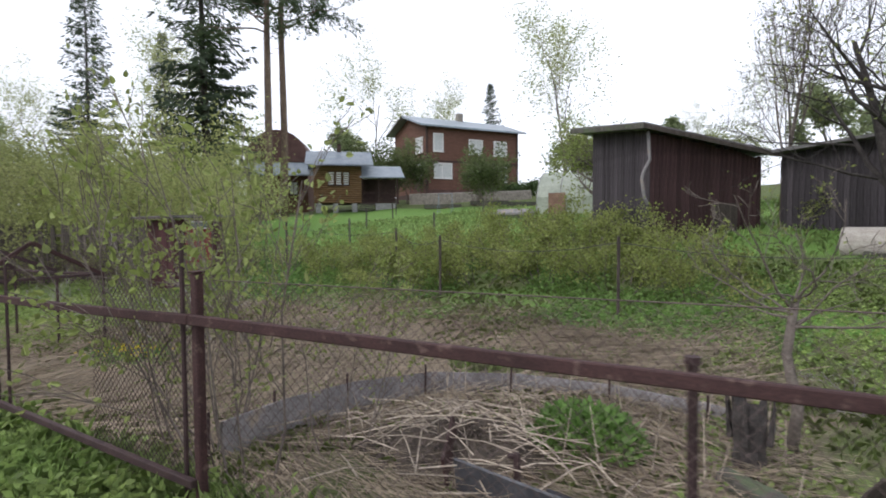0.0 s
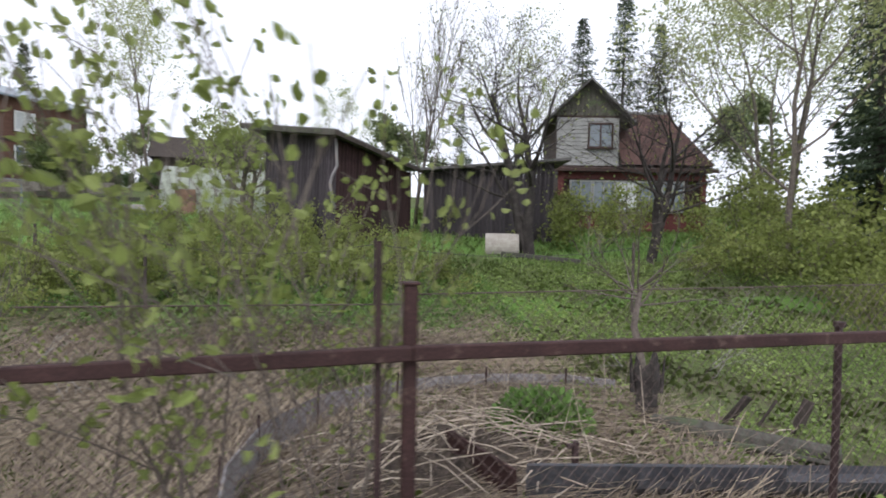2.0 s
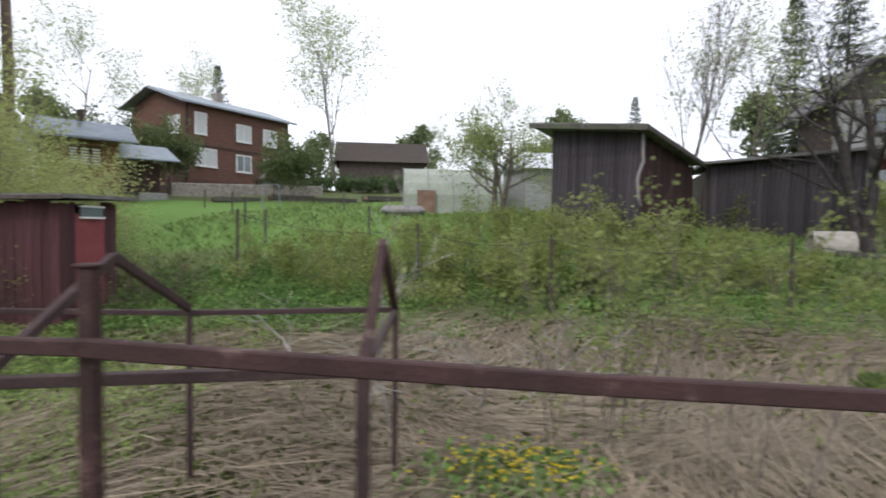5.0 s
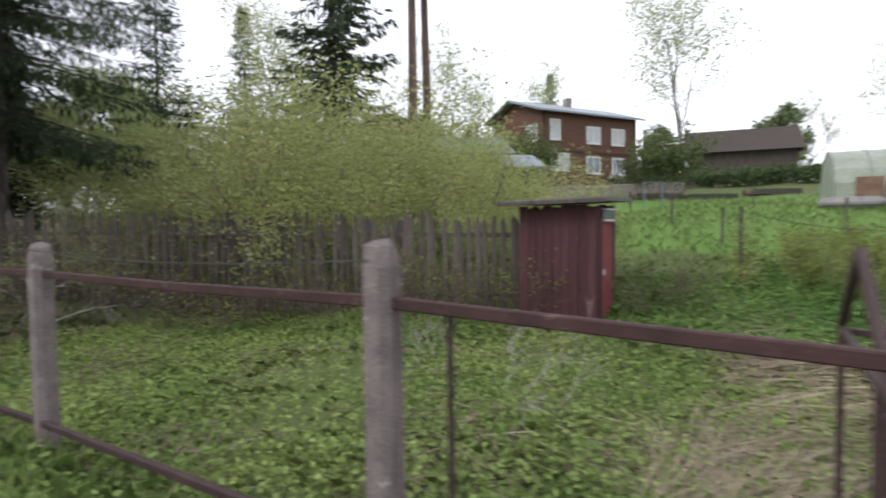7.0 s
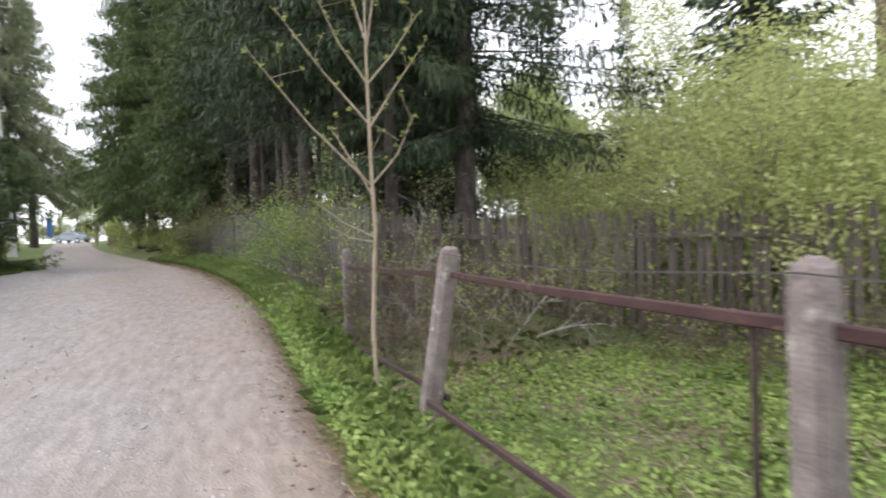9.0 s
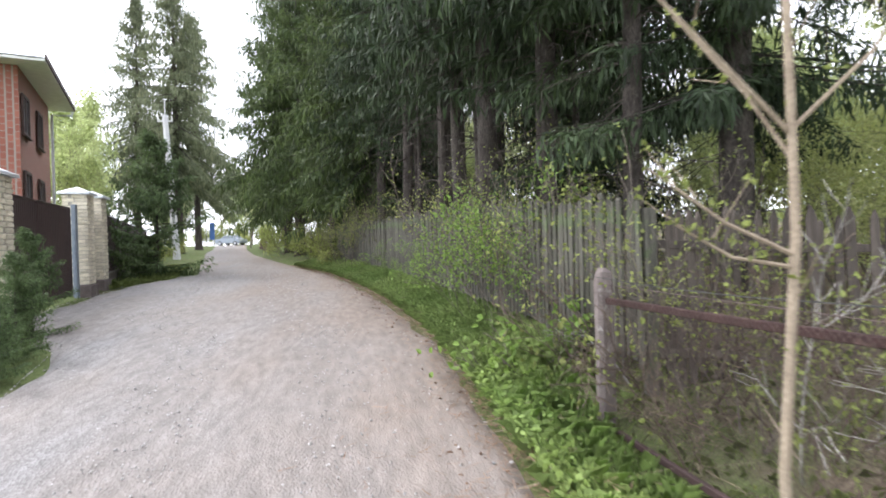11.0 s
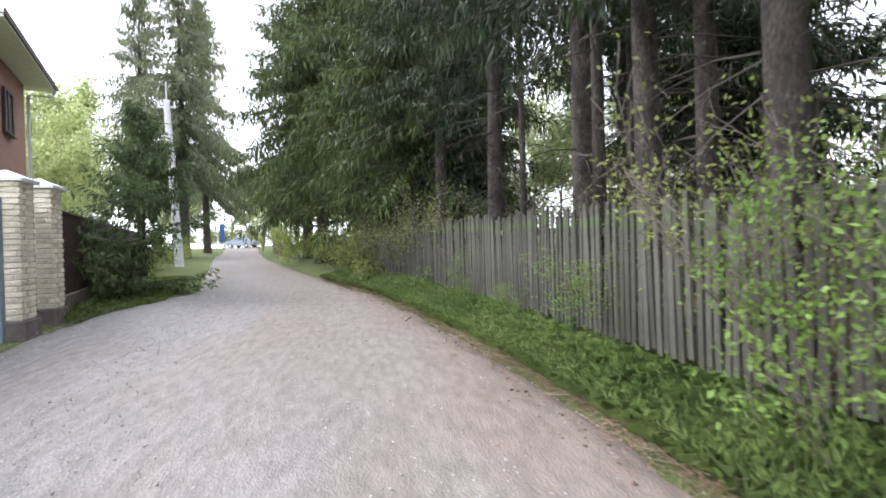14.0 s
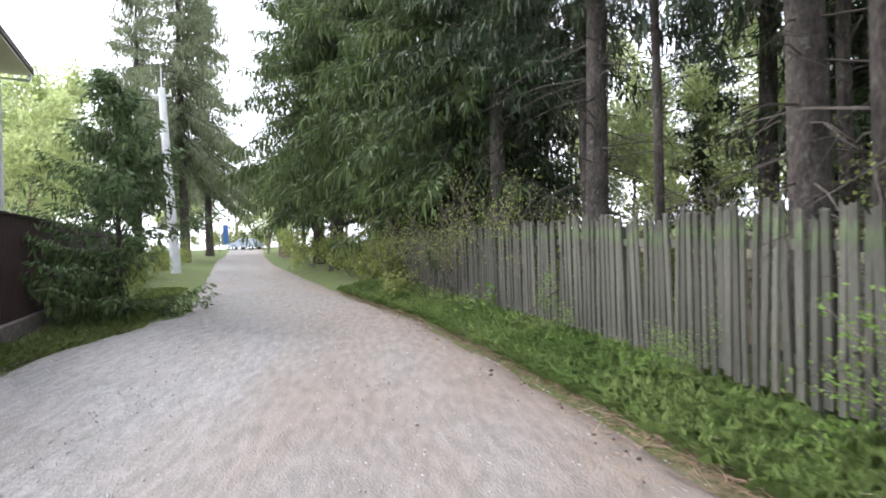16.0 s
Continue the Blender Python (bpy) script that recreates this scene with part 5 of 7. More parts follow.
def ribbed(a, b, z0, z1, pitch=0.1, depth=0.02):
    """Trapezoid-ribbed sheet between two plan points."""
    a, b = Vector((*a, 0)), Vector((*b, 0))
    d = (b - a).normalized()
    out = d.cross(Vector((0, 0, 1)))
    ln, g, prof, u = (b - a).length, Geo(), [], 0.0
    while u < ln:
        prof += [(u, 0), (min(ln, u + pitch * 0.4), 0), (min(ln, u + pitch * 0.5), depth), (min(ln, u + pitch * 0.9), depth)]
        u += pitch
    for (u0, o0), (u1, o1) in zip(prof, prof[1:]):
        p, q = a + d * u0 + out * o0, a + d * u1 + out * o1
        g.add([(p.x, p.y, z0), (q.x, q.y, z0), (q.x, q.y, z1), (p.x, p.y, z1)], [(0, 1, 2, 3)])
    return g


Q0, Q1, Q2 = (-27.5, -5.2), (-32.4, -6.12), (-33.8, -6.4)
for q in (Q0, Q1, Q2):
    brick_pillar(*q, 8)
gate = thing("gate", "dark brown ribbed steel driveway gate, closed", "gate")
for p, q in (((-27.85, -5.3), (-29.75, -5.68)), ((-29.8, -5.69), (-31.85, -6.06))):
    leaf = part("leaf", ribbed(p, q, 0.72, 2.72), BROWNMETAL, gate)
    part("leaf_frame", Geo().beam((*p, 0.76), (*q, 0.76), 0.04, 0.05).beam((*p, 2.7), (*q, 2.7), 0.04, 0.05), BROWNMETAL, leaf)
part("gate_post", Geo().box((-31.98, -6.02, 1.65), (0.1, 0.1, 2.3), bevel=0.008), BLUEPIPE, gate, "blue-grey steel gate post")
wicket = thing("wicket_gate", "dark brown steel wicket between brick pillars", "gate")
part("leaf", ribbed((-32.68, -6.2), (-33.5, -6.36), 0.72, 2.72), BROWNMETAL, wicket)
part("handle", Geo().box((-32.78, -6.16, 1.75), (0.06, 0.06, 0.16), bevel=0.01), CAPMETAL, wicket)
sheet_fence = thing("steel_fence", "dark brown ribbed steel fence on a concrete plinth", "fence")
part("panel", ribbed((-34.1, -6.5), (-52.0, -11.4), 1.05, 2.8), BROWNMETAL, sheet_fence)
part("top_rail", Geo().beam((-34.1, -6.48, 2.81), (-52.0, -11.38, 2.81), 0.05, 0.04), BROWNMETAL, sheet_fence)
part("plinth", Geo().beam((-34.05, -6.48, 0.82), (-52.0, -11.38, 0.95), 0.22, 0.5, 0.01), CONCRETE, sheet_fence)


def brick_house():
    ob = thing("house", "red brick house with wide pale roof overhang", "house")
    m = Matrix.Translation((-40.7 - 0.948 * 6.7, -11.75 - 0.319 * 6.7, 0.6)) @ Matrix.Rotation(math.atan2(0.32, 0.95), 4, "Z") @ Matrix.Diagonal((1, -1, 1, 1))
    w, d, h = 6.7, 9.0, 8.1
    part("wall", Geo().box((w / 2, d / 2, h / 2), (w, d, h), m), BRICKRED, ob)
    part("soffit", Geo().box((w / 2, d / 2, h + 0.06), (w + 1.7, d + 1.9, 0.1), m), WHITE, ob, "pale boarded soffit")
    part("fascia", Geo().box((w / 2, -0.98, h + 0.17), (w + 1.74, 0.05, 0.2), m), BROWNDARK, ob)
    part("roof", Geo().add([m @ Vector(p) for p in ((-0.9, -1.0, h + 0.13), (w + 0.9, -1.0, h + 0.13), (w + 0.9, d + 1.0, h + 0.13), (-0.9, d + 1.0, h + 0.13), (w * 0.45, d / 2, h + 2.4), (w * 0.55, d / 2, h + 2.4))], [(0, 1, 5, 4), (1, 2, 5), (2, 3, 4, 5), (3, 0, 4)]), CAPMETAL, ob, "low hipped metal roof")
    part("downpipe", Geo().tube([m @ Vector(p) for p in ((-0.75, -0.9, h), (-0.7, -0.85, h - 0.2), (-0.1, -0.12, h - 0.35), (-0.06, -0.1, 0.3))], 0.07, 6), CAPMETAL, ob)
    for z in (2.7, 5.6):
        for x in (2.3, 5.25):
            window(ob, m @ pose(x, -0.05, z), 1.2, 1.55, BROWNDARK, GLASS, (0.5,), 0.1)


def utility_pole():
    ob = thing("utility_pole", "leaning pale concrete utility pole with insulators", "pole")
    a, b = Vector((-53.2, -10.15, 0.9)), Vector((-54.1, -10.85, 10.0))
    part("shaft", Geo().tube([a, a.lerp(b, 0.5), b], [0.24, 0.2, 0.16], 8), POLEWHITE, ob)
    part("crossarm", Geo().beam(b + Vector((0, -0.45, -0.35)), b + Vector((0, 0.45, -0.35)), 0.09, 0.09), POLEWHITE, ob)
    for y in (-0.4, 0.4):
        part("insulator", Geo().tube([b + Vector((0, y, -0.3)), b + Vector((0, y, -0.05))], [0.045, 0.03], 6), WHITE, ob)
    part("pin", Geo().tube([b, b + Vector((0, 0, 1.0))], 0.03, 5), POLEWHITE, ob)


def far_car():
    ob = thing("car", "silver-blue parked car at the lane's end", "car", pose(-99.7, -16.7, 2.16, 0, 0, 62))
    body = [(-2.1, 0.45), (-2.1, 0.85), (-1.95, 0.95), (-1.2, 1.0), (-0.6, 1.42), (0.75, 1.42), (1.35, 1.0), (2.0, 0.92), (2.12, 0.6), (2.08, 0.35), (-2.05, 0.35)]
    g, n = Geo(), 11
    vs = []
    for y, k in ((-0.85, 1.0), (-0.72, 1.03), (0.72, 1.03), (0.85, 1.0)):
        vs += [(x * (1 if k > 1 else 0.99), y * (0.86 if z > 1.2 else 1), z) for x, z in body]
    g.add(vs, [(i * n + j, i * n + (j + 1) % n, (i + 1) * n + (j + 1) % n, (i + 1) * n + j) for i in range(3) for j in range(n)] + [tuple(range(n - 1, -1, -1)), tuple(range(3 * n, 4 * n))])
    part("body", g, CARPAINT, ob)
    part("windscreen", Geo().add([(1.33, -0.68, 1.03), (1.33, 0.68, 1.03), (0.82, 0.6, 1.41), (0.82, -0.6, 1.41), (1.36, -0.68, 1.05), (1.36, 0.68, 1.05), (0.85, 0.6, 1.43), (0.85, -0.6, 1.43)], [(4, 5, 6, 7), (0, 3, 2, 1)]), GLASS, ob)
    for s in (-1, 1):
        part("side_window", Geo().add([(-1.0, s * 0.85, 1.02), (1.15, s * 0.85, 1.02), (0.65, s * 0.765, 1.36), (-0.55, s * 0.765, 1.36)], [(0, 1, 2, 3)]), GLASS, ob)
        for x in (-1.3, 1.32):
            w = part("wheel", Geo().tube([(x, s * 0.7, 0.32), (x, s * 0.88, 0.32)], 0.32, 14), RUBBER, ob)
            part("rim", Geo().tube([(x, s * 0.86, 0.32), (x, s * 0.89, 0.32)], 0.2, 12), CAPMETAL, w)
        part("headlight", Geo().box((2.08, s * 0.6, 0.72), (0.08, 0.34, 0.14), bevel=0.02), WHITE, ob)


brick_house()
utility_pole()
far_car()
tarp = thing("banner", "bright blue sheet hung at the lane's end", "sheet")
part("sheet", Geo().box((-92.0, -17.4, 4.0), (0.06, 0.6, 2.2), bevel=0.02), BLUEPLASTIC, tarp)
part("post", Geo().tube([(-92.0, -18.1, 1.8), (-92.0, -18.1, 6.0)], 0.05, 6), OLDWOOD, tarp)
board_fence = thing("board_fence", "low reddish board fence beside the far lane", "fence")
board_wall(board_fence, (-62.0, -6.2), (-72.0, -8.4), 1.2, 2.4, 2.3, 0.25, ROOFRED, 21)
for y0, z in ((-10.4, 9.6), (-11.3, 9.6)):
    wire = thing("power_line", "thin overhead wire along the lane", "cable")
    part("wire", Geo().tube([(-53.9 + 80 * t * -1, y0 - 0.2 * 80 * t, z - 2.0 * 4 * t * (1 - t)) for t in (0, 0.25, 0.5, 0.75, 1)], 0.012, 3), WIRE, wire)

# ---- spruce wood behind the picket fence ----
HIGH, LOW = "tall dark spruce with bare lower trunk and drooping boughs", "dark spruce with dense boughs hanging low"
SP = spruce("spruce", HIGH, at(-30.36, 2.42), 11, 19, 4.6, 2.3, 0.17, NEEDLE, 2.0, 0.22, "roadside spruces", dead=3.0, droop=0.34, ratio=0.15, hang=0.9)
SP2 = spruce("spruce", HIGH, at(-28.55, 2.42, 40), 12, 18, 5.2, 2.1, 0.15, NEEDLE, 2.0, 0.22, "roadside spruces", dead=3.4, droop=0.36, ratio=0.15, hang=0.9)
spruce("spruce", LOW, at(-24.5, 5.2), 13, 17, 2.9, 3.5, 0.22, NEEDLE, 4.0, 0.17, "roadside spruces", dead=0.8, droop=0.3, ratio=0.16, hang=0.9, seg=0.16)
SPD = spruce("spruce", LOW, at(-39.2, 1.9), 15, 17, 1.9, 2.8, 0.2, NEEDLE, 2.5, 0.27, "roadside spruces", dead=0.5, droop=0.36, ratio=0.17, hang=0.8)
SPL = spruce("spruce", "spruce with low hanging lighter green boughs", at(-38.9, 0.9), 14, 18, 2.9, 3.2, 0.22, NEEDLELIGHT, 3.0, 0.26, "roadside spruces", dead=0.6, droop=0.42, ratio=0.16, hang=0.9)
for ob, x, y, turn, s in ((SP, -26.75, 2.55, 80, 1.02), (SP2, -28.0, 2.72, 130, 0.8), (SP, -25.53, 3.05, 200, 0.98), (SP2, -33.42, 1.85, 270, 1.05), (SP, -36.9, 1.3, 300, 0.95), (SP2, -24.2, 3.6, 210, 0.85), (SP, -31.9, 5.4, 10, 0.9), (SPD, -32.6, 6.4, 75, 0.9), (SPD, -41.2, 2.3, 150, 1.0), (SPD, -43.5, 2.6, 20, 1.1), (SPD, -33.8, 8.6, 120, 0.95), (SP2, -33.6, 4.6, 220, 0.95), (SPD, -42.5, 9.6, 40, 0.7), (SP2, -34.9, 2.4, 60, 0.8), (SPL, -43.0, -0.5, 100, 1.1), (SPL, -48.5, -2.5, 33, 1.25), (SPL, -53.5, -3.6, 150, 1.25)):
    placed(ob, x, y, turn, s)
thin = thing("dead_spruce", "thin dead spruce trunk with bare bent twigs", "tree", at(-32.13, 2.05), "")
r0, g1 = random.Random(31), Geo()
g0 = Geo().tube([(0, 0, -0.05), (0.02, 0.01, 2.5), (-0.03, 0.02, 5.0), (0.0, 0.0, 8.0)], [0.065, 0.055, 0.045, 0.015], 7)
for k in range(46):
    a, z, ln = r0.uniform(0, 6.28), r0.uniform(0.9, 7.6), r0.uniform(0.3, 1.1)
    out = Vector((math.cos(a), math.sin(a), r0.uniform(-0.35, 0.1)))
    p = Vector((0, 0, z))
    g1.tube([p, p + out * ln * 0.5 + Vector((0, 0, 0.05)), p + out * ln], [0.011, 0.007, 0.003], 3, cap=False)
    for _ in range(4):
        q = p + out * ln * r0.uniform(0.3, 1)
        g1.tube([q, q + Vector((r0.gauss(0, 0.14), r0.gauss(0, 0.14), -r0.uniform(0.02, 0.3)))], [0.004, 0.002], 3, cap=False)
part("trunk", g0, BARK, thin, smooth=True)
part("dead_branchwork", g1, DEADTWIG, thin)
placed(thin, -29.51, 2.25, 130, 1.4)
placed(thin, -27.2, 4.2, 40, 1.1)
placed(thin, -31.2, 3.6, 250, 1.2)

# ---- trees and shrubs beyond ----
FAR1 = spruce("spruce", "tall pointed dark spruce behind the gardens", at(-57.6, 28.8), 41, 24.5, 1.4, 4.1, 0.28, NEEDLEDARK, 1.3, 0.55, "background spruces", droop=0.32, ratio=0.24)
for x, y, t, s in ((-50.2, 32.2, 50, 0.72), (-32.1, 23.4, 100, 1.02), (-47.5, 1.5, 200, 0.66), (-53.0, -0.5, 60, 0.7), (-47, 98, 20, 0.95), (20.2, 38.9, 200, 0.7), (20.8, 35.0, 130, 0.56), (12.4, 58.1, 90, 0.42), (17.5, 40, 10, 0.62), (-60, 6, 70, 0.85), (13.5, 13.0, 10, 0.42), (16.5, 15.5, 70, 0.5)):
    placed(FAR1, x, y, t, s)
BIGL = spruce("spruce", "tall shaggy grey-green spruce beside the lane", at(-66.0, -13.7), 43, 24, 6.5, 5.4, 0.33, NEEDLEOLIVE, 2.0, 0.42, "lane spruces", droop=0.5, ratio=0.17, hang=0.9)
placed(BIGL, -70.5, -18.5, 90, 0.95)
placed(BIGL, -80.0, -15.9, 200, 1.05)
placed(BIGL, -95.0, -9.0, 40, 0.75)
placed(BIGL, -110.0, -27.0, 140, 0.7)
YS = spruce("young_spruce", "young bushy dark green spruce at the fence", at(-38.0, -6.25), 45, 5.0, 0.15, 1.95, 0.06, YOUNGNEEDLE, 3.0, 0.15, "young spruces", droop=0.12, seg=0.1, step=0.09, ratio=0.25, hang=0.25)
placed(YS, -25.5, -3.75, 70, 0.26)
placed(YS, -26.7, -4.2, 10, 0.32)
placed(YS, -24.4, -3.5, 190, 0.24)


def pine(x, y, turn, s):
    ob = thing("pine", "tall pine with bare orange-brown trunk", "pine tree", at(x, y, turn), "tall pines")
    w = Wood(50 + int(turn))
    g = Geo().tube([(0, 0, -0.1), (0.1, 0, 6), (0.0, 0.1, 12), (0.2, 0.1, 19)], [0.3 * s, 0.24 * s, 0.2 * s, 0.08], 9)
    for k in range(9):
        a, z = w.r.uniform(0, 6.28), w.r.uniform(5, 12)
        g.tube([(0.05, 0.03, z), (math.cos(a) * 0.5, math.sin(a) * 0.5, z - 0.05)], [0.03, 0.012], 4)
    part("trunk", g, PINEBARK, ob, smooth=True)
    for k in range(16):
        a, z = w.r.uniform(0, 6.28), 12 + 7 * k / 16
        w.grow((0.1, 0.05, z), (math.cos(a), math.sin(a), 0.25), w.r.uniform(2.4, 4.6), 0.07, 2, 0.7, 0.1, 5, 0.2, 0.5, 0.35, 0.008)
    part("branchwork", w.g, PINEBARK, ob)
    part("crown", array_mesh("crown", *w.leaves(13000, 0.34, 0.24, 5, ratio=0.25), PINENEEDLE), PINENEEDLE, ob)


pine(-27.95, 24.85, 0, 1.0)
pine(-27.9, 26.1, 40, 0.95)

BIRCH = tree("birch", "tall slender birch in thin new leaf", "birch tree", at(-18.8, 58.7), 61, 18.0, 0.2, TWIG, BIRCHLEAF, 5000, 0.26, "birches", levels=3, kids=6, spread=0.85, up=0.28, jitter=0.45, first=0.25, shrink=0.64)
for x, y, t, s in ((-58.0, -22.5, 40, 0.6), (-66.0, -27, 140, 0.75), (-63, -30, 90, 0.8), (-46, 60, 90, 0.9), (2, 75, 30, 0.7), (-34, 55, 200, 0.62), (10.8, 13.6, 20, 0.55), (14.5, 17.5, 130, 0.62), (18, 22, 250, 0.7), (-40, 27.5, 10, 0.75), (-8, 80, 75, 0.5), (-70, 30, 10, 0.8), (26, 30, 10, 0.8), (8.5, 30, 80, 0.5)):
    placed(BIRCH, x, y, t, s)
APPLE = tree("apple_tree", "spreading apple tree with pale young leaves", "apple tree", at(-5.7, 21.3), 63, 4.6, 0.14, TWIG, APPLELEAF, 5200, 0.11, "apple trees", levels=3, kids=6, spread=0.85, up=0.12, jitter=0.14, first=0.2, trunks=2, shrink=0.7)
placed(APPLE, -2.0, 33, 100, 1.0)
OLD = tree("apple_tree", "old dark apple tree, nearly bare with crooked limbs", "apple tree", at(2.5, 13.8), 69, 7.0, 0.17, APPLEBARK, BUSHLEAF, 900, 0.07, "", levels=4, kids=5, spread=0.85, up=0.12, jitter=0.05, first=0.2, lean=(-0.1, 0), trunks=2, shrink=0.68)
placed(OLD, 5.9, 13.4, 120, 0.85)
tree("tree", "thin bare grey tree with upright twigs", "tree", at(0.3, 19.3), 67, 7.2, 0.08, TWIG, BUSHLEAF, 500, 0.08, "", levels=3, kids=8, spread=0.35, up=0.5, jitter=0.1, first=0.2)
WIL = bush("willow_bush", "big yellow-green willow bush in fresh leaf", at(-17.9, 10.4), 71, 3.3, 2.6, 18, TWIG, WILLOW, 14000, 0.08, "willow bushes", spread=0.6, jitter=0.3, levels=2, stem_r=0.03, kids=4)
for x, y, t, s in ((-20.4, 9.6, 60, 1.1), (-15.4, 11.4, 130, 0.62), (-23.3, 11.4, 200, 1.4), (-18.8, 13.4, 260, 1.0), (-22.4, 15.2, 20, 1.65), (-26.8, 13.6, 100, 1.4), (-30.5, 11.5, 150, 1.15), (-24.6, 7.4, 250, 0.7)):
    placed(WIL, x, y, t, s)
BUSH = bush("bush", "scrubby garden bush with small spring leaves", at(-5.2, 12.6), 73, 1.0, 1.25, 11, TWIG, BUSHLEAF, 3000, 0.07, "garden bushes", jitter=0.1, stem_r=0.012)
for x, y, t, s in ((-1.2, 11.2, 15, 0.95), (-2.6, 11.0, 75, 1.05), (-4.1, 11.0, 145, 1.0), (-5.5, 10.9, 215, 1.1), (-7.0, 10.7, 285, 0.95), (-8.4, 10.9, 335, 0.9), (-9.6, 10.6, 25, 0.8), (9.0, 12.5, 45, 1.6), (7.0, 11.5, 100, 1.1), (-7, 12, 50, 1.0), (-3.6, 12.9, 100, 1.28), (-9, 12.4, 160, 0.9), (-2, 13, 210, 1.15), (-6.2, 14.3, 250, 1.2), (-4.4, 14.6, 20, 1.28), (-8.2, 14.4, 120, 0.85), (-11, 11.6, 280, 0.85), (-10.4, 13.6, 30, 0.75), (1.2, 18, 10, 1.00), (5, 15.4, 200, 1.59), (6.5, 17.5, 100, 1.89), (8.5, 10.5, 60, 1.89), (10, 9, 160, 2.17), (12.5, 10.8, 260, 2.46), (7.4, 7.6, 310, 1.45), (11.6, 15.5, 40, 2.32), (14.5, 13, 20, 2.90), (13.5, 20, 20, 3.19), (-41, 1.2, 100, 1.5), (-39.4, 0.3, 10, 1.2), (-40.8, -0.1, 60, 1.15), (-42.6, -0.4, 220, 1.35), (-45, -1.1, 50, 1.4), (-48, -1.9, 120, 1.5), (-52, -3.0, 10, 1.6), (-56, -4.0, 170, 1.6), (-44.5, -9.3, 100, 1.0), (-49.5, -10.4, 10, 1.1), (-57, -12.4, 40, 1.4), (-63, -14.4, 200, 1.6), (-35.5, 3.2, 80, 1.4), (-103, -12.6, 20, 3.2), (-107, -19.5, 100, 3.4), (-105, -22, 200, 3.0), (-110, -16, 50, 4.0)):
    placed(BUSH, x, y, t, s)
TH = bush("thuja", "dense columnar dark thuja", at(-16.1, 33.0), 75, 3.7, 0.9, 14, TWIG, THUJA, 3200, 0.18, "thujas", jitter=0.16, levels=2, spread=0.35, category="thuja")
for x, y, t, s in ((-17.2, 33.8, 40, 0.95), (-27.5, 40.8, 80, 1.35), (-28.9, 39.6, 180, 1.3), (-30.3, 41, 20, 1.2), (-18.6, 36.5, 140, 0.8), (-31.2, 40.2, 20, 1.5)):
    placed(TH, x, y, t, s)
LIGHT = tree("tree", "bright green young deciduous tree behind the fences", "tree", at(-62.0, -20.5), 78, 10.5, 0.14, TWIG, LIGHTLEAF, 6500, 0.27, "bright trees", levels=3, kids=5, spread=0.65, up=0.3, jitter=0.35, first=0.12)
for x, y, t, s in ((-56.5, -19.5, 100, 0.95), (-68, -24.5, 200, 1.1), (-52.5, -16.5, 40, 0.7), (-31.5, 9.5, 20, 0.5), (-35.0, 8.0, 210, 0.45), (-39.5, 5.5, 300, 0.42), (-44.0, 3.2, 150, 0.42), (-29.5, 11.0, 100, 0.5), (-38.0, 9.0, 120, 0.6), (-28.3, 8.5, 60, 0.45), (-42.5, 9.5, 250, 0.5), (-48.0, 7.0, 10, 0.8), (-82, -11.0, 60, 0.7), (-90, -22, 160, 0.8)):
    placed(LIGHT, x, y, t, s)
HB = bush("hedge", "low clipped dark green hedge", at(-8.5, 46), 77, 1.3, 1.6, 14, TWIG, HEDGE, 2000, 0.2, "hedges", category="hedge", jitter=0.16)
for k in range(7):
    placed(HB, -21 + 2.1 * k, 46.5 + 0.2 * k, 50 * k, 1.0)
BT = tree("tree", "rounded pale green tree behind the gardens", "tree", at(-11.5, 72), 79, 8.5, 0.2, TWIG, FARLEAF, 2900, 0.46, "background trees", levels=3, kids=5, spread=0.7, jitter=0.3, first=0.2)
for x, y, t, s in ((-24, 74, 40, 0.9), (4, 50, 160, 0.8), (-44, 52, 220, 0.95), (-60, 44, 300, 1.0), (10, 70, 20, 1.0), (24, 52, 90, 1.1), (34, 40, 10, 1.2), (32, 24, 50, 1.1), (20, 10, 120, 0.8), (-75, 24, 10, 1.2), (-70, 10, 70, 1.0), (-64, -26, 200, 0.9), (-80, -28, 80, 1.0), (-74, -3, 100, 0.9), (-86, -4, 10, 1.0), (-122, -16, 100, 1.5), (-118, -30, 10, 1.5), (-126, -24, 50, 1.6), (-112, -12, 10, 1.0), (-108, 0, 10, 1.3), (-34, 70, 10, 1.0), (-30, -40, 0, 1.0), (5, -30, 90, 1.0), (40, 5, 10, 1.0), (-134, -20, 30, 1.9), (-130, -34, 10, 1.7)):
    placed(BT, x, y, t, s)

# ---- roadside garden: weeds, shrubs, compost bed ----
def stem_bush(label, x, y, seed, h, rad, stems, bark, leafm, count, size, group="", jitter=0.05, stem_r=0.011, spread=0.4, kids=4, name="shrub"):
    return bush(name, label, at(x, y), seed, h, rad, stems, bark, leafm, count, size, group, "shrub", spread, jitter, 2, stem_r, kids)


NEAR = stem_bush("slender roadside shrub with upright stems and round young leaves", -3.4, 2.7, 81, 2.75, 0.9, 6, TWIG, APPLELEAF, 620, 0.06, "roadside shrubs")
for x, y, t, s in ((-4.1, 2.85, 70, 0.92), (-3.0, 3.35, 200, 0.6), (-6.33, 5.2, 30, 0.75), (-5.9, 3.9, 140, 0.7), (-6.9, 4.6, 10, 0.62)):
    placed(NEAR, x, y, t, s)


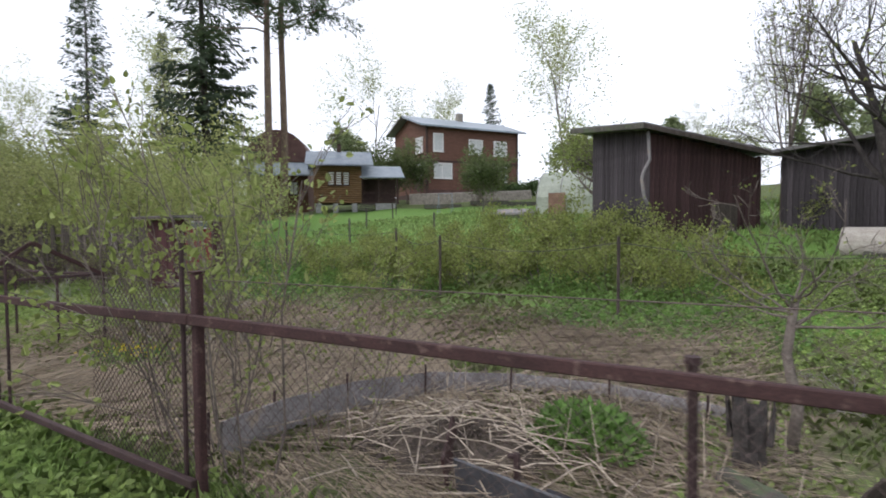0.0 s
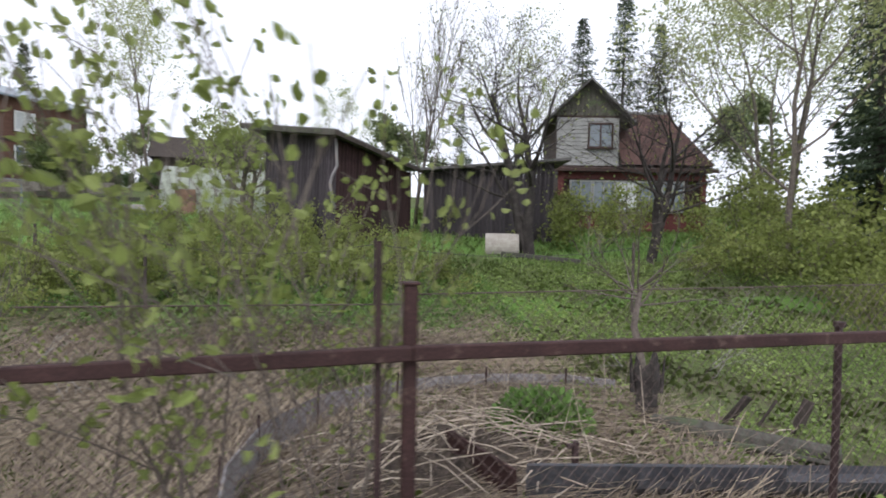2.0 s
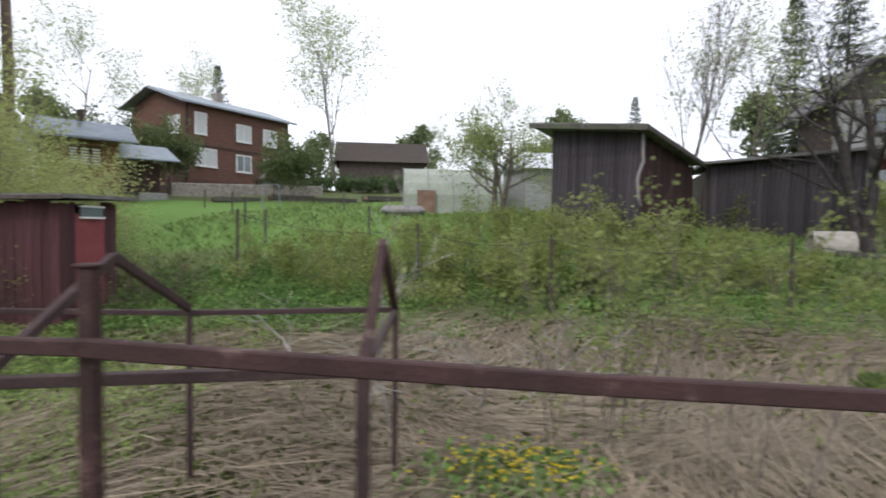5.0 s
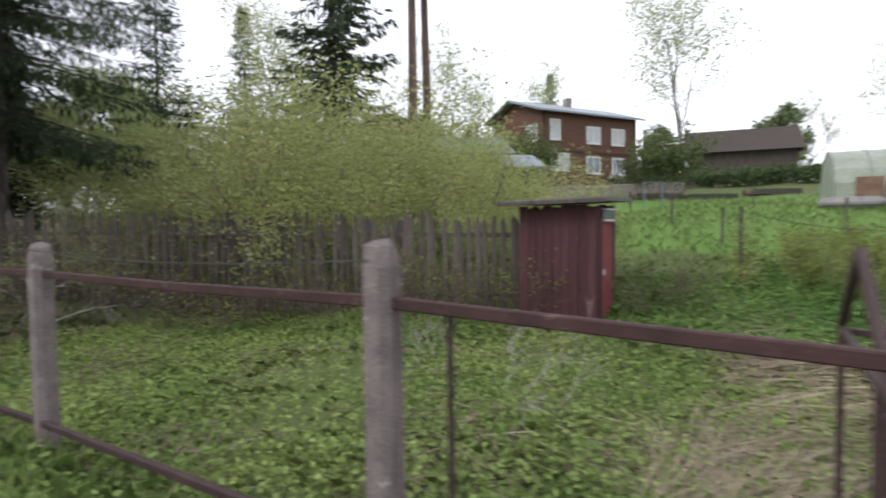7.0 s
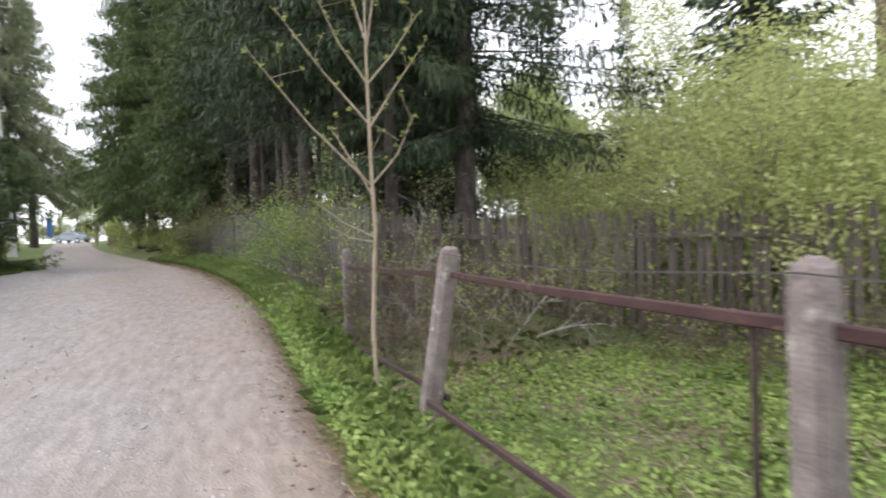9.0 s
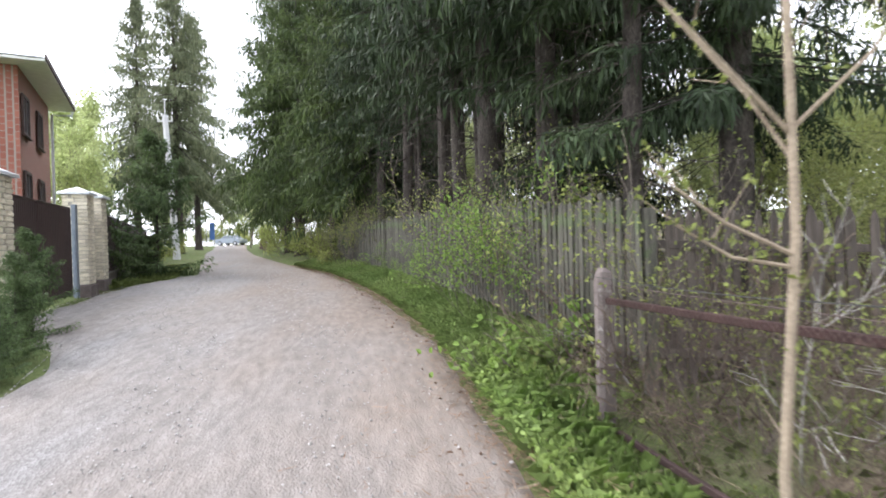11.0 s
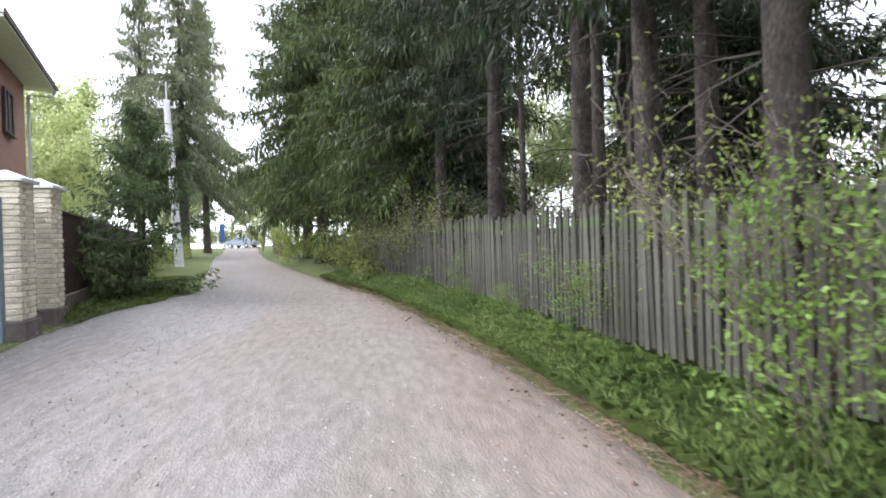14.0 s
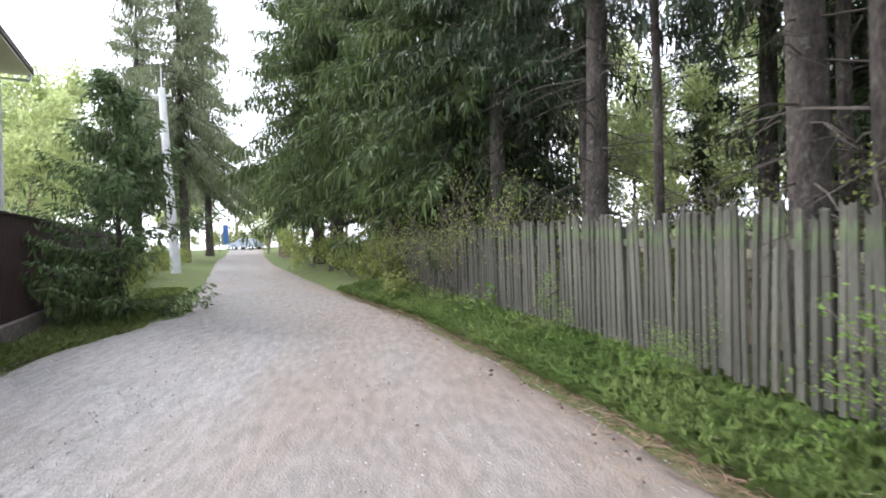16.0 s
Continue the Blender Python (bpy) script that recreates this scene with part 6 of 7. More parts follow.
def umbrella_tree():
    ob = thing("young_apple_tree", "small bare apple tree with pale crooked stem", "apple tree", at(0.12, 5.0))
    w = Wood(83)
    w.g.tube([(0, 0, -0.1), (0.05, -0.03, 0.4), (-0.03, 0.02, 0.8), (0.02, 0.0, 1.24)], [0.05, 0.042, 0.038, 0.03], 7)
    for k in range(11):
        a = 2 * math.pi * k / 11 + w.r.uniform(-0.3, 0.3)
        w.grow((0.0, 0.0, 1.0 + 0.022 * k), (math.cos(a), math.sin(a), w.r.uniform(-0.25, 1.1)), w.r.uniform(0.7, 1.15), 0.012, 2, 0.75, 0.15, 4, 0.2, 0.5, 0.3, 0.003)
    part("trunk", w.g, TWIG, ob, smooth=True)
    part("leaf_buds", array_mesh("leaf_buds", *w.leaves(260, 0.03, 0.02, 84), BUSHLEAF), BUSHLEAF, ob)


umbrella_tree()
BARE = stem_bush("bare pale grey shrub with crooked spreading branches", -7.9, 6.4, 83, 1.9, 3.0, 5, GREYTWIG, BUSHLEAF, 60, 0.05, "bare shrubs", 0.03, 0.022, 0.75, 5)
for x, y, t, s in ((1.6, 6.6, 20, 0.6), (-13.6, 5.2, 140, 0.5), (-14.6, 6.6, 250, 0.45), (-22.1, 4.0, 60, 0.9)):
    placed(BARE, x, y, t, s)
HEDGEROW = stem_bush("tangled leafy hedgerow shrub in pale spring green", -23.0, 3.25, 85, 2.0, 1.2, 12, TWIG, BUSHLEAF, 1300, 0.046, "fence shrubs", 0.09)
for x, y, t, s in ((-22.0, 3.3, 90, 0.75), (-24.9, 2.7, 200, 0.9), (-26.0, 2.75, 300, 1.15), (-27.3, 2.7, 40, 1.0), (-21.4, 5.6, 10, 0.9), (-22.6, 6.6, 170, 1.0), (-19.4, 8.4, 100, 0.7), (-16.8, 8.6, 240, 0.65), (-34.6, 1.6, 130, 1.05), (-36.4, 0.9, 220, 1.1), (-38.0, 0.0, 50, 0.95), (-39.8, -0.5, 10, 1.0), (-37.2, 0.2, 80, 0.8), (-32.0, 3.2, 80, 1.1), (-29.3, 3.3, 150, 1.0)):
    placed(HEDGEROW, x, y, t, s)
BRUSH = stem_bush("tangled brown brushwood with a few opening leaves", -16.2, 8.3, 91, 1.25, 1.3, 15, BRUSHTWIG, BUSHLEAF, 420, 0.045, "brushwood", 0.1, 0.008, 0.6, 6)
for x, y, t, s in ((-15.1, 8.7, 40, 0.9), (-17.4, 7.9, 100, 1.0), (-18.7, 7.6, 160, 0.95), (-20.0, 7.0, 220, 1.05), (-21.2, 6.3, 280, 1.0), (-22.1, 5.2, 340, 1.0), (-22.0, 3.9, 20, 1.05), (-21.3, 3.1, 80, 0.95), (-12.6, 9.9, 130, 0.75), (-22.9, 3.4, 200, 1.2)):
    placed(BRUSH, x, y, t, s)
SPRIG = stem_bush("young maple seedlings with large bright green leaves", -23.3, 2.1, 87, 0.7, 0.7, 7, TWIG, MAPLE, 240, 0.085, "seedlings", 0.09, 0.006)
for x, y, t, s in ((-35.2, 1.0, 0, 0.8), (-30.9, 1.35, 90, 0.45), (-29.2, 1.55, 10, 0.4)):
    placed(SPRIG, x, y, t, s)

ROWAN = stem_bush("young rowan shoots with fine bright green leaves", -26.2, 2.15, 89, 1.6, 0.8, 6, TWIG, MAPLE, 1300, 0.05, "rowan shoots", 0.09, 0.006)
for x, y, t, s in ((-24.5, 2.3, 160, 1.2), (-27.7, 2.1, 120, 0.8), (-25.6, 2.2, 310, 1.0), (-28.6, 2.0, 250, 0.7), (-24.6, 2.3, 60, 0.75), (-33.2, 1.2, 20, 0.5), (-30.4, 1.5, 200, 0.4)):
    placed(ROWAN, x, y, t, s)


def sapling():
    ob = thing("sapling", "thin pale bare sapling with opening buds", "young tree", pose(-20.2, 2.16, -0.02))
    g, r = Geo(), random.Random(5)
    rt = Vector((0.39, 0.92, 0))
    bud = []

    def limb(u0, z0, u1, z1, r0, r1, off=0.0):
        p, q = rt * u0 + Vector((0, 0, z0)), rt * u1 + Vector((off, 0, z1))
        m = p.lerp(q, 0.5) + Vector((r.gauss(0, 0.03), r.gauss(0, 0.03), -0.05))
        g.tube([p, m, q], [r0, (r0 + r1) / 2, r1], 6)
        for t in (0.35, 0.55, 0.75, 0.9, 1.0):
            bud.append(tuple(p.lerp(q, t)))
        for _ in range(2):
            s = p.lerp(q, r.uniform(0.5, 0.95))
            e = s + Vector((r.gauss(0, 0.15), r.gauss(0, 0.15), r.uniform(0.08, 0.25)))
            g.tube([s, e], [0.004, 0.002], 3)
            bud.append(tuple(e))

    limb(0, -0.3, 0.02, 1.7, 0.026, 0.021)
    limb(0.02, 1.7, -0.01, 3.2, 0.021, 0.016)
    limb(-0.01, 3.2, 0.02, 4.9, 0.015, 0.006)
    for a in ((0.01, 2.12, -1.25, 3.42), (0, 2.75, -0.93, 4.0), (-0.01, 3.17, -0.55, 4.1), (0.0, 3.55, -0.32, 4.7), (0.0, 3.55, 0.3, 4.8), (0, 2.72, 0.62, 3.6), (0, 3.17, 0.62, 3.95), (0.02, 2.0, -0.35, 2.75), (0.02, 2.15, 0.4, 2.8), (0.02, 1.55, -0.5, 1.75), (0.02, 1.6, -0.65, 2.0)):
        limb(*a, 0.012, 0.004, r.gauss(0, 0.2))
    part("stem", g, PALETWIG, ob)
    nr = np.random.default_rng(4)
    P = np.repeat(np.array(bud), 5, 0) + nr.normal(0, 0.012, (len(bud) * 5, 3))
    buds = part("buds", array_mesh("buds", *quads_at(P, nr.normal(0, 1, P.shape) + np.array([0, 0, 0.6]), 0.045, 0.025, nr), BUSHLEAF), BUSHLEAF, ob)
    tagged(buds, "tiny opening leaf buds on the twig ends", kind="stuff")


sapling()


def compost_bed():
    ob = thing("bed_edging", "low curved edging of grey sheet round a weedy bed", "edging")
    line = [(-3.75, 2.7), (-3.8, 3.4), (-3.65, 4.2), (-3.2, 4.95), (-2.4, 5.4), (-1.4, 5.55), (-0.5, 5.45), (0.0, 5.2)]
    for k, ((x0, y0), (x1, y1)) in enumerate(zip(line, line[1:])):
        g = Geo()
        h0, h1 = 0.32 - 0.02 * k, 0.32 - 0.02 * (k + 1)
        g.add([(x0, y0, -0.3), (x1, y1, -0.3), (x1 + 0.02, y1 + 0.05, -0.2 + h1), (x0 + 0.02, y0 + 0.05, -0.2 + h0), (x0 + 0.02, y0 + 0.02, -0.3), (x1 + 0.02, y1 + 0.02, -0.3), (x1 + 0.035, y1 + 0.07, -0.2 + h1), (x0 + 0.035, y0 + 0.07, -0.2 + h0)], [(0, 1, 2, 3), (5, 4, 7, 6), (3, 2, 6, 7)])
        part("sheet", g, FELT, ob)
        m = net((x0 - 0.02, y0 - 0.03), (x1 - 0.02, y1 - 0.03), -0.25, -0.2 + h0 + 0.03, 0.055, 0.002)
        part("netting", m, MESHWIRE, ob)
        part("stake", Geo().tube([(x0, y0 - 0.04, -0.3), (x0 + 0.01, y0 - 0.04, -0.1 + h0)], 0.012, 5), RUSTDARK, ob)
    heap = thing("compost_heap", "heap of dark compost under dry stalks", "compost heap")
    nr = np.random.default_rng(9)
    n = 26
    a, q = np.meshgrid(np.linspace(0, 2 * math.pi, n, endpoint=False), np.linspace(0.02, 1, 10))
    X, Y = -2.1 + 1.25 * q * np.cos(a), 3.95 + 0.95 * q * np.sin(a)
    Z = -0.3 + 0.24 * (1 - q ** 2) + nr.normal(0, 0.03, q.shape)
    V = np.stack([X, Y, Z], -1).reshape(-1, 3)
    F = np.array([(i * n + j, i * n + (j + 1) % n, (i + 1) * n + (j + 1) % n, (i + 1) * n + j) for i in range(9) for j in range(n)])
    part("mound", array_mesh("mound", V, F, SOIL), SOIL, heap)
    part("torn_sheet", Geo().box((0, 0, 0), (1.75, 0.025, 0.36), pose(-1.0, 3.02, -0.1, 8, 0, -12), 0.008), FILMGREY, heap, "dark torn plastic sheet")
    part("rusty_panel", Geo().box((0, 0, 0), (0.75, 0.02, 0.32), pose(-2.08, 3.52, -0.08, 8, 4, -66), 0.005), RUST, heap, "rusty tin panel")
    r = random.Random(12)
    g = Geo()
    for _ in range(130):
        x, y = r.gauss(-2.0, 0.75), r.gauss(3.9, 0.5)
        z = hz(x, y) + 0.04 + max(0, 0.24 - 0.2 * math.hypot(x + 2.1, y - 3.9)) + r.uniform(0, 0.08)
        a, ln, tl = r.uniform(0, 6.28), r.uniform(0.25, 0.9), r.gauss(0, 0.18)
        d = Vector((math.cos(a), math.sin(a), tl)) * ln / 2
        p = Vector((x, y, z))
        g.tube([p - d, p + Vector((0, 0, r.uniform(0.01, 0.05))), p + d], [0.006, 0.006, 0.003], 4)
    for _ in range(40):
        x, y = r.uniform(-3.3, 0.2), r.uniform(3.2, 5.3)
        g.tube([(x, y, -0.25), (x + r.gauss(0, 0.06), y + r.gauss(0, 0.06), r.uniform(0.05, 0.45))], [0.006, 0.003], 4)
    me = g.mesh("dry_stalks", STICK)
    stuff("dry_stalks", me, "loose pale dry weed stalks over the compost", "stalks")


compost_bed()


def stump_and_log():
    r = random.Random(2)
    ob = thing("tree_stump", "split rotten tree stump with torn top", "stump", pose(-0.14, 4.42, -0.25))
    vs, n = [], 12
    lev = ((0, 0.17), (0.1, 0.12), (0.3, 0.1), (0.5, 0.125), (0.62, 0.105))
    for i, (z, q) in enumerate(lev):
        for j in range(n):
            a = 2 * math.pi * j / n
            e = q * (1 + 0.22 * noise.noise((math.cos(a) * 2, math.sin(a) * 2, z * 3)))
            vs.append((e * math.cos(a), e * math.sin(a), z + (r.uniform(-0.1, 0.12) if i == 4 else 0)))
    fs = [(i * n + j, i * n + (j + 1) % n, (i + 1) * n + (j + 1) % n, (i + 1) * n + j) for i in range(4) for j in range(n)]
    vs.append((0, 0, 0.45))
    fs += [(4 * n + j, 4 * n + (j + 1) % n, 5 * n) for j in range(n)]
    part("trunk", Geo().add(vs, fs), APPLEBARK, ob)
    for k in range(7):
        a = r.uniform(0, 6.28)
        part("splinter", Geo().tube([(0.13 * math.cos(a), 0.13 * math.sin(a), 0.35), (0.16 * math.cos(a), 0.16 * math.sin(a), r.uniform(0.6, 0.78))], [0.025, 0.006], 5), APPLEBARK, ob)
    lg = thing("log", "grey fallen log with peeling bark", "log")
    p, q = Vector((-0.28, 4.1, -0.08)), Vector((0.75, 3.2, -0.1))
    part("trunk", Geo().tube([p, p.lerp(q, 0.3) + Vector((0, 0, 0.015)), p.lerp(q, 0.7), q], [0.085, 0.09, 0.088, 0.08], 10), OLDWOOD, lg, smooth=False)
    part("end_grain", Geo().tube([p + Vector((-0.012, 0.01, 0)), p], 0.07, 10), OLDWOOD, lg)
    lg2 = thing("branch", "thin pale fallen branch beside the log", "branch")
    part("limb", Geo().tube([(-0.25, 3.75, -0.12), (0.2, 3.45, -0.08), (0.75, 3.0, -0.12)], [0.03, 0.028, 0.015], 6), OLDWOOD, lg2)
    for x, y, rx, rz, h, name in ((0.35, 4.15, 28, 20, 0.55, "a"), (0.6, 4.0, 30, 50, 0.5, "b"), (1.0, 3.9, 5, 0, 0.45, "c")):
        b = thing("plank", "weathered grey plank end leaning among weeds", "plank", pose(x, y, -0.3, rx, 20, rz), "leaning planks")
        part("board", Geo().box((0, 0, h / 2), (0.13, 0.025, h), bevel=0.006), DARKWOOD, b)
    st = thing("stake", "short rusty steel stake with a bolt", "stake", pose(-1.45, 3.3, -0.3))
    part("rod", Geo().box((0, 0, 0.22), (0.04, 0.04, 0.46), bevel=0.005), RUSTDARK, st)
    part("bolt", Geo().box((-0.04, 0, 0.42), (0.06, 0.03, 0.03), bevel=0.005), RUSTDARK, st)
    tr = thing("trough", "old black half-pipe trough lying in the grass", "trough")
    g = Geo()
    a, b = Vector((-1.2, 3.05, -0.12)), Vector((0.9, 2.55, -0.1))
    for sg in (0.14, 0.125):
        vs = []
        for e in (a, b):
            for k in range(9):
                t = math.pi * k / 8
                vs.append((e.x, e.y + sg * math.cos(t), e.z - sg * math.sin(t) + 0.14))
        g.add(vs, [(k, k + 1, 10 + k, 9 + k) for k in range(8)])
    part("shell", g, FILMGREY, tr)
    ring = thing("concrete_ring", "pale concrete well ring lying on its side", "concrete ring")
    c = Vector((1.75, 14.0, hz(1.75, 14.0) + 0.2))
    ax = Vector((0.95, -0.3, 0))
    up, sd = Vector((0, 0, 1)), Vector((0.3, 0.95, 0))
    vs, n = [], 24
    for o, q in ((-0.45, 0.36), (0.45, 0.36), (0.45, 0.29), (-0.45, 0.29)):
        vs += [tuple(c + ax * o + up * (q * math.sin(2 * math.pi * j / n)) + sd * (q * math.cos(2 * math.pi * j / n))) for j in range(n)]
    part("shell", Geo().add(vs, [(i * n + j, i * n + (j + 1) % n, ((i + 1) % 4) * n + (j + 1) % n, ((i + 1) % 4) * n + j) for i in range(4) for j in range(n)]), MORTAR, ring, smooth=False)
    beam = thing("timber", "grey timber lying before the shed", "timber")
    part("beam", Geo().beam((1.6, 13.6, hz(1.6, 13.6) + 0.08), (3.6, 13.0, hz(3.6, 13.0) + 0.08), 0.16, 0.14, 0.02), OLDWOOD, beam)


stump_and_log()


# garden posts, wire and beds on the lawn
wire_fence = thing("wire_fence", "sagging wire strung on thin garden posts", "fence")
gp = [(2.6, 9.0, 1.35), (-2.2, 9.4, 1.35), (-6.0, 9.9, 1.35), (-8.35, 11.6, 1.5), (-11.77, 11.06, 1.75)]
for x, y, z in gp:
    part("post", Geo().tube([(x, y, hz(x, y) - 0.2), (x, y, z + 0.1)], 0.028, 6), DARKWOOD, wire_fence)
for (a, b) in zip(gp, gp[1:]):
    part("wire", Geo().tube([Vector(a).lerp(Vector(b), t) + Vector((0, 0, -0.2 * 4 * t * (1 - t))) for t in (0, 0.2, 0.4, 0.6, 0.8, 1)], 0.006, 4), WIRE, wire_fence)
for x, y in ((-9.9, 16.0), (-12.3, 14.4), (-13.8, 17.2), (-16.0, 22.0), (-12.0, 24.0), (-19.0, 26.5)):
    p = thing("garden_post", "thin grey post standing on the lawn", "post", at(x, y), "garden posts")
    part("pole", Geo().tube([(0, 0, -0.2), (0, 0, 0.85)], 0.035, 6), OLDWOOD, p)


def swing_frame():
    ob = thing("swing", "pale steel tube swing frame on the lawn", "swing", at(-16.2, 27.5, 20, 0.8))
    for x in (-0.5, 0.5):
        for y in (-0.5, 0.5):
            part("leg", Geo().tube([(x, y, -0.05), (x, 0, 1.5)], 0.02, 6), BLUEPIPE, ob)
    part("bar", Geo().tube([(-0.5, 0, 1.5), (0.5, 0, 1.5)], 0.02, 6), BLUEPIPE, ob)
    part("seat", Geo().box((0, 0, 0.45), (0.4, 0.2, 0.03), bevel=0.01), BED, ob)


swing_frame()
for k in range(4):
    x, y = -20.5 + 3.0 * k, 34.5 + 1.5 * (k % 2)
    bd = thing("garden_bed", "raised garden bed of brown soil edged with boards", "garden bed", at(x, y, 30), "garden beds")
    part("soil", Geo().box((0, 0, 0.1), (2.6, 0.9, 0.25), bevel=0.05), BED, bd)
    for yy in (-0.5, 0.5):
        part("edge_board", Geo().box((0, yy, 0.13), (2.7, 0.04, 0.3), bevel=0.005), OLDWOOD, bd)
wallob = thing("retaining_wall", "low rubble retaining wall below the brown house", "wall")
part("stonework", Geo().beam((-27.0, 39.8, 3.9), (-17.0, 43.0, 4.0), 0.5, 1.1, 0.05), STONE, wallob)
mat_pile = thing("sheet_pile", "pale heap of folded sheeting on the lawn", "sheeting", at(-9.3, 21.5))
part("folds", Geo().box((0, 0, 0.2), (1.7, 0.8, 0.4), bevel=0.16), FELT, mat_pile)

# ---- loose cover: straw, grass, herbs, gravel ----
def spots(x0, x1, y0, y1, n, r, want=None):
    """Random ground points, kept where want(x, y) is above a random number."""
    x, y = r.uniform(x0, x1, n), r.uniform(y0, y1, n)
    ok = np.ones(n, bool) if want is None else want(x, y) > r.uniform(0, 1, n)
    x, y = x[ok], y[ok]
    return np.stack([x, y, height(x, y) - 0.01], 1)


def patchy(x, y, s, seed, lo=0.42, hi=0.6):
    v = np.sin(x * s + seed) * np.cos(y * s * 1.3 + seed * 2) + 0.6 * np.sin(x * s * 2.3 + y * s * 1.7 + seed) + 0.4 * np.cos(x * s * 4.1 - y * s * 3.7)
    return np.clip((0.5 + v * 0.25 - lo) / (hi - lo), 0, 1)


def lawn_cover():
    r = np.random.default_rng(101)
    strawy = lambda x, y: (0.3 + 0.7 * patchy(x, y, 0.9, 1.0, 0.3, 0.55)) * np.exp(-np.clip(y - 8.7, 0, 9) / 0.7)
    P = spots(-12.0, -0.2, 2.3, 10, 60000, r, strawy)
    stuff("straw", array_mesh("straw", *lying(P, r, 0.3, 1.0, 0.009, 0.45), STRAW), "flattened dry straw over the garden ground", "straw")
    P = spots(-23.5, -12.0, 2.6, 8.8, 26000, r, lambda x, y: 0.7 * patchy(x, y, 1.1, 3.0, 0.5, 0.75))
    stuff("straw", array_mesh("straw", *lying(P, r, 0.15, 0.5, 0.009), STRAW), "wisps of dry straw among green herbs", "straw")
    P = spots(-24.0, 10.0, 2.2, 13, 70000, r, lambda x, y: 0.12 + 0.88 * patchy(x, y, 0.7, 5.0, 0.4, 0.65))
    stuff("grass", array_mesh("grass", *blades(P, r.uniform(0.05, 0.17, len(P)), r.uniform(0.004, 0.009, len(P)), r.uniform(0.2, 1.3, len(P)), r), GRASSBLADE), "short uneven spring grass", "grass")
    P = spots(-16, 12, 12, 34, 26000, r, lambda x, y: np.clip(1.2 - (y - 12) / 26, 0.15, 1))
    stuff("grass", array_mesh("grass", *blades(P, r.uniform(0.1, 0.25, len(P)), r.uniform(0.015, 0.03, len(P)), r.uniform(0.1, 0.9, len(P)), r), VERGE), "bright green mown lawn grass", "grass")


def herb_cover():
    r = np.random.default_rng(103)
    for area, n, size, want, label in (((-21, -10.2, 2.5, 9.5), 52000, 0.06, lambda x, y: 0.3 + 0.7 * patchy(x, y, 0.8, 2.0, 0.28, 0.5), "bright low ground-elder leaves"), ((-0.6, 9.5, 3.2, 13.0), 52000, 0.06, lambda x, y: 0.9 * patchy(x, y, 0.6, 4.0, 0.25, 0.5), "bright low ground-elder leaves"), ((-12, 0.5, 8.3, 12.5), 34000, 0.07, lambda x, y: patchy(x, y, 0.8, 6.0, 0.35, 0.55), "lush green herbs under the bushes"), ((-13.8, -9.0, 8.6, 11.8), 9000, 0.07, None, "nettles beside the outhouse")):
        P = spots(*area, n, r, want)
        P[:, 2] += r.uniform(0.01, 0.13, len(P))
        d = r.normal(0, 1, P.shape)
        d[:, 2] = np.abs(d[:, 2]) * 0.15
        stuff("ground_herbs", array_mesh("ground_herbs", *quads_at(P, d, r.uniform(0.6, 1.3, len(P)) * size, r.uniform(0.6, 1.1, len(P)) * size * 0.8, r), HERB if "elder" in label else NETTLE), label, "herbs")


def verge_cover():
    r = np.random.default_rng(105)
    x = r.uniform(-23.5, 6, 26000)
    y = lerp(EDGE_R, x) + np.abs(r.normal(0, 0.36, len(x))) - 0.02
    ok = y < 2.6
    P = np.stack([x, y, height(x, y)], 1)[ok]
    P[:, 2] += r.uniform(0, 0.16, len(P))
    d = r.normal(0, 1, P.shape)
    d[:, 2] = np.abs(d[:, 2]) * 0.4
    stuff("verge_herbs", array_mesh("verge_herbs", *quads_at(P, d, r.uniform(0.035, 0.085, len(P)), r.uniform(0.025, 0.055, len(P)), r), HERB), "fresh green herbs along the road verge", "herbs")
    x = np.concatenate([r.uniform(-42, -23.5, 62000), r.uniform(-23.5, 6, 20000)])
    y = lerp(EDGE_R, x) + 0.05 + np.abs(r.normal(0.2, 0.5, len(x)))
    lim = np.where(x < -22.5, lerp(((-42, -0.4), (-37.5, 0.5), (-31.7, 1.6), (-29.7, 1.75), (-25.5, 2.45), (-22, 2.8)), x), 2.3)
    ok = y < lim
    P = np.stack([x, y, height(x, y) - 0.01], 1)[ok]
    n = len(P)
    me = array_mesh("grass", *blades(P, r.uniform(0.07, 0.28, n), r.uniform(0.003, 0.006, n), r.uniform(0.1, 1.0, n), r), VERGE)
    stuff("grass", me, "long bright grass along the fence foot", "grass")
    k = r.integers(0, n, 9000)
    Q = P[k] + r.normal(0, 0.1, (9000, 3)) * np.array([1, 1, 0])
    stuff("straw", array_mesh("straw", *lying(Q, r, 0.15, 0.4, 0.008), STRAW), "dry grass wisps in the verge", "straw")
    x = r.uniform(-44, -33.8, 9000)
    y = np.interp(x, [-44, -36.5, -33.8], [-6.9, -5.3, -5.95]) - np.abs(r.normal(0, 0.4, len(x)))
    P = np.stack([x, y, height(x, y)], 1)
    n = len(P)
    stuff("grass", array_mesh("grass", *blades(P, r.uniform(0.05, 0.2, n), r.uniform(0.006, 0.014, n), r.uniform(0.2, 1.0, n), r), GRASSBLADE), "grass patch at the steel fence", "grass")


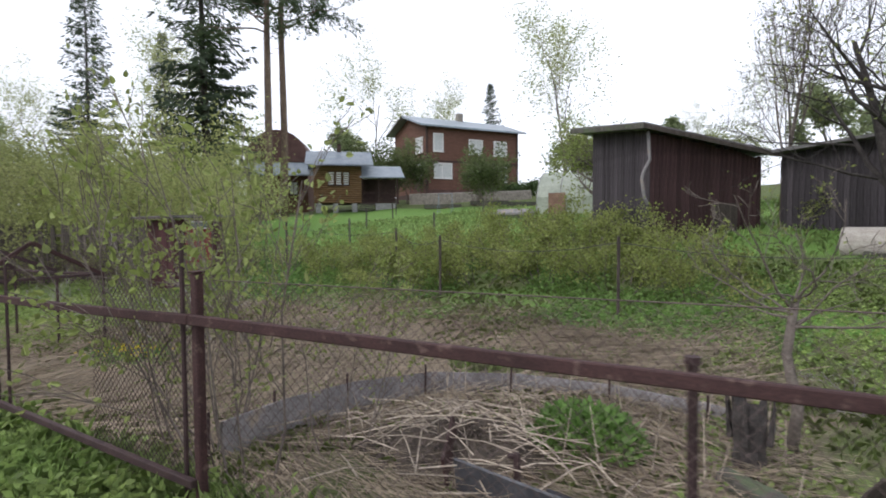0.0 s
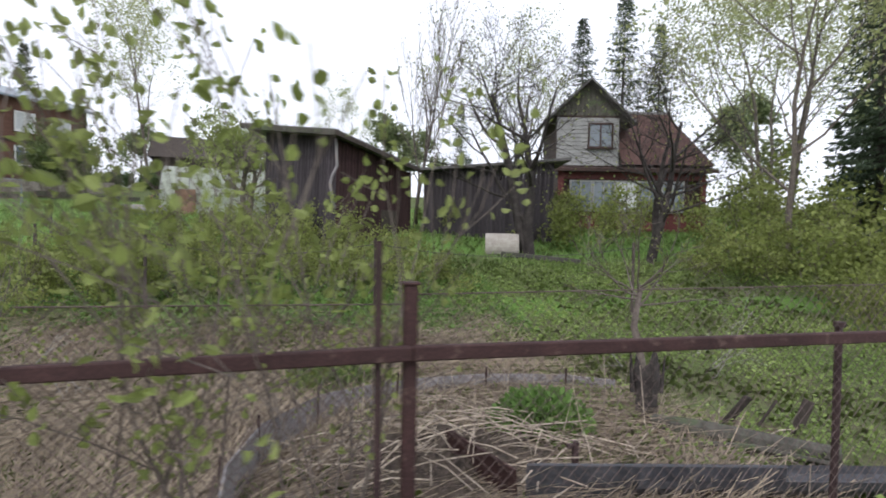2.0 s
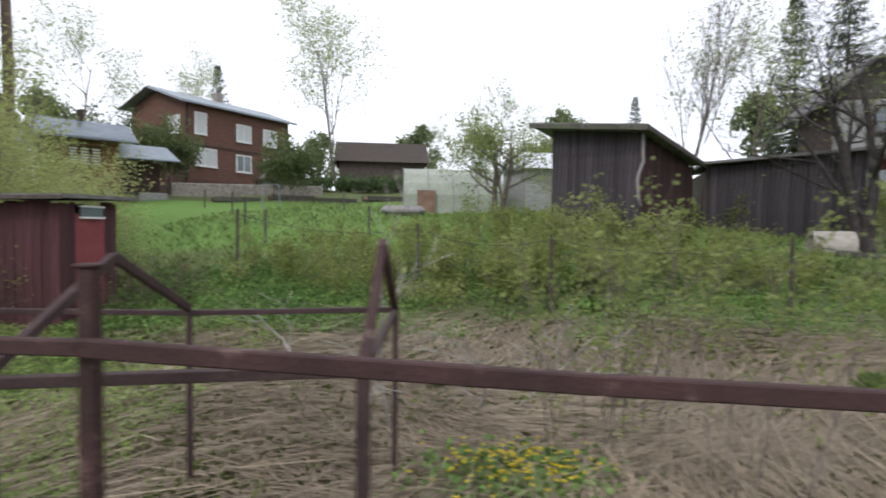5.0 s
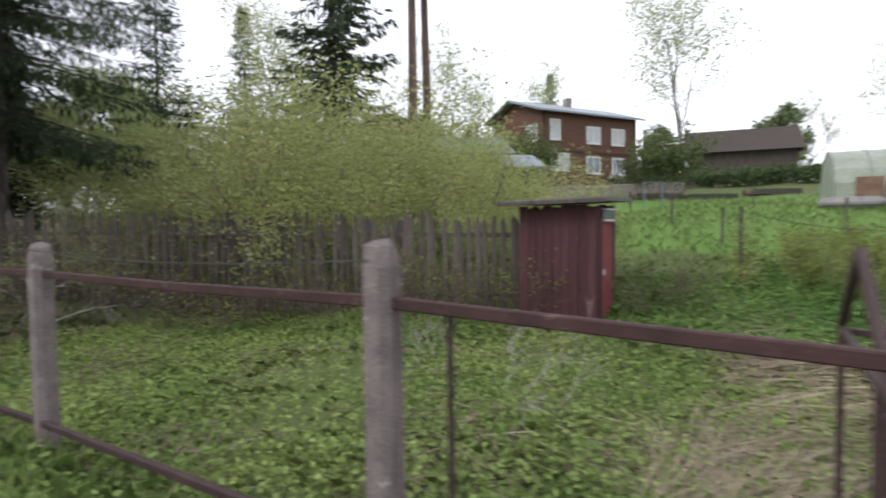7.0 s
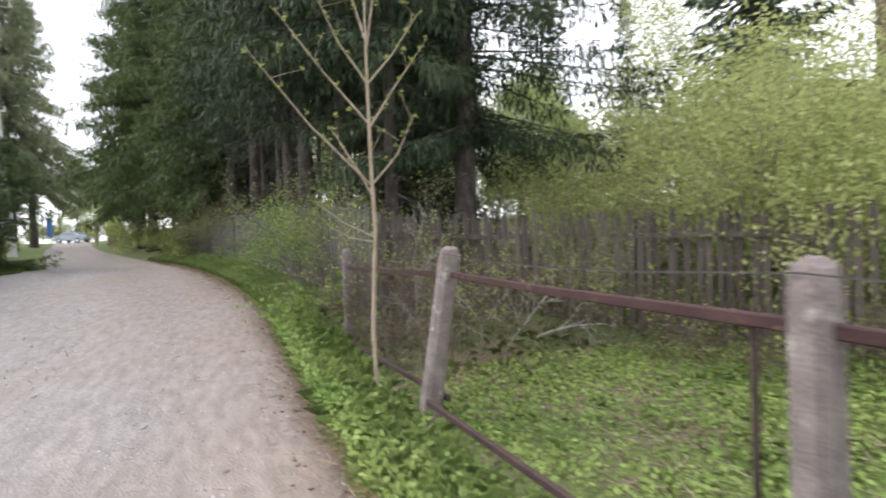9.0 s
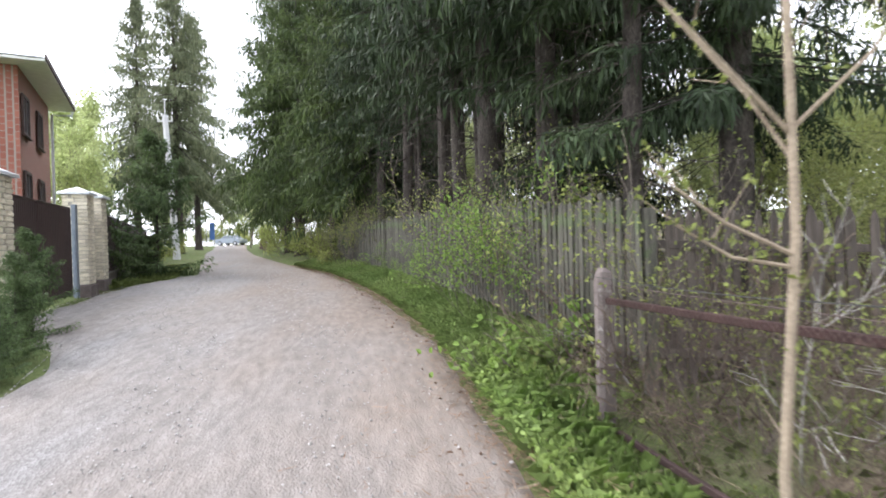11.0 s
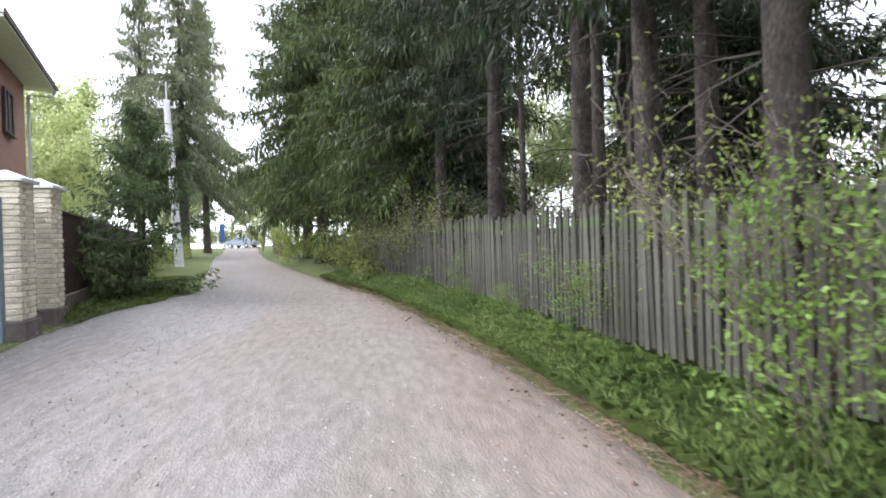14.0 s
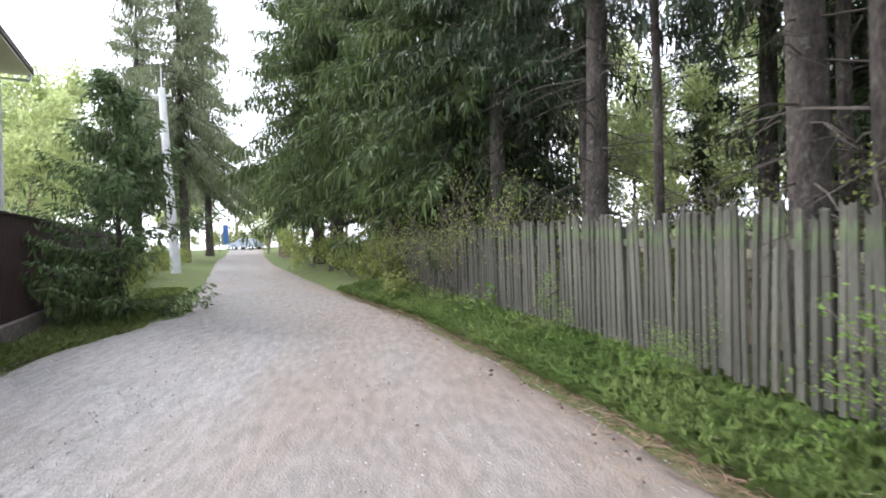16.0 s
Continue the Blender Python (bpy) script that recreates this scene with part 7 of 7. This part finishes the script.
def stones(name, n, where_xy, smin, smax, material, label, category, flat=0.6):
    r = np.random.default_rng(n)
    x, y = where_xy(r, n)
    z = lerp(ROADZ, x) + 0.03
    s = r.uniform(smin, smax, n) * r.uniform(0.6, 1.4, n)
    base = np.array([(1, 0, 0), (0, 1, 0), (-1, 0, 0), (0, -1, 0), (0, 0, 1), (0, 0, -1)], dtype=float)
    V = base[None] * s[:, None, None] * np.stack([r.uniform(0.7, 1.3, n), r.uniform(0.7, 1.3, n), np.full(n, flat)], 1)[:, None, :] + r.normal(0, 0.15, (n, 6, 3)) * s[:, None, None]
    a = r.uniform(0, 6.28, n)
    c, sn = np.cos(a)[:, None], np.sin(a)[:, None]
    V = np.stack([V[..., 0] * c - V[..., 1] * sn, V[..., 0] * sn + V[..., 1] * c, V[..., 2]], -1) + np.stack([x, y, z], 1)[:, None, :]
    tri = np.array([(0, 1, 4), (1, 2, 4), (2, 3, 4), (3, 0, 4), (1, 0, 5), (2, 1, 5), (3, 2, 5), (0, 3, 5)])
    F = (tri[None] + 6 * np.arange(n)[:, None, None]).reshape(-1, 3)
    stuff(name, array_mesh(name, V.reshape(-1, 3), F, material), label, category)


def on_road(r, n):
    x = r.uniform(-38, -14, n)
    u = np.clip(r.normal(0.45, 0.3, n), 0.02, 0.97)
    le, ri = lerp(EDGE_L, x), lerp(EDGE_R, x)
    return x, le + (ri - le) * u


def by_edge(r, n):
    x = r.uniform(-38, -17, n)
    return x, lerp(EDGE_R, x) - np.abs(r.normal(0.1, 0.33, n))


lawn_cover()
herb_cover()
verge_cover()
stones("gravel", 9000, on_road, 0.005, 0.013, GRAVEL, "loose crushed stone scattered on the lane", "gravel")
rl = np.random.default_rng(303)
xl = np.concatenate([rl.uniform(-42, -17, 9000), rl.uniform(-38, -18, 2500)])
yl = lerp(EDGE_R, xl) + np.concatenate([rl.normal(-0.02, 0.16, 9000), -np.abs(rl.normal(0.1, 0.5, 2500))])
Pl = np.stack([xl, yl, np.maximum(height(xl, yl), lerp(ROADZ, xl) + 0.02) - 0.012], 1)
stuff("needle_litter", array_mesh("needle_litter", *lying(Pl, rl, 0.03, 0.14, 0.006), LITTER), "reddish brown spruce litter along the lane edge", "litter")
stones("cones", 420, by_edge, 0.009, 0.021, CONE, "fallen brown cones and litter on the lane edge", "litter", 0.5)
clump = thing("nettle_clump", "rounded clump of young green nettles", "nettles", at(-1.28, 4.3))
nr = np.random.default_rng(8)
n0 = 1500
u0 = nr.normal(0, 1, (n0, 3))
u0 /= np.linalg.norm(u0, axis=1, keepdims=True)
u0[:, 2] = np.abs(u0[:, 2])
P0 = u0 * np.array([0.48, 0.42, 0.38]) * (nr.uniform(0, 1, (n0, 1)) ** 0.35)
part("foliage", array_mesh("foliage", *quads_at(P0, u0 + nr.normal(0, 0.5, u0.shape), nr.uniform(0.05, 0.1, n0), nr.uniform(0.03, 0.055, n0), nr), NETTLE), NETTLE, clump)
for k in range(14):
    a, q = k * 2.4, 0.09 * math.sqrt(k)
    part("stem", Geo().tube([(q * math.cos(a) * 0.6, q * math.sin(a) * 0.6, -0.03), (q * math.cos(a), q * math.sin(a), 0.3)], [0.006, 0.003], 4), NETTLE, clump)
tuft = thing("grass_tuft", "bright green tuft of tall grass", "grass tuft", at(-3.05, 6.15))
P0 = np.concatenate([nr.normal(0, 0.17, (900, 2)), np.zeros((900, 1))], 1)
part("turf", array_mesh("turf", *blades(P0, nr.uniform(0.15, 0.32, 900), 0.008, nr.uniform(0.1, 0.8, 900), nr), VERGE), VERGE, tuft)
flower = thing("marigold_clump", "low leafy clump with yellow flowers", "flowers", at(-7.4, 4.15, 0, 0.75))
P0 = nr.normal(0, 1, (1400, 3)) * np.array([0.42, 0.28, 0.0]) + np.stack([np.zeros(1400), np.zeros(1400), nr.uniform(0.02, 0.22, 1400)], 1)
part("foliage", array_mesh("foliage", *quads_at(P0, nr.normal(0, 1, P0.shape) * np.array([1, 1, 0.3]), 0.08, 0.07, nr), NETTLE), NETTLE, flower)
P0 = nr.normal(0, 1, (150, 3)) * np.array([0.36, 0.24, 0.0]) + np.stack([np.zeros(150), np.zeros(150), nr.uniform(0.2, 0.28, 150)], 1)
P1 = np.repeat(P0, 5, 0)
part("petals", array_mesh("petals", *quads_at(P1, nr.normal(0, 1, P1.shape) * np.array([1, 1, 0.25]), 0.026, 0.024, nr), PETAL), PETAL, flower)

# ---- picket fences, board by board ----
picket_fence("weathered grey-green picket fence along the lane", ((-22.45, 2.72), (-25.5, 2.32), (-29.7, 1.66), (-31.68, 1.48), (-34.2, 1.05), (-37.5, 0.4), (-40.5, -0.3)), (2.03, 2.2, 2.32, 2.35, 2.4, 2.42, 2.42), (0.62, 0.78, 0.95, 0.97, 1.0, 1.03, 1.06), 0.094, 0.064, OLDWOOD, 301, 0.015, OLDWOOD)
picket_fence("old dark picket fence behind the outhouse", ((-14.95, 9.5), (-18.0, 8.5), (-21.4, 7.2), (-23.1, 4.6), (-22.7, 2.95)), (1.75, 1.8, 1.85, 1.9, 1.95), (-0.05, -0.08, -0.06, 0.05, 0.3), 0.15, 0.095, BACKWOOD, 302, 0.05, BACKWOOD)
